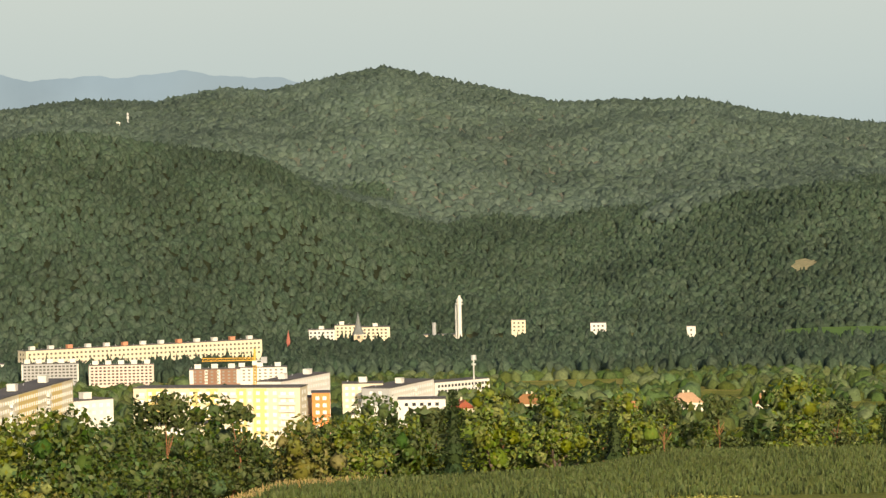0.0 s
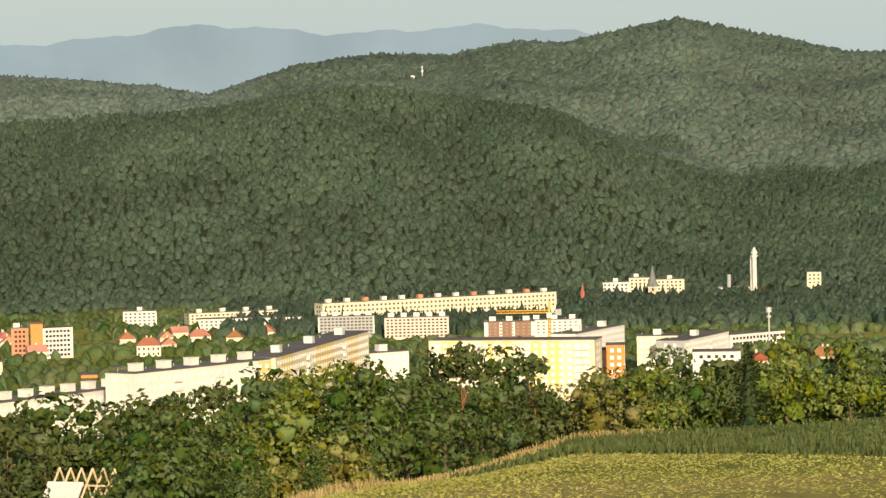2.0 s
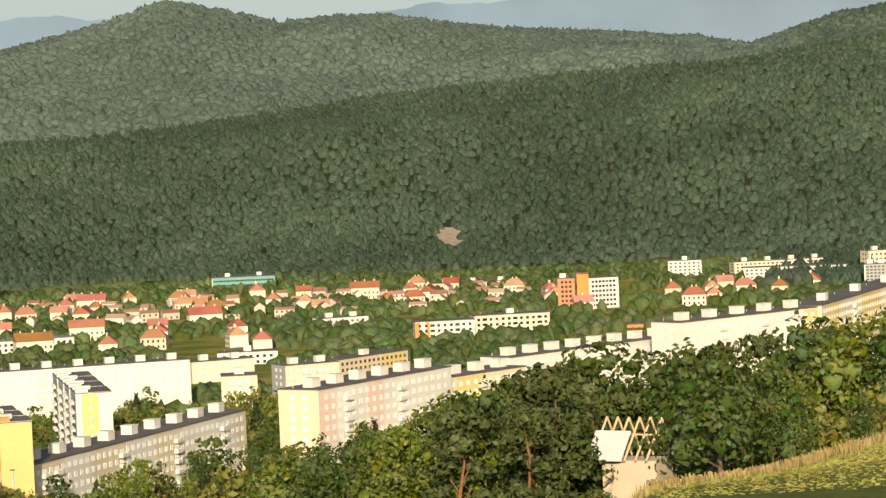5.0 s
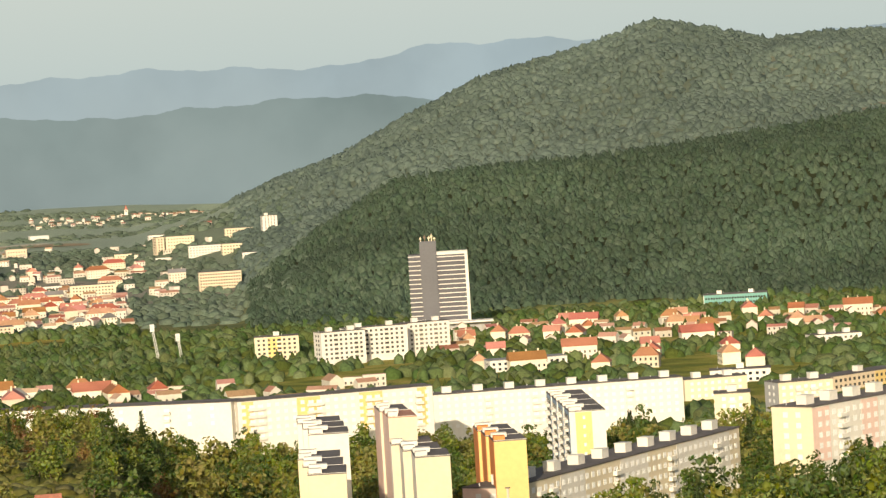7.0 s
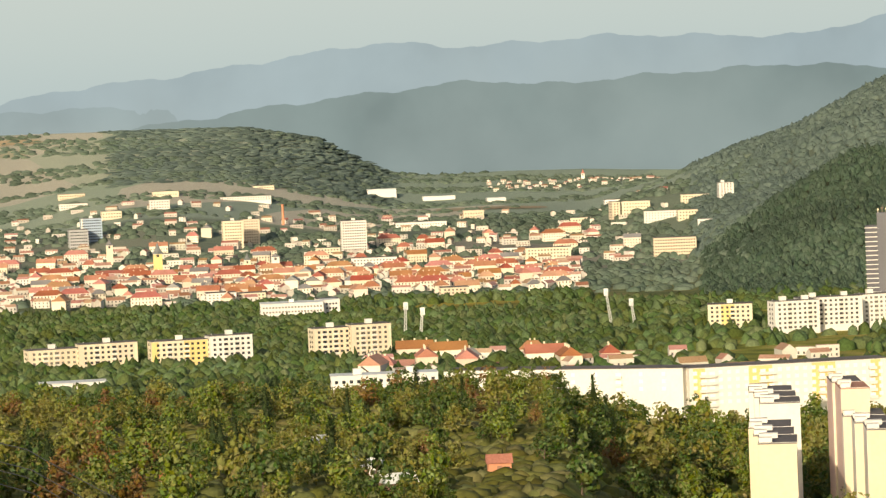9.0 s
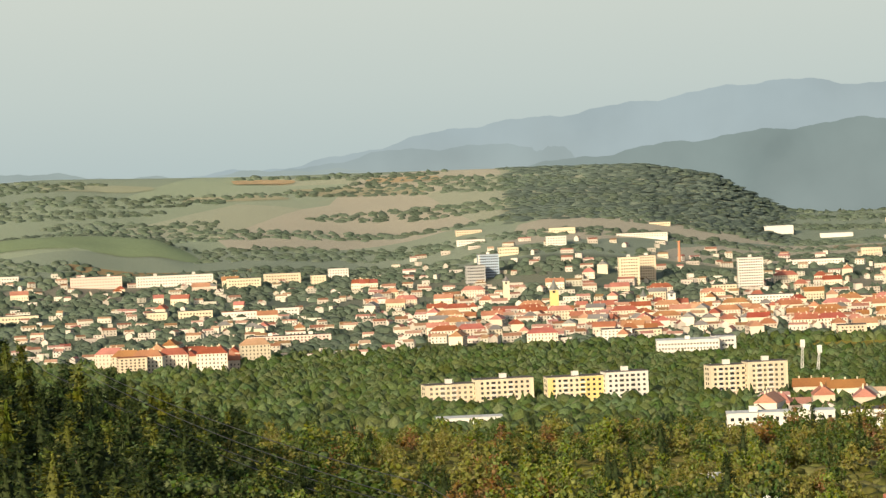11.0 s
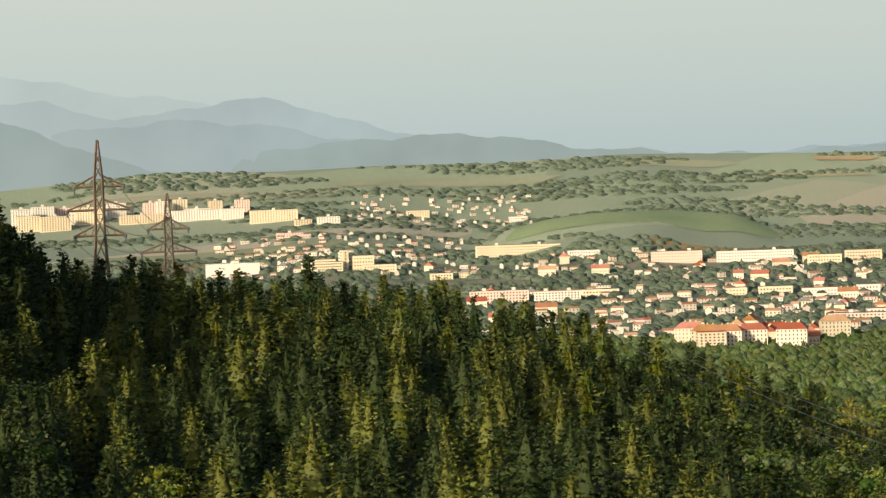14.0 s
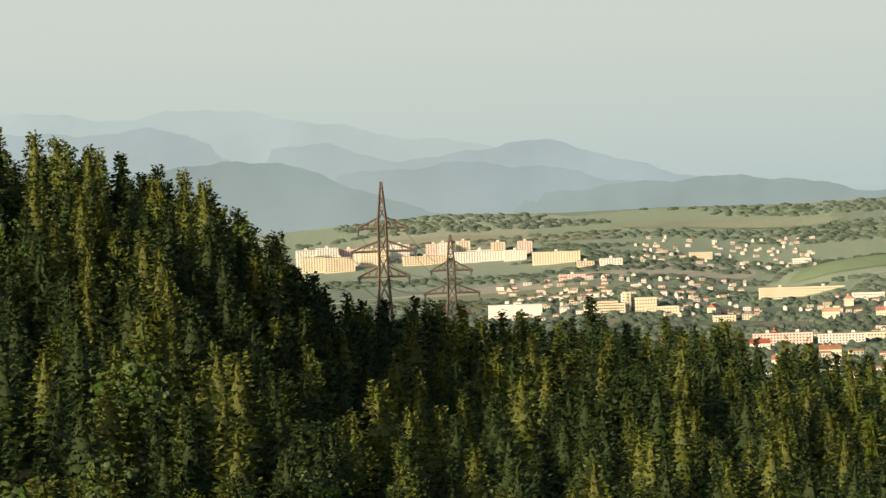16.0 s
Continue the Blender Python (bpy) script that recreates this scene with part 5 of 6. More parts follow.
# ---- pitched-roof houses ----
def house_model(w, d, h, rise, hip, roof, chimneys, seed):
    rng = random.Random(seed)
    ob = thing("house", 0, 0, -500, 0, "plastered house with a pitched tiled roof", "house", "pitched-roof houses")
    part("wall", boxes((-w / 2, -d / 2, -5, w / 2, d / 2, h)), HOUSE_WALL, ob)
    o, k = 0.5, (d * 0.45 if hip else 0)
    bm = bmesh.new()
    e = [bm.verts.new(p) for p in ((-w / 2 - o, -d / 2 - o, h), (w / 2 + o, -d / 2 - o, h), (w / 2 + o, d / 2 + o, h), (-w / 2 - o, d / 2 + o, h))]
    r = [bm.verts.new((-w / 2 - o + k, 0, h + rise)), bm.verts.new((w / 2 + o - k, 0, h + rise))]
    for q in ((e[0], e[1], r[1], r[0]), (e[2], e[3], r[0], r[1]), (e[1], e[2], r[1]), (e[3], e[0], r[0]), (e[3], e[2], e[1], e[0])):
        bm.faces.new(q)
    part("roof", bm, roof, ob)
    for i in range(chimneys):
        u = (-0.5 + (i + 0.5) / chimneys) * (w - 2 * k)
        part("chimney", boxes((u - 0.4, 0.3, h + rise * 0.5, u + 0.4, 1.1, h + rise + 1.1)), WALL["cream"], ob)
    bm = bmesh.new()
    n = max(2, int(w / 2.8))
    for s in range(max(1, int(h / 3))):
        for i in range(n):
            u = (-0.5 + (i + 0.5) / n) * w
            box(bm, u - 0.5, -d / 2 - 0.06, s * 3 + 0.9, u + 0.5, -d / 2, s * 3 + 2.4)
            box(bm, u - 0.5, d / 2, s * 3 + 0.9, u + 0.5, d / 2 + 0.06, s * 3 + 2.4)
    tagged(part("facade_glazing", bm, GLASS, ob), kind="stuff")
    return ob


HOUSES = [house_model(11, 9, 5.5, 4, False, TILE, 1, 1), house_model(14, 10, 6.5, 4.5, True, TILE, 2, 2), house_model(20, 11, 8, 4.5, False, TILE, 3, 3), house_model(26, 12, 9, 4.5, True, TILE, 3, 4),
          house_model(12, 10, 6, 4, True, SLATE, 1, 5), house_model(18, 12, 10, 4, False, SLATE, 2, 6), house_model(24, 12, 15, 5, True, TILE, 3, 7)]
HOUSE_SPOTS = []


def put_house(az, r, k, turn, up=0.0):
    x, y = polar(az, r)
    HOUSE_SPOTS.append((float(x), float(y)))
    copy_thing(HOUSES[k], pose(float(x), float(y), ground_at(x, y) + up, 0, 0, turn))


def house_field(n, az0, az1, r0, r1, kinds, turn, seed, gap):
    rng = random.Random(seed)
    spots, tries = [], 0
    while len(spots) < n and tries < n * 30:
        tries += 1
        az, r = rng.uniform(az0, az1), math.sqrt(rng.uniform(r0 * r0, r1 * r1))
        x, y = polar(az, r)
        if all((x - a) ** 2 + (y - b) ** 2 > gap * gap for a, b in spots):
            spots.append((x, y))
            put_house(az, r, rng.choice(kinds), turn + rng.choice((0, 0, 90)) + rng.uniform(-12, 12))


house_field(128, 29.3, 38.6, 2760, 3330, (0, 1, 2, 2, 3, 3, 3, 4, 5), 35, 21, 21)   # old town
house_field(34, 28.0, 40.0, 3330, 3800, (1, 2, 3, 5), 34, 29, 34)
house_field(30, 13.5, 23.5, 2080, 2350, (0, 1, 1, 2, 0), 20, 22, 24)     # gardens under the hill
house_field(12, 17.5, 23.0, 1700, 1980, (0, 1, 2), 22, 23, 34)
house_field(12, 27.5, 33.0, 1560, 1800, (1, 2, 2, 4), 28, 24, 36)
house_field(12, 8.0, 13.0, 1900, 2200, (0, 1, 2), 15, 25, 28)
house_field(38, 39.0, 51.5, 2950, 3900, (0, 1, 2, 2, 4), 42, 26, 30)     # western suburb
house_field(17, 41.7, 44.3, 2500, 2720, (6, 6, 3, 2), 40, 30, 24)
house_field(5, -6.0, 1.0, 1450, 1600, (0, 1), 0, 27, 30)
for _h in HOUSES:
    for _o in (*_h.children_recursive, _h):
        bpy.data.objects.remove(_o)


# Plaster and tiles muted, with haze over the houses put into their colour.
HAZED_WALL = surface("hazed far house plaster", (0.52, 0.48, 0.40), 0.85, 0.5, 0.05, 0.12, island=0.35)
HAZED_TILE = surface("hazed far clay roofs", (0.32, 0.17, 0.11), 0.8, 1.2, 0.06, 0.25, island=0.5)


def far_houses(n, az0, az1, r0, r1, seed, label, size=(6, 11), flat=0.1, gap=13.0):
    """Small far-off houses: walls, gables or flat tops, and dark windows."""
    rng = np.random.RandomState(seed)
    V, F, M, spots = [], [], [], []
    tries = 0
    while len(spots) < n and tries < n * 25:
        tries += 1
        az, r = rng.uniform(az0, az1), rng.uniform(r0, r1)
        x, y = (float(v) for v in polar(az, r))
        if (42.4 < az < 48.2 and 3960 < r < 4300) or any((x - a) ** 2 + (y - b) ** 2 < gap * gap for a, b in spots) or any((x - a) ** 2 + (y - b) ** 2 < 240 for a, b in HOUSE_SPOTS):
            continue
        spots.append((x, y))
        z = float(land(az, r))
        w, d, h = rng.uniform(*size), rng.uniform(0.6, 0.9) * size[0], rng.uniform(0.45, 0.8) * size[0]
        g = radians(az + rng.choice((0, 0, 90)) + rng.uniform(-25, 25))
        c, s = math.cos(g), math.sin(g)
        rise = 0.0 if rng.rand() < flat else rng.uniform(0.28, 0.42) * d
        b = len(V)
        pts = [(-w / 2, -d / 2, -3), (w / 2, -d / 2, -3), (w / 2, d / 2, -3), (-w / 2, d / 2, -3), (-w / 2, -d / 2, h), (w / 2, -d / 2, h), (w / 2, d / 2, h), (-w / 2, d / 2, h), (-w / 2, 0, h + rise), (w / 2, 0, h + rise)]
        quads = [((0, 1, 5, 4), 0), ((1, 2, 6, 5), 0), ((2, 3, 7, 6), 0), ((3, 0, 4, 7), 0), ((4, 5, 9, 8), 1), ((6, 7, 8, 9), 1), ((5, 6, 9), 0), ((7, 4, 8), 0)]
        k = max(2, int(w / 3))
        for q in range(k):
            u, e = -w / 2 + w * (q + 0.5) / k, len(pts)
            for zz in ([0.8] if h < 5 else [0.8, 3.6]):
                e = len(pts)
                pts += [(u - 0.55, -d / 2 - 0.08, zz), (u + 0.55, -d / 2 - 0.08, zz), (u + 0.55, -d / 2 - 0.08, zz + 1.4), (u - 0.55, -d / 2 - 0.08, zz + 1.4)]
                quads.append(((e, e + 1, e + 2, e + 3), 2))
        V += [(x + px * c - py * s, y + px * s + py * c, z + pz) for px, py, pz in pts]
        for q, m in quads:
            F.append([b + t for t in q])
            M.append(m)
    me = bpy.data.meshes.new("far_houses")
    me.from_pydata(V, [], F)
    for m in (HAZED_WALL, HAZED_TILE, GLASS):
        me.materials.append(m)
    me.polygons.foreach_set("material_index", M)
    tagged(new("far_houses", me), label, "houses", kind="stuff")
    HOUSE_SPOTS.extend(spots)


far_houses(80, 47.0, 50.2, 4330, 4600, 31, "far village of white houses with red roofs", (5, 9))
far_houses(150, 44.5, 52.6, 3780, 4200, 32, "far suburb of small houses", (6, 11))
far_houses(55, 27.5, 30.6, 4520, 4700, 33, "far village of white houses with red roofs", (5, 9))
far_houses(120, 27.5, 39.5, 3650, 4150, 34, "far town houses with pale walls", (7, 16), 0.4)
far_houses(130, 39.0, 46.0, 3000, 3900, 35, "scattered houses at the town edge", (7, 16), 0.35)
far_houses(230, 29.0, 39.2, 2760, 3300, 36, "tightly built old town houses with red roofs", (9, 17), 0.12, 16.0)
far_houses(120, 28.0, 40.0, 3250, 3700, 37, "pale town houses behind the old town", (9, 20), 0.4, 18.0)
far_houses(110, 39.0, 51.0, 2650, 3150, 38, "suburb houses among trees", (8, 15), 0.25, 20.0)
far_houses(70, 13.0, 24.0, 2020, 2340, 39, "garden houses with red roofs under the hill", (8, 13), 0.05, 20.0)
far_houses(30, 24.5, 33.0, 1540, 1800, 40, "low houses and workshops behind the long slabs", (9, 18), 0.4, 22.0)


# ---- fields and bare rock lying on the ground ----
def field(az, r, half_az, half_r, colour, label, seed, lift=0.5, rows=0.15, name="field"):
    n = 40
    t = np.linspace(0, 2 * np.pi, n, endpoint=False)
    rng = np.random.RandomState(seed)
    wob = 1 + 0.1 * np.sin(2 * t + rng.uniform(0, 6)) + 0.06 * np.sin(5 * t + rng.uniform(0, 6))
    V, F = [], []
    for k in np.linspace(0, 1, 9):
        c, s = np.cos(t), np.sin(t)
        q = np.sign(c) * np.abs(c) ** 0.6, np.sign(s) * np.abs(s) ** 0.6
        a, rr = az + half_az * q[0] * k * wob, r + half_r * q[1] * k * wob
        x, y = polar(a, rr)
        V.append(np.stack([x, y, land(a, rr) + lift + (0.4 if r > 2000 else 0.0)], -1))
    for i in range(8):
        for j in range(n):
            F.append((i * n + j, (i + 1) * n + j, (i + 1) * n + (j + 1) % n, i * n + (j + 1) % n))
    m = surface(label, colour, 0.95, 0.25, 0.012, rows, spec=0.05)
    ob = mesh_object(name, np.concatenate(V), np.array(F)[:, ::-1], m, True)
    tagged(ob, label, name, kind="structure")


field(45.1, 4150, 2.2, 55, (0.19, 0.245, 0.14), "bright green field on a low knoll", 1)
field(43.3, 4010, 1.6, 18, (0.26, 0.19, 0.10), "strip of bare brown earth below the knoll", 2, 0.7)
field(52.5, 4050, 3.2, 60, (0.23, 0.25, 0.16), "wide green field before the far estate", 3)
field(54.8, 3985, 2.0, 40, (0.24, 0.19, 0.10), "brown stubble field", 4, 0.7)
field(41.5, 4822, 0.5, 22, (0.36, 0.27, 0.16), "pale ploughed field on the plain", 5, 0.8)
field(39.0, 4815, 0.7, 16, (0.38, 0.29, 0.18), "pale ploughed field on the plain", 6, 0.8)
field(44.5, 4800, 1.0, 26, (0.27, 0.285, 0.2), "pale green pasture on the plain", 7)
field(39.8, 4740, 1.3, 26, (0.3, 0.28, 0.19), "yellowish pasture on the plain", 8)
field(42.0, 4700, 0.9, 20, (0.29, 0.28, 0.19), "yellowish pasture on the plain", 9)
field(48.5, 4720, 2.2, 30, (0.27, 0.285, 0.2), "pale green pasture on the plain", 10)
field(53.0, 4640, 2.5, 45, (0.29, 0.28, 0.2), "dry pasture on the plain", 11)
field(30.6, 4250, 0.9, 25, (0.25, 0.20, 0.13), "brown ploughed field in the valley", 12)
field(31.2, 2610, 1.3, 28, (0.30, 0.24, 0.05), "yellow field of weeds by the stadium", 13)
field(29.3, 2480, 0.7, 20, (0.28, 0.24, 0.06), "yellow field of weeds by the stadium", 14)
field(-7.4, 2555, 2.9, 45, (0.11, 0.18, 0.05), "smooth green field before the wooded hill", 15)


# ---- garden sheds on the slope ----
def garden_shed(az, r, w, colour, roof, turn, label):
    x, y = (float(v) for v in polar(az, r))
    ob = thing("garden_shed", x, y, ground_at(x, y), turn, label, "shed", "garden sheds")
    d, h = w * 0.8, 2.6
    part("wall", boxes((-w / 2, -d / 2, -2, w / 2, d / 2, h)), WALL[colour], ob)
    bm = bmesh.new()
    v = [bm.verts.new(p) for p in ((-w / 2 - 0.3, -d / 2 - 0.4, h - 0.15), (w / 2 + 0.3, -d / 2 - 0.4, h - 0.15), (w / 2 + 0.3, d / 2 + 0.4, h - 0.15), (-w / 2 - 0.3, d / 2 + 0.4, h - 0.15), (-w / 2 - 0.3, 0, h + 1.3), (w / 2 + 0.3, 0, h + 1.3))]
    for q in ((0, 1, 5, 4), (2, 3, 4, 5), (1, 2, 5), (3, 0, 4), (3, 2, 1, 0)):
        bm.faces.new([v[i] for i in q])
    part("roof", bm, roof, ob)
    part("door", boxes((-0.5, -d / 2 - 0.06, 0, 0.4, -d / 2, 2.0)), WALL["brown"], ob, "brown plank door")
    part("window", boxes((0.9, -d / 2 - 0.06, 1.0, 1.7, -d / 2, 1.8)), GLASS, ob)


garden_shed(32.9, 560, 4.5, "white", SHEET, 20, "small white garden shed among the shrubs")
garden_shed(32.4, 505, 5.0, "brown", SHEET, 50, "dark wooden shed with a pale roof")
garden_shed(36.3, 520, 4.5, "white", TILE, 30, "white garden shed with a red roof")
garden_shed(37.2, 600, 4.0, "cream", SLATE, 40, "cream garden shed with a grey roof")
garden_shed(33.8, 660, 4.5, "cream", SHEET, 10, "cream garden shed behind shrubs")
garden_shed(30.6, 560, 4.0, "brick", TILE, 35, "small brick-red garden hut")


# ---- vegetation ----
def leaf_material(name, colour, vary=0.55, stain=0.02, k=0.5):
    return surface(name, colour, 0.75, 0.9, stain, vary * 0.5, island=k, spec=0.12)


LEAF = {
    "green": leaf_material("green leaves", (0.056, 0.084, 0.016), k=0.7),
    "bright": leaf_material("sunny yellow-green leaves", (0.115, 0.145, 0.02), k=0.6),
    "olive": leaf_material("olive leaves", (0.15, 0.145, 0.03)),
    "rust": leaf_material("rusty autumn leaves", (0.15, 0.085, 0.025)),
    "spruce": leaf_material("spruce needles", (0.027, 0.044, 0.011)),
    "larch": leaf_material("larch needles", (0.086, 0.102, 0.016)),
    "pine": leaf_material("pine needles", (0.07, 0.09, 0.025)),
}
BARK = surface("grey-brown bark", (0.12, 0.085, 0.06), 0.9, 5.0, 0.6, 0.3)
PINE_BARK = surface("orange pine bark", (0.24, 0.11, 0.05), 0.9, 5.0, 0.6, 0.3)


def cards(centres, normals, size, rng, stretch=1.0):
    """Small bent leaf sprays at the given places."""
    n = len(centres)
    nr = normals + rng.normal(0, 0.55, (n, 3))
    nr /= np.linalg.norm(nr, axis=1)[:, None] + 1e-6
    t = np.cross(nr, rng.normal(0, 1, (n, 3)))
    t /= np.linalg.norm(t, axis=1)[:, None] + 1e-6
    b = np.cross(nr, t)
    s = (size * rng.uniform(0.6, 1.4, n))[:, None]
    V = np.stack([centres - t * s * stretch, centres + b * s * 0.6 + nr * s * 0.25, centres + t * s * stretch, centres - b * s * 0.6 + nr * s * 0.25], 1).reshape(-1, 3)
    F = np.arange(n * 4).reshape(n, 4)
    return V, F


def quad_mesh(name, V, F):
    me = bpy.data.meshes.new(name)
    n = len(F)
    me.vertices.add(len(V))
    me.vertices.foreach_set("co", np.asarray(V, np.float32).ravel())
    me.loops.add(n * 4)
    me.loops.foreach_set("vertex_index", np.asarray(F, np.int32).ravel())
    me.polygons.add(n)
    me.polygons.foreach_set("loop_start", np.arange(0, n * 4, 4, dtype=np.int32))
    me.update(calc_edges=True)
    return me


def trunk_mesh(h, r, limbs, rng, spread):
    bm = bmesh.new()
    bend = [Vector((rng.uniform(-0.04, 0.04) * h, rng.uniform(-0.04, 0.04) * h, h * k)) for k in (0, 0.33, 0.66, 1)]
    bend[0] = Vector((0, 0, -1.5))
    for i, (a, b) in enumerate(zip(bend, bend[1:])):
        ra, rb = r * (1 - 0.28 * i), r * (1 - 0.28 * (i + 1))
        rings = [[bm.verts.new(p + Vector((q * math.cos(6.283 * j / 6), q * math.sin(6.283 * j / 6), 0))) for j in range(6)] for p, q in ((a, ra), (b, rb))]
        for j in range(6):
            bm.faces.new((rings[0][j], rings[0][(j + 1) % 6], rings[1][(j + 1) % 6], rings[1][j]))
    for i in range(limbs):
        k = rng.uniform(0.3, 0.75)
        a = Vector((0, 0, h * k))
        g = rng.uniform(0, 6.283)
        bar(bm, a, a + Vector((math.cos(g) * spread * rng.uniform(0.3, 0.55), math.sin(g) * spread * rng.uniform(0.3, 0.55), h * 0.14)), r * 0.35)
    me = bpy.data.meshes.new("trunk")
    bm.to_mesh(me)
    bm.free()
    return me


def lumps(L, k, rng, rows=3, cols=6):
    """Rough inner bodies that close a crown: L holds centres and radii."""
    V, F = [], []
    for cx, cy, cz, rad in L:
        b = len(V)
        for i in range(rows + 1):
            th = 3.14159 * (0.06 + 0.88 * i / rows)
            for j in range(cols):
                q = rad * k * rng.uniform(0.75, 1.15)
                V.append((cx + q * math.sin(th) * math.cos(6.2832 * j / cols), cy + q * math.sin(th) * math.sin(6.2832 * j / cols), cz + q * 0.85 * math.cos(th)))
        for i in range(rows):
            for j in range(cols):
                F.append((b + i * cols + j, b + (i + 1) * cols + j, b + (i + 1) * cols + (j + 1) % cols, b + i * cols + (j + 1) % cols))
    return np.array(V), np.array(F)


def broadleaf_crown(h, w, rng, n=620, low=0.16, leaf=0.046, lobes_n=11):
    lobes = []
    for i in range(lobes_n):
        k = rng.uniform(0, 1)
        rad = w * (0.62 - 0.5 * abs(k - 0.4)) * rng.uniform(0.2, 1.0)
        g = rng.uniform(0, 6.283)
        lobes.append((math.cos(g) * rad * 0.75, math.sin(g) * rad * 0.75, h * (low + 0.12 + (0.74 - low) * k), w * rng.uniform(0.2, 0.34) * (1.1 - 0.45 * k)))
    lobes.append((0, 0, h * 0.87, w * 0.17))
    lobes.append((0, 0, h * 0.5, w * 0.3))
    L = np.array(lobes)
    p = L[:, 3] ** 2
    idx = rng.choice(len(L), n, p=p / p.sum())
    d = rng.normal(0, 1, (n, 3))
    d[:, 2] = np.abs(d[:, 2]) * np.where(rng.rand(n) < 0.75, 1, -1)
    d /= np.linalg.norm(d, axis=1)[:, None]
    rad = L[idx, 3] * rng.uniform(0.82, 1.12, n)
    c = L[idx, :3] + d * rad[:, None] * np.array([1, 1, 0.85])
    V, F = cards(c, d, leaf * (h + w) * 0.5, rng)
    V2, F2 = lumps(L, 0.42, rng)
    return np.concatenate([V, V2]), np.concatenate([F, F2 + len(V)])


def conifer_crown(h, w, rng, droop=0.3, n=820, low=0.02, swell=0.9, ragged=0.14, leaf=0.023):
    """A dark jagged core hung with drooping sprays, in uneven tiers."""
    V, F = [], []
    tiers = 10
    width = [w * 0.5 * (1 - (i / tiers) ** 1.5) ** swell * rng.uniform(1 - ragged, 1 + ragged) for i in range(tiers)]
    for i in range(tiers):
        z, m, b = h * (low + (0.86 - low) * i / tiers), 7, len(V)
        ph, rad = rng.uniform(0, 6.28), width[i] * 0.74
        for j in range(m * 2):
            g = ph + 3.14159 * j / m
            rr = rad * (rng.uniform(0.8, 1.15) if j % 2 else rng.uniform(0.5, 0.75))
            V.append((math.cos(g) * rr, math.sin(g) * rr, z - droop * rr))
        for j in range(m * 2):
            g = ph + 3.14159 * j / m
            V.append((math.cos(g) * 0.08, math.sin(g) * 0.08, z + h / tiers * 1.5))
        for j in range(m * 2):
            q = (j + 1) % (m * 2)
            F.append((b + j, b + q, b + m * 2 + q, b + m * 2 + j))
    k = rng.uniform(0.0, 1, n) ** 1.25
    g = rng.uniform(0, 6.2832, n)
    wide = np.interp(k, np.arange(tiers) / tiers, width) * (1 + 0.18 * np.sin(3 * g + 9 * k) + 0.12 * np.sin(5 * g - 20 * k))
    rr = wide * rng.uniform(0.7, 1.08, n) + 0.015 * w * rng.rand(n)
    c = np.stack([np.cos(g) * rr, np.sin(g) * rr, h * (low + (0.96 - low) * k) - droop * rr + rng.uniform(-0.02, 0.05, n) * h], -1)
    d = np.stack([np.cos(g), np.sin(g), rng.uniform(-0.5, 0.9, n)], -1) + rng.normal(0, 0.15, (n, 3))
    d /= np.linalg.norm(d, axis=1)[:, None]
    side = np.cross(d, np.array([0, 0, 1.0]) + rng.normal(0, 0.5, (n, 3)))
    side /= np.linalg.norm(side, axis=1)[:, None]
    s = (leaf * h * (1.15 - 0.3 * k) * rng.uniform(0.7, 1.35, n))[:, None]
    drop = np.array([0, 0, -0.3])
    Q = np.stack([c - d * s, c + side * s * 0.6 + drop * s, c + d * s, c - side * s * 0.6 + drop * s], 1).reshape(-1, 3)
    return np.concatenate([np.array(V), Q]), np.concatenate([np.array(F), np.arange(n * 4).reshape(n, 4) + len(V)])


def pine_crown(h, w, rng, n=480, leaf=0.038):
    L = []
    for i in range(24):
        k = rng.uniform(0.22, 1)
        g = rng.uniform(0, 6.283)
        rad = w * 0.5 * (1.1 - k) ** 0.6 * rng.uniform(0.4, 1)
        L.append((math.cos(g) * rad, math.sin(g) * rad, h * k * 0.93, w * rng.uniform(0.11, 0.2)))
    L = np.array(L)
    idx = rng.choice(len(L), n)
    d = rng.normal(0, 1, (n, 3))
    d /= np.linalg.norm(d, axis=1)[:, None]
    c = L[idx, :3] + d * (L[idx, 3] * rng.uniform(0.5, 1.1, n))[:, None] * np.array([1.25, 1.25, 0.6])
    return cards(c, d, leaf * h, rng)


TREE_TEXT = {
    "green": ("broadleaf_tree", "dense dark green broadleaf tree in low sun", "tree"), "bright": ("linden_tree", "yellow-green broadleaf tree in low sun", "tree"),
    "olive": ("shrub", "rounded olive-green shrub on the dry slope", "shrub"), "rust": ("autumn_tree", "rusty brown tree turning to autumn colour", "tree"),
    "spruce": ("spruce_tree", "dark green spruce with drooping branches", "conifer"), "larch": ("larch_tree", "slender yellow-green larch in the forest", "conifer"), "pine": ("pine_tree", "dark green pine with an orange trunk", "conifer"),
}


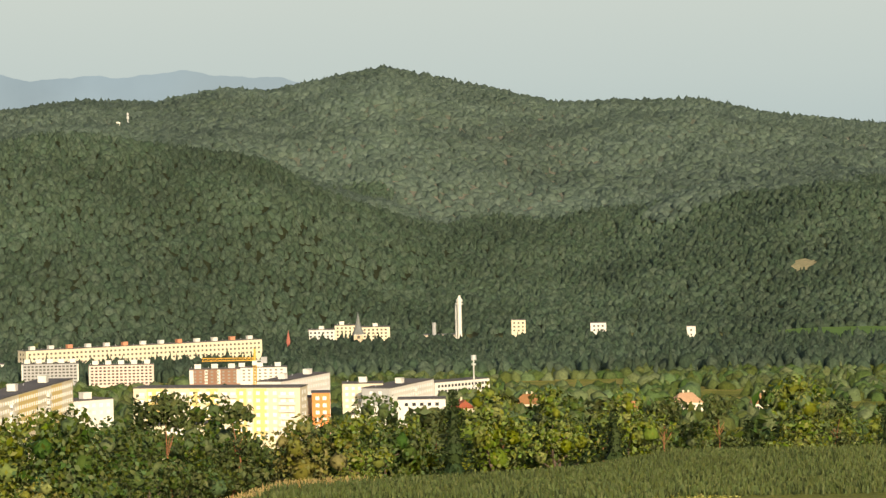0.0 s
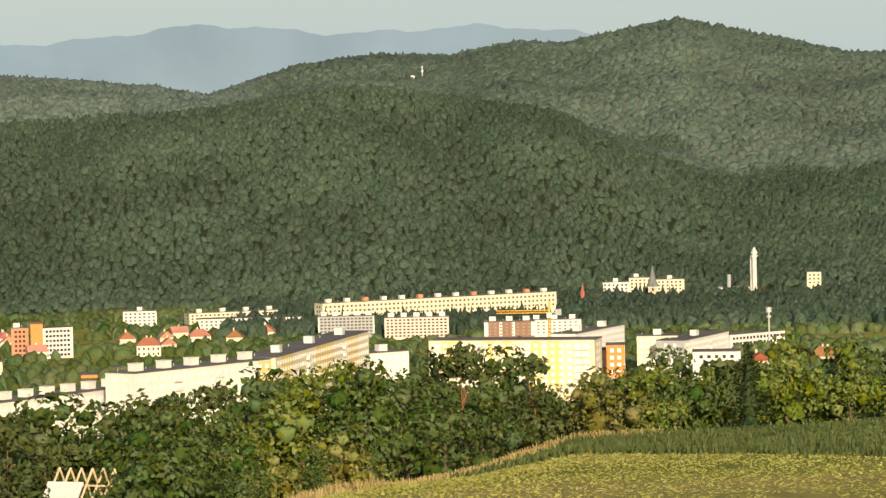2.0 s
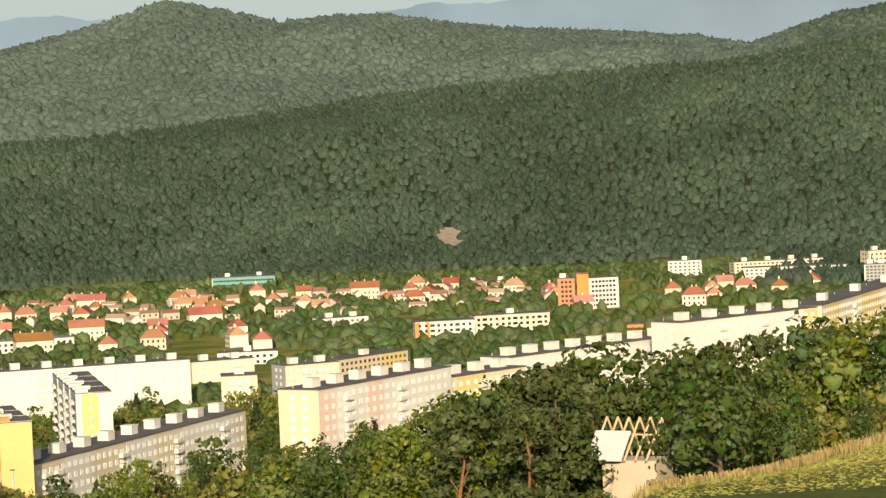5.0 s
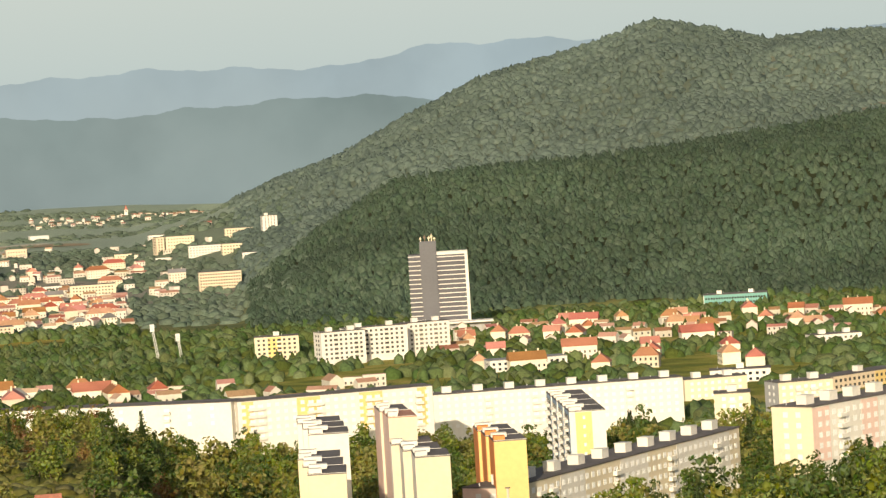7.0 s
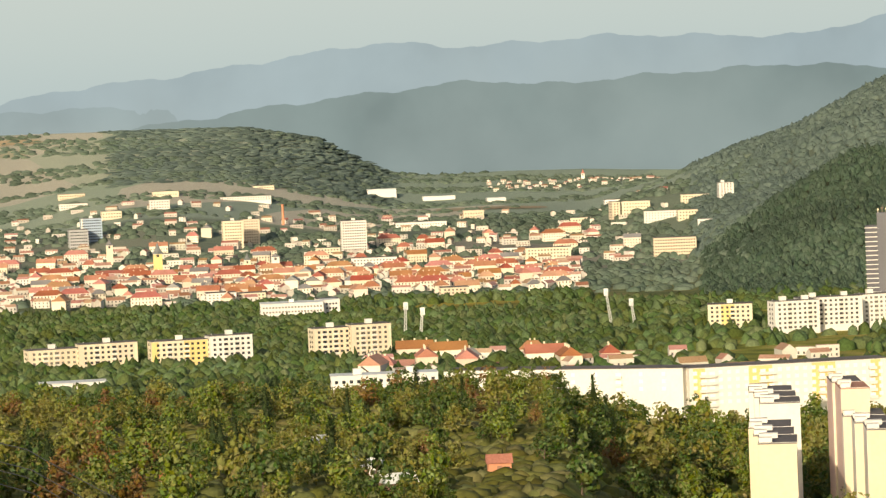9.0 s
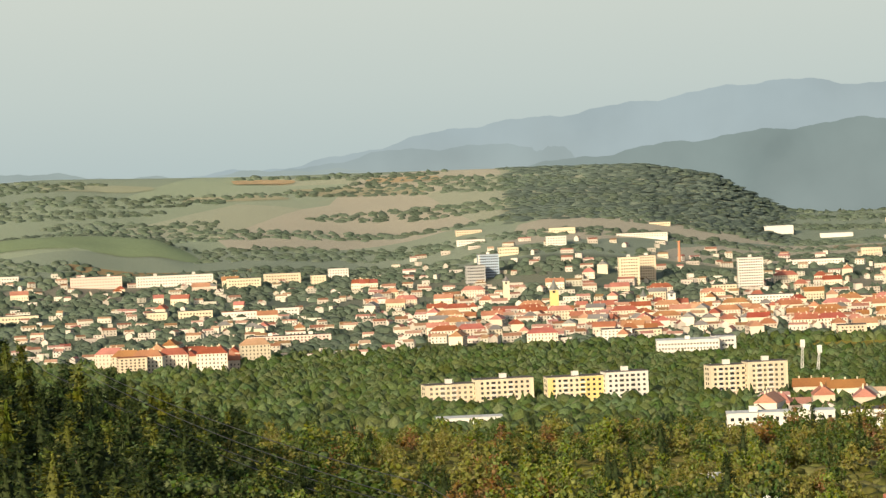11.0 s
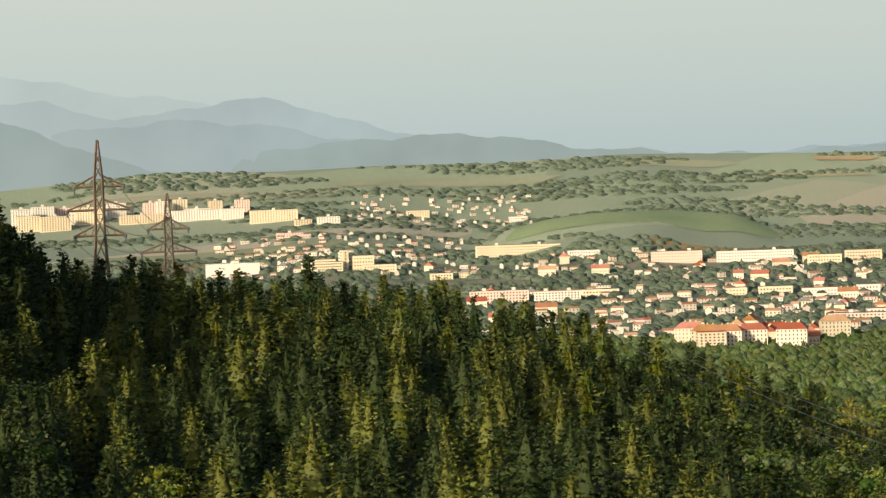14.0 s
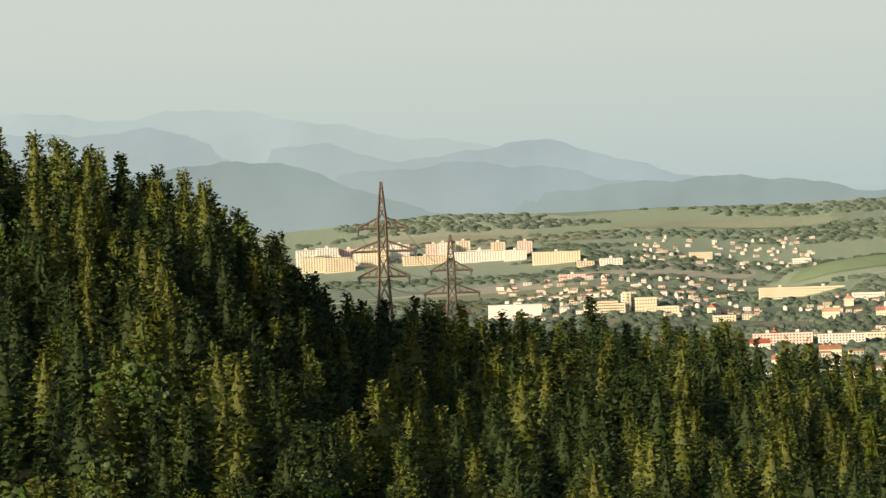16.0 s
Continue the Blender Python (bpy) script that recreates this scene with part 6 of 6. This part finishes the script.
class Kind:
    """A few models of one kind of tree, of unit height ten metres."""
    def __init__(self, key, crowns, bark, r, limbs, spread):
        self.key, self.models = key, []
        for i, (V, F) in enumerate(crowns):
            rng = random.Random(i + 40)
            me = quad_mesh("crown", V, F)
            me.materials.append(LEAF[key])
            tm = trunk_mesh(8.2 if key in ("spruce", "larch", "pine") else 6.0, r, limbs, rng, spread)
            tm.materials.append(bark)
            self.models.append((me, tm))
        self.n = 0

    def plant(self, x, y, h, rng, group, width=1.0):
        name, label, cat = TREE_TEXT[self.key]
        me, tm = self.models[self.n % len(self.models)]
        self.n += 1
        ob = new(name)
        s = h / 10.0
        ob.matrix_basis = pose(x, y, ground_at(x, y) - 0.2, 0, 0, rng.uniform(0, 360)) @ Matrix.Diagonal((s * width, s * width, s, 1))
        tagged(ob, label, cat, group)
        share("trunk", tm, None, ob)
        share("crown", me, None, ob)


NR = lambda s: np.random.RandomState(s)
# fine models for the trees close by, plainer ones for those further off
GREEN_N = Kind("green", [broadleaf_crown(10, w, NR(i), 1250, 0.1, 0.025) for i, w in enumerate((8, 7, 9, 6.5))], BARK, 0.24, 6, 3.0)
BRIGHT_N = Kind("bright", [broadleaf_crown(10, w, NR(i + 10), 1200, 0.1, 0.025) for i, w in enumerate((8, 7, 6))], BARK, 0.22, 6, 3.0)
OLIVE_N = Kind("olive", [broadleaf_crown(10, w, NR(i + 20), 1000, 0.02, 0.025) for i, w in enumerate((9, 11))], BARK, 0.2, 6, 3.5)
PINE_N = Kind("pine", [pine_crown(10, w, NR(i + 70), 1500, 0.023) for i, w in enumerate((5.5, 6.5, 5.0))], PINE_BARK, 0.15, 5, 1.5)
GREEN = Kind("green", [broadleaf_crown(10, w, NR(i), 380, 0.12, 0.052, 8) for i, w in enumerate((8, 7, 9, 6))], BARK, 0.24, 6, 3.0)
BRIGHT = Kind("bright", [broadleaf_crown(10, w, NR(i + 10), 380, 0.12, 0.052, 8) for i, w in enumerate((8, 7, 6))], BARK, 0.22, 6, 3.0)
OLIVE = Kind("olive", [broadleaf_crown(10, w, NR(i + 20), 340, 0.02, 0.052, 8) for i, w in enumerate((11, 13, 9))], BARK, 0.2, 6, 3.5)
RUST = Kind("rust", [broadleaf_crown(10, w, NR(i + 30), 280, 0.05, 0.05, 8) for i, w in enumerate((8, 9))], BARK, 0.2, 5, 3.0)
SPRUCE = Kind("spruce", [conifer_crown(10, w, NR(i + 50)) for i, w in enumerate((4.6, 4.0, 5.2, 4.8))], BARK, 0.16, 0, 1)
LARCH = Kind("larch", [conifer_crown(10, w, NR(i + 60), 0.25, 820, 0.03, 0.85, 0.18) for i, w in enumerate((4.6, 4.1, 5.0))], BARK, 0.13, 0, 1)
SPRUCE_FAR = Kind("spruce", [conifer_crown(10, w, NR(i + 80), 0.3, 360, leaf=0.034) for i, w in enumerate((4.2, 4.8, 4.5))], BARK, 0.16, 0, 1)
LARCH_FAR = Kind("larch", [conifer_crown(10, w, NR(i + 90), 0.25, 360, 0.03, 0.85, 0.18, 0.034) for i, w in enumerate((4.0, 3.6))], BARK, 0.13, 0, 1)
PINE = Kind("pine", [pine_crown(10, w, NR(i + 70)) for i, w in enumerate((5.5, 6.5, 5.0))], PINE_BARK, 0.15, 5, 1.5)


def plant_joined(name, n, az_r, dist, kinds, heights, seed, label, width=(0.85, 1.2), gap=3.5):
    """A joined rest of trees too many to stand one by one."""
    rng = random.Random(seed)
    V, F, M, base, spots, tries, mats = [], [], [], 0, [], 0, []
    while len(spots) < n and tries < n * 30:
        tries += 1
        az, r = rng.uniform(*az_r), math.sqrt(rng.uniform(dist[0] ** 2, dist[1] ** 2))
        x, y = (float(v) for v in polar(az, r))
        if near_block(x, y, 4.0) or any((x - a) ** 2 + (y - b) ** 2 < gap * gap for a, b in spots):
            continue
        spots.append((x, y))
        kind = rng.choice(kinds)
        me = rng.choice(kind.models)[0]
        co = np.empty(len(me.vertices) * 3, np.float32)
        me.vertices.foreach_get("co", co)
        ix = np.empty(len(me.loops), np.int32)
        me.loops.foreach_get("vertex_index", ix)
        s, k, g = rng.uniform(*heights) / 10, rng.uniform(*width), rng.uniform(0, 6.28)
        co = co.reshape(-1, 3)
        c, q = math.cos(g) * s * k, math.sin(g) * s * k
        V.append(np.stack([x + co[:, 0] * c - co[:, 1] * q, y + co[:, 0] * q + co[:, 1] * c, ground_at(x, y) - 0.2 + co[:, 2] * s], -1))
        F.append(ix.reshape(-1, 4) + base)
        if kind.key not in mats:
            mats.append(kind.key)
        M.append(np.full(len(ix) // 4, mats.index(kind.key), np.int32))
        base += len(co)
    ob = mesh_object(name, np.concatenate(V), np.concatenate(F), LEAF[mats[0]])
    for k in mats[1:]:
        ob.data.materials.append(LEAF[k])
    ob.data.polygons.foreach_set("material_index", np.concatenate(M))
    tagged(ob, label, "trees", kind="stuff")


def near_block(x, y, pad):
    for bx, by, c, s, ln, dp in FOOT:
        u, v = (x - bx) * c + (y - by) * s, -(x - bx) * s + (y - by) * c
        if -pad < u < ln + pad and -pad < v < dp + pad:
            return True
    return False


FOOT = []
for _o in scene.objects:
    if _o.name.startswith("apartment_block") and _o.parent is None:
        _w = [c for c in _o.children if c.name.startswith("wall")][0].data
        _mx = [max(v.co[i] for c in _o.children if c.name.startswith("wall") for v in c.data.vertices) for i in (0, 1)]
        _m = _o.matrix_basis
        FOOT.append((_m.translation.x, _m.translation.y, _m[0][0], _m[1][0], _mx[0], _mx[1]))


def grove(n, az_r, dist, kinds, heights, seed, group, gap=4.0, width=(0.85, 1.15), keep=None):
    rng = random.Random(seed)
    spots, tries = [], 0
    while len(spots) < n and tries < n * 40:
        tries += 1
        az = rng.uniform(*az_r)
        d0, d1 = dist(az) if callable(dist) else dist
        r = math.sqrt(rng.uniform(d0 * d0, d1 * d1))
        x, y = (float(v) for v in polar(az, r))
        if near_block(x, y, 4.0) or (keep and not keep(az, r)) or any((x - a) ** 2 + (y - b) ** 2 < gap * gap for a, b in spots):
            continue
        spots.append((x, y))
        h = rng.uniform(*heights)
        rng.choice(kinds).plant(x, y, h, rng, group, rng.uniform(*width))


def crest(az):
    return float(np.interp(az, [-14, -4, 3, 7.2, 11, 17], [310, 300, 250, 190, 140, 150]))


ROW = "trees behind the meadow"
grove(38, (-9, 1), lambda a: (crest(a) + 24, crest(a) + 70), [GREEN_N, PINE_N, BRIGHT_N, GREEN_N, SPRUCE], (8, 11.5), 101, ROW, 5)
grove(40, (-9, 2), lambda a: (crest(a) + 70, crest(a) + 150), [SPRUCE, PINE, GREEN, PINE], (13, 18), 102, ROW, 6)
not_by_hut = lambda a, r: not (10.3 < a < 12.9 and r < 262)
grove(34, (0.5, 8), lambda a: (crest(a) + 28, crest(a) + 70), [GREEN_N, BRIGHT_N, PINE_N, GREEN_N, OLIVE_N], (8.5, 12), 103, ROW, 4.5)
grove(26, (1, 9), lambda a: (crest(a) + 70, crest(a) + 130), [GREEN_N, PINE_N, SPRUCE, GREEN_N], (13, 17), 115, ROW, 5)
grove(60, (8, 14.8), lambda a: (crest(a) + 80, crest(a) + 150), [PINE_N, GREEN_N, PINE_N, BRIGHT_N, PINE_N], (10, 14), 104, ROW, 4.0, (0.9, 1.2), not_by_hut)
grove(18, (9.8, 13.6), (268, 335), [PINE_N, GREEN_N, PINE_N], (13, 17), 117, ROW, 4)
grove(12, (8.2, 10.6), lambda a: (crest(a) + 35, crest(a) + 75), [GREEN_N, BRIGHT_N, GREEN_N], (7, 9), 116, ROW, 3.5)
grove(9, (6.5, 9.5), lambda a: (crest(a) + 14, crest(a) + 40), [GREEN_N, BRIGHT_N, OLIVE_N], (3.5, 5.5), 105, ROW, 4)
grove(6, (10.5, 12.7), (226, 240), [OLIVE_N, GREEN_N], (2.4, 3.4), 118, ROW, 2.5)
grove(26, (12.6, 18.8), (235, 320), [BRIGHT_N, GREEN_N, BRIGHT_N], (8, 10.5), 106, ROW, 4.5, (0.9, 1.2), not_by_hut)
BETWEEN = "trees between the apartment blocks"
grove(115, (15, 28), (640, 1250), [GREEN, BRIGHT, GREEN, SPRUCE, OLIVE], (10, 16), 107, BETWEEN, 7)
grove(40, (3, 15), (560, 900), [GREEN, SPRUCE, PINE], (8, 13), 108, BETWEEN, 7)
SLOPE = "shrubs and trees on the dry slope"
grove(265, (27.6, 43), lambda a: (420 if a > 31.5 else 700, 1000), [GREEN, OLIVE, BRIGHT, BRIGHT, OLIVE, RUST, GREEN], (5.5, 9.5), 109, SLOPE, 6.5, (0.8, 1.1))
grove(75, (29, 43), (480, 1020), [GREEN, SPRUCE, BRIGHT], (8, 12), 110, SLOPE, 9)
WOOD_GROUP = "near conifer forest"
grove(225, (43, 56.6), (318, 530), [SPRUCE, LARCH, SPRUCE, SPRUCE, LARCH], (9.5, 16), 111, WOOD_GROUP, 6.6, (1.05, 1.35))
grove(70, (39.6, 46), (330, 540), [SPRUCE, LARCH, GREEN_N, SPRUCE, SPRUCE], (9, 13), 112, WOOD_GROUP, 5.5, (1.1, 1.4))
grove(125, (55.8, 62.0), (300, 520), [SPRUCE, LARCH, SPRUCE, LARCH, SPRUCE, GREEN_N], (11, 16), 113, WOOD_GROUP, 5.4, (1.05, 1.3))
grove(26, (53, 58.5), (290, 380), [GREEN_N, BRIGHT_N, GREEN_N], (7, 10), 114, WOOD_GROUP, 6.0)
plant_joined("forest_rest", 270, (42, 56.5), (480, 665), [SPRUCE_FAR, LARCH_FAR, SPRUCE_FAR], (9, 15), 121, "conifers crowding the ridge behind the near forest", (1.05, 1.35), 5.2)
plant_joined("forest_rest", 110, (55.6, 62.5), (400, 570), [SPRUCE_FAR, SPRUCE_FAR, LARCH_FAR], (10, 15), 122, "dark conifers crowding the hillside", (1.05, 1.3), 5.0)
plant_joined("shrub_rest", 210, (31.0, 43.5), (450, 1030), [OLIVE, GREEN, OLIVE, BRIGHT], (4.0, 7.5), 123, "shrubs crowding the dry slope", (0.85, 1.1), 5)
plant_joined("tree_rest", 120, (19, 27.5), (820, 1190), [GREEN, OLIVE, GREEN, BRIGHT], (11, 15), 126, "leafy trees before the long white slabs", (0.75, 1.0), 6)
plant_joined("tree_rest", 190, (14, 29), (640, 1190), [GREEN, OLIVE, GREEN, SPRUCE_FAR, BRIGHT], (10, 16), 124, "tall trees crowding the yards between the blocks", (0.8, 1.1), 6)


# wooded hills: crowns packed side by side
def canopy(name, az, r, size, tall, material, label, seed, pointed=0.3, sink=0.35):
    rng = np.random.RandomState(seed)
    n = len(az)
    x, y = polar(az, r)
    z = land(az, r)
    s = size * rng.uniform(0.7, 1.35, n)
    h = tall * rng.uniform(0.75, 1.3, n)
    sharp = rng.rand(n) < pointed
    ring = np.arange(6) * 6.2832 / 6
    V = np.zeros((n, 13, 3), np.float32)
    turn = rng.uniform(0, 6.28, n)
    for lev, (rad, hk) in enumerate(((1.0, 0.0), (0.82, 0.62))):
        rr = np.where(sharp, (1.0, 0.5)[lev], rad) * s
        hh = np.where(sharp, (0.0, 0.55)[lev], hk) * h - h * sink
        a = turn[:, None] + ring + lev * 0.5
        j = rng.uniform(0.75, 1.25, (n, 6))
        V[:, lev * 6:lev * 6 + 6, 0] = x[:, None] + np.cos(a) * rr[:, None] * j
        V[:, lev * 6:lev * 6 + 6, 1] = y[:, None] + np.sin(a) * rr[:, None] * j
        V[:, lev * 6:lev * 6 + 6, 2] = (z + hh)[:, None] + rng.uniform(-0.12, 0.12, (n, 6)) * h[:, None]
    V[:, 12] = np.stack([x + rng.uniform(-0.3, 0.3, n) * s, y + rng.uniform(-0.3, 0.3, n) * s, z + h * np.where(sharp, 1.15, 0.95) - h * sink], -1)
    f = []
    for i in range(6):
        j = (i + 1) % 6
        f += [(i, j, 6 + i), (j, 6 + j, 6 + i), (6 + i, 6 + j, 12)]
    F = (np.arange(n) * 13)[:, None, None] + np.array(f)[None]
    ob = mesh_object(name, V, F.reshape(-1, 3), material, True)
    tagged(ob, label, "forest", kind="stuff")
    return ob


def scatter(az0, az1, r0, r1, gap, seed, keep):
    """Jittered places over a sector, about gap metres apart."""
    rng = np.random.RandomState(seed)
    A, R = [], []
    for r in np.arange(r0, r1, gap):
        st = math.degrees(gap / r)
        a = np.arange(az0, az1, st)
        A.append(a + rng.uniform(-0.6, 0.6, len(a)) * st)
        R.append(r + rng.uniform(-0.6, 0.6, len(a)) * gap)
    a, r = np.concatenate(A), np.concatenate(R)
    k = keep(a, r)
    return a[k], r[k]


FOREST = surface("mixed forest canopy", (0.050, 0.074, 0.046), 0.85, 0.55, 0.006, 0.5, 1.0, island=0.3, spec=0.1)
# Haze over the farther hills is mixed into these paler, bluer canopies.
FOREST_HALF_HAZED = surface("lightly hazed upland forest canopy", (0.070, 0.097, 0.072), 0.85, 0.45, 0.005, 0.4, 0.7, island=0.25, spec=0.1)
FOREST_HAZED = surface("hazed far forest canopy", (0.085, 0.113, 0.092), 0.85, 0.4, 0.005, 0.34, 0.6, island=0.2, spec=0.1)


def facing(a, r, ahead=25.0):
    """Ground that rises towards the lookout's far side, so that it is seen."""
    def el(rr):
        return (land(a, rr) - EYE) / rr
    e = el(r)
    return (e > el(r - ahead) - 0.0006) & (e > el(r - 3 * ahead) - 0.0012)


def on_hill(a, r, names):
    k = np.zeros(len(a), bool)
    for nme in names:
        top, s = hill_rise(nme, a, r)
        k |= (s > 0.02) & (top > 20)
    return k


def bare(a, r):
    """The quarry and the old pit, left free of trees."""
    wob = 1 + 0.35 * wave(a, r, 45, 77)
    return (((a - 14.66) / (0.2 * wob)) ** 2 + ((r - 2690) / 26) ** 2 < 1) | (((a + 6.3) / (0.2 * wob)) ** 2 + ((r - 2845) / 22) ** 2 < 1) | ((a < -4.2) & (np.abs(r - 2555) < 52))


ALL_HILLS = ["town", "mast", "east", "twin"]


def near_wood(a, r):
    """The nearer forest, greener without painted haze, passing raggedly into the hazed far one."""
    return ((r < 3230 + 190 * wave(a, r, 260, 88)) & ~(on_hill(a, r, ["twin"]) & (r > 3160))) | (on_hill(a, r, ["town"]) & (r < 3165))


a, r = scatter(-9.8, 28, 2520, 3480, 7.0, 201, lambda a, r: on_hill(a, r, ALL_HILLS) & near_wood(a, r) & facing(a, r) & ~bare(a, r))
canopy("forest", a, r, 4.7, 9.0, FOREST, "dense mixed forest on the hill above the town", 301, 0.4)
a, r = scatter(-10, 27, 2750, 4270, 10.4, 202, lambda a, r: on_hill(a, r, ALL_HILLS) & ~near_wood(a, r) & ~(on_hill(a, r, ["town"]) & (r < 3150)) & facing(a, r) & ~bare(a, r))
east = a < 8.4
canopy("forest", a[east], r[east], 7.4, 8.5, FOREST_HALF_HAZED, "forest on the mountain with the mast", 302, 0.4)
canopy("forest", a[~east], r[~east], 7.4, 8.5, FOREST_HAZED, "forest on the far wooded mountains", 311, 0.35)
field(14.66, 2690, 0.22, 28, (0.30, 0.25, 0.185), "bare reddish quarry rock in the forest", 16, 1.2, 0.4, "rock")
field(-6.3, 2845, 0.22, 24, (0.33, 0.29, 0.16), "dry grassy pit among the trees", 17, 1.2, 0.3, "rock")
# trees among the houses and along the river


def patches(a, r, size, seed, level):
    return wave(a, r, size, seed) > level


def free_of_blocks(a, r):
    x, y = polar(a, r)
    k = np.ones(len(a), bool)
    front = np.where(r < 2050, -24, -7)
    for bx, by, c, s, ln, dp in FOOT:
        u, v = (x - bx) * c + (y - by) * s, -(x - bx) * s + (y - by) * c
        k &= ~((u > -6) & (u < ln + 6) & (v > front) & (v < dp + 5))
    for hx, hy in HOUSE_SPOTS:
        k &= (x - hx) ** 2 + (y - hy) ** 2 > 100
    return k


# Distant crowns carry haze as a greyer, bluer base colour.
VALLEY_HAZED = surface("hazed far valley trees", (0.088, 0.116, 0.08), 0.85, 0.5, 0.006, 0.4, 0.8, island=0.3, spec=0.1)
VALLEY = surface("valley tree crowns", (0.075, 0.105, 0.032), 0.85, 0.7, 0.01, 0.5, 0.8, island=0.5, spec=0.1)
def bands(a, r, size, seed):
    """Noise drawn out along the contour lines."""
    return wave(40 + (a - 40) * 0.3, r, size, seed)


a, r = scatter(-9, 30, 1180, 2560, 12.5, 203, lambda a, r: free_of_blocks(a, r) & ~bare(a, r) & (patches(a, r, 200, 41, -0.25) | (r > 2400)))
canopy("valley_trees", a, r, 4.6, 7.0, VALLEY, "garden and street trees between the houses", 303, 0.2, 0.1)
a, r = scatter(-9.5, 9, 2060, 2560, 8.5, 210, lambda a, r: free_of_blocks(a, r) & ~bare(a, r) & ((a < 3.2) | patches(a, r, 160, 47, -0.5)))
canopy("valley_trees", a, r, 4.6, 12.5, FOREST, "dark woods on the rise before the hill", 310, 0.25, 0.05)
a, r = scatter(29, 58, 1180, 2720, 10.5, 204, lambda a, r: free_of_blocks(a, r) & ~((np.abs(r - 2540) < 75) & (a < 32.6) & (a > 28.6)) & patches(a, r, 260, 42, -0.8))
canopy("valley_trees", a, r, 4.3, 7.5, VALLEY, "trees of the park and river bank", 304, 0.15, 0.1)
a, r = scatter(26, 60, 2720, 4000, 17.5, 205, lambda a, r: free_of_blocks(a, r) & (bands(a, r, 130, 43) > np.where((a > 29) & (a < 39), -0.3, -0.6)))
canopy("valley_trees", a, r, 6.5, 6.5, VALLEY_HAZED, "trees between the far town houses", 305, 0.15, 0.2)
a, r = scatter(26, 62, 3980, 4880, 15, 206, lambda a, r: free_of_blocks(a, r) & (bands(a, r, 150, 44) > 0.02) & ~((np.abs(a - 45.1) < 2.4) & (np.abs(r - 4150) < 62)))
canopy("far_woods", a, r, 7.5, 5.0, VALLEY_HAZED, "woods and hedges on the far rolling plain", 306, 0.1, 0.3)
a, r = scatter(32.3, 37.2, 4350, 4900, 13, 207, lambda a, r: r > 0)
canopy("far_woods", a, r, 10.5, 3.0, FOREST_HAZED, "wooded hill at the edge of the plain", 307, 0.1, 0.3)


UNDER = surface("dry slope undergrowth", (0.10, 0.10, 0.026), 0.9, 0.9, 0.03, 0.4, island=0.4, spec=0.1)
a, r = scatter(27.8, 43, 430, 1010, 5.2, 208, lambda a, r: (wave(a, r, 60, 46) > -0.55) & ((a > 29.5) | (r > 600)) & free_of_blocks(a, r))
canopy("undergrowth", a, r, 2.2, 1.7, UNDER, "low dry bushes covering the slope", 308, 0.05, 0.15)


# ---- meadow edge: tall dry grass, a strip of green crop ----
def tufts(name, spots, height, width, material, label, seed, blades=5):
    rng = np.random.RandomState(seed)
    a, r = spots
    n = len(a)
    x, y = polar(a, r)
    z = land(a, r) - 0.05
    V = np.zeros((n, blades, 4, 3), np.float32)
    for b in range(blades):
        g = rng.uniform(0, 6.28, n)
        h = height * rng.uniform(0.5, 1.25, n) * np.clip(r / 250, 0.5, 1.1)
        ox, oy = rng.uniform(-0.45, 0.45, n), rng.uniform(-0.45, 0.45, n)
        lean = rng.uniform(-0.3, 0.3, (n, 2)) * h[:, None]
        c, s = np.cos(g) * width, np.sin(g) * width
        V[:, b, 0] = np.stack([x + ox - c, y + oy - s, z], -1)
        V[:, b, 1] = np.stack([x + ox + c, y + oy + s, z], -1)
        V[:, b, 2] = np.stack([x + ox + c * 0.5 + lean[:, 0], y + oy + s * 0.5 + lean[:, 1], z + h], -1)
        V[:, b, 3] = np.stack([x + ox - c * 0.5 + lean[:, 0], y + oy - s * 0.5 + lean[:, 1], z + h], -1)
    F = np.arange(n * blades * 4).reshape(-1, 4)
    tagged(mesh_object(name, V, F, material, False), label, "grass", kind="stuff")


DRY = surface("tall dry grass", (0.30, 0.225, 0.085), 0.9, 1.5, 0.15, 0.25, island=0.3)
CROP = surface("green crop leaves", (0.062, 0.082, 0.02), 0.85, 1.2, 0.1, 0.25, island=0.35)
MOWN = surface("mown meadow grass", (0.22, 0.215, 0.045), 0.9, 1.2, 0.06, 0.25, island=0.35)


def crest_np(a):
    return np.interp(a, [-14, -4, 3, 7.2, 11, 17], [310, 300, 250, 190, 140, 150])


a, r = scatter(1.2, 11.5, 120, 270, 0.6, 401, lambda a, r: (r > crest_np(a) - 9 + 3 * wave(a, r, 14, 78)) & (r < crest_np(a) + 16) & (wave(a, r, 9, 79) > -0.5))
tufts("dry_grass", (a, r), 0.75, 0.05, DRY, "tall straw-coloured grass along the meadow edge", 402)
a, r = scatter(-9, 5.5, 170, 330, 0.8, 403, lambda a, r: (r > crest_np(a) - 75 + 13 * np.maximum(a, -3)) & (r < crest_np(a) + 14))
tufts("crop_strip", (a, r), 0.6, 0.09, CROP, "strip of green crop behind the mown meadow", 404, 4)
a, r = scatter(-5, 11, 104, 235, 0.55, 405, lambda a, r: (r < crest_np(a) - 6) & (wave(a * 3, r, 30, 80) > -0.9))
tufts("meadow_grass", (a, r), 0.13, 0.1, MOWN, "short mown meadow grass with swathes", 406, 3)
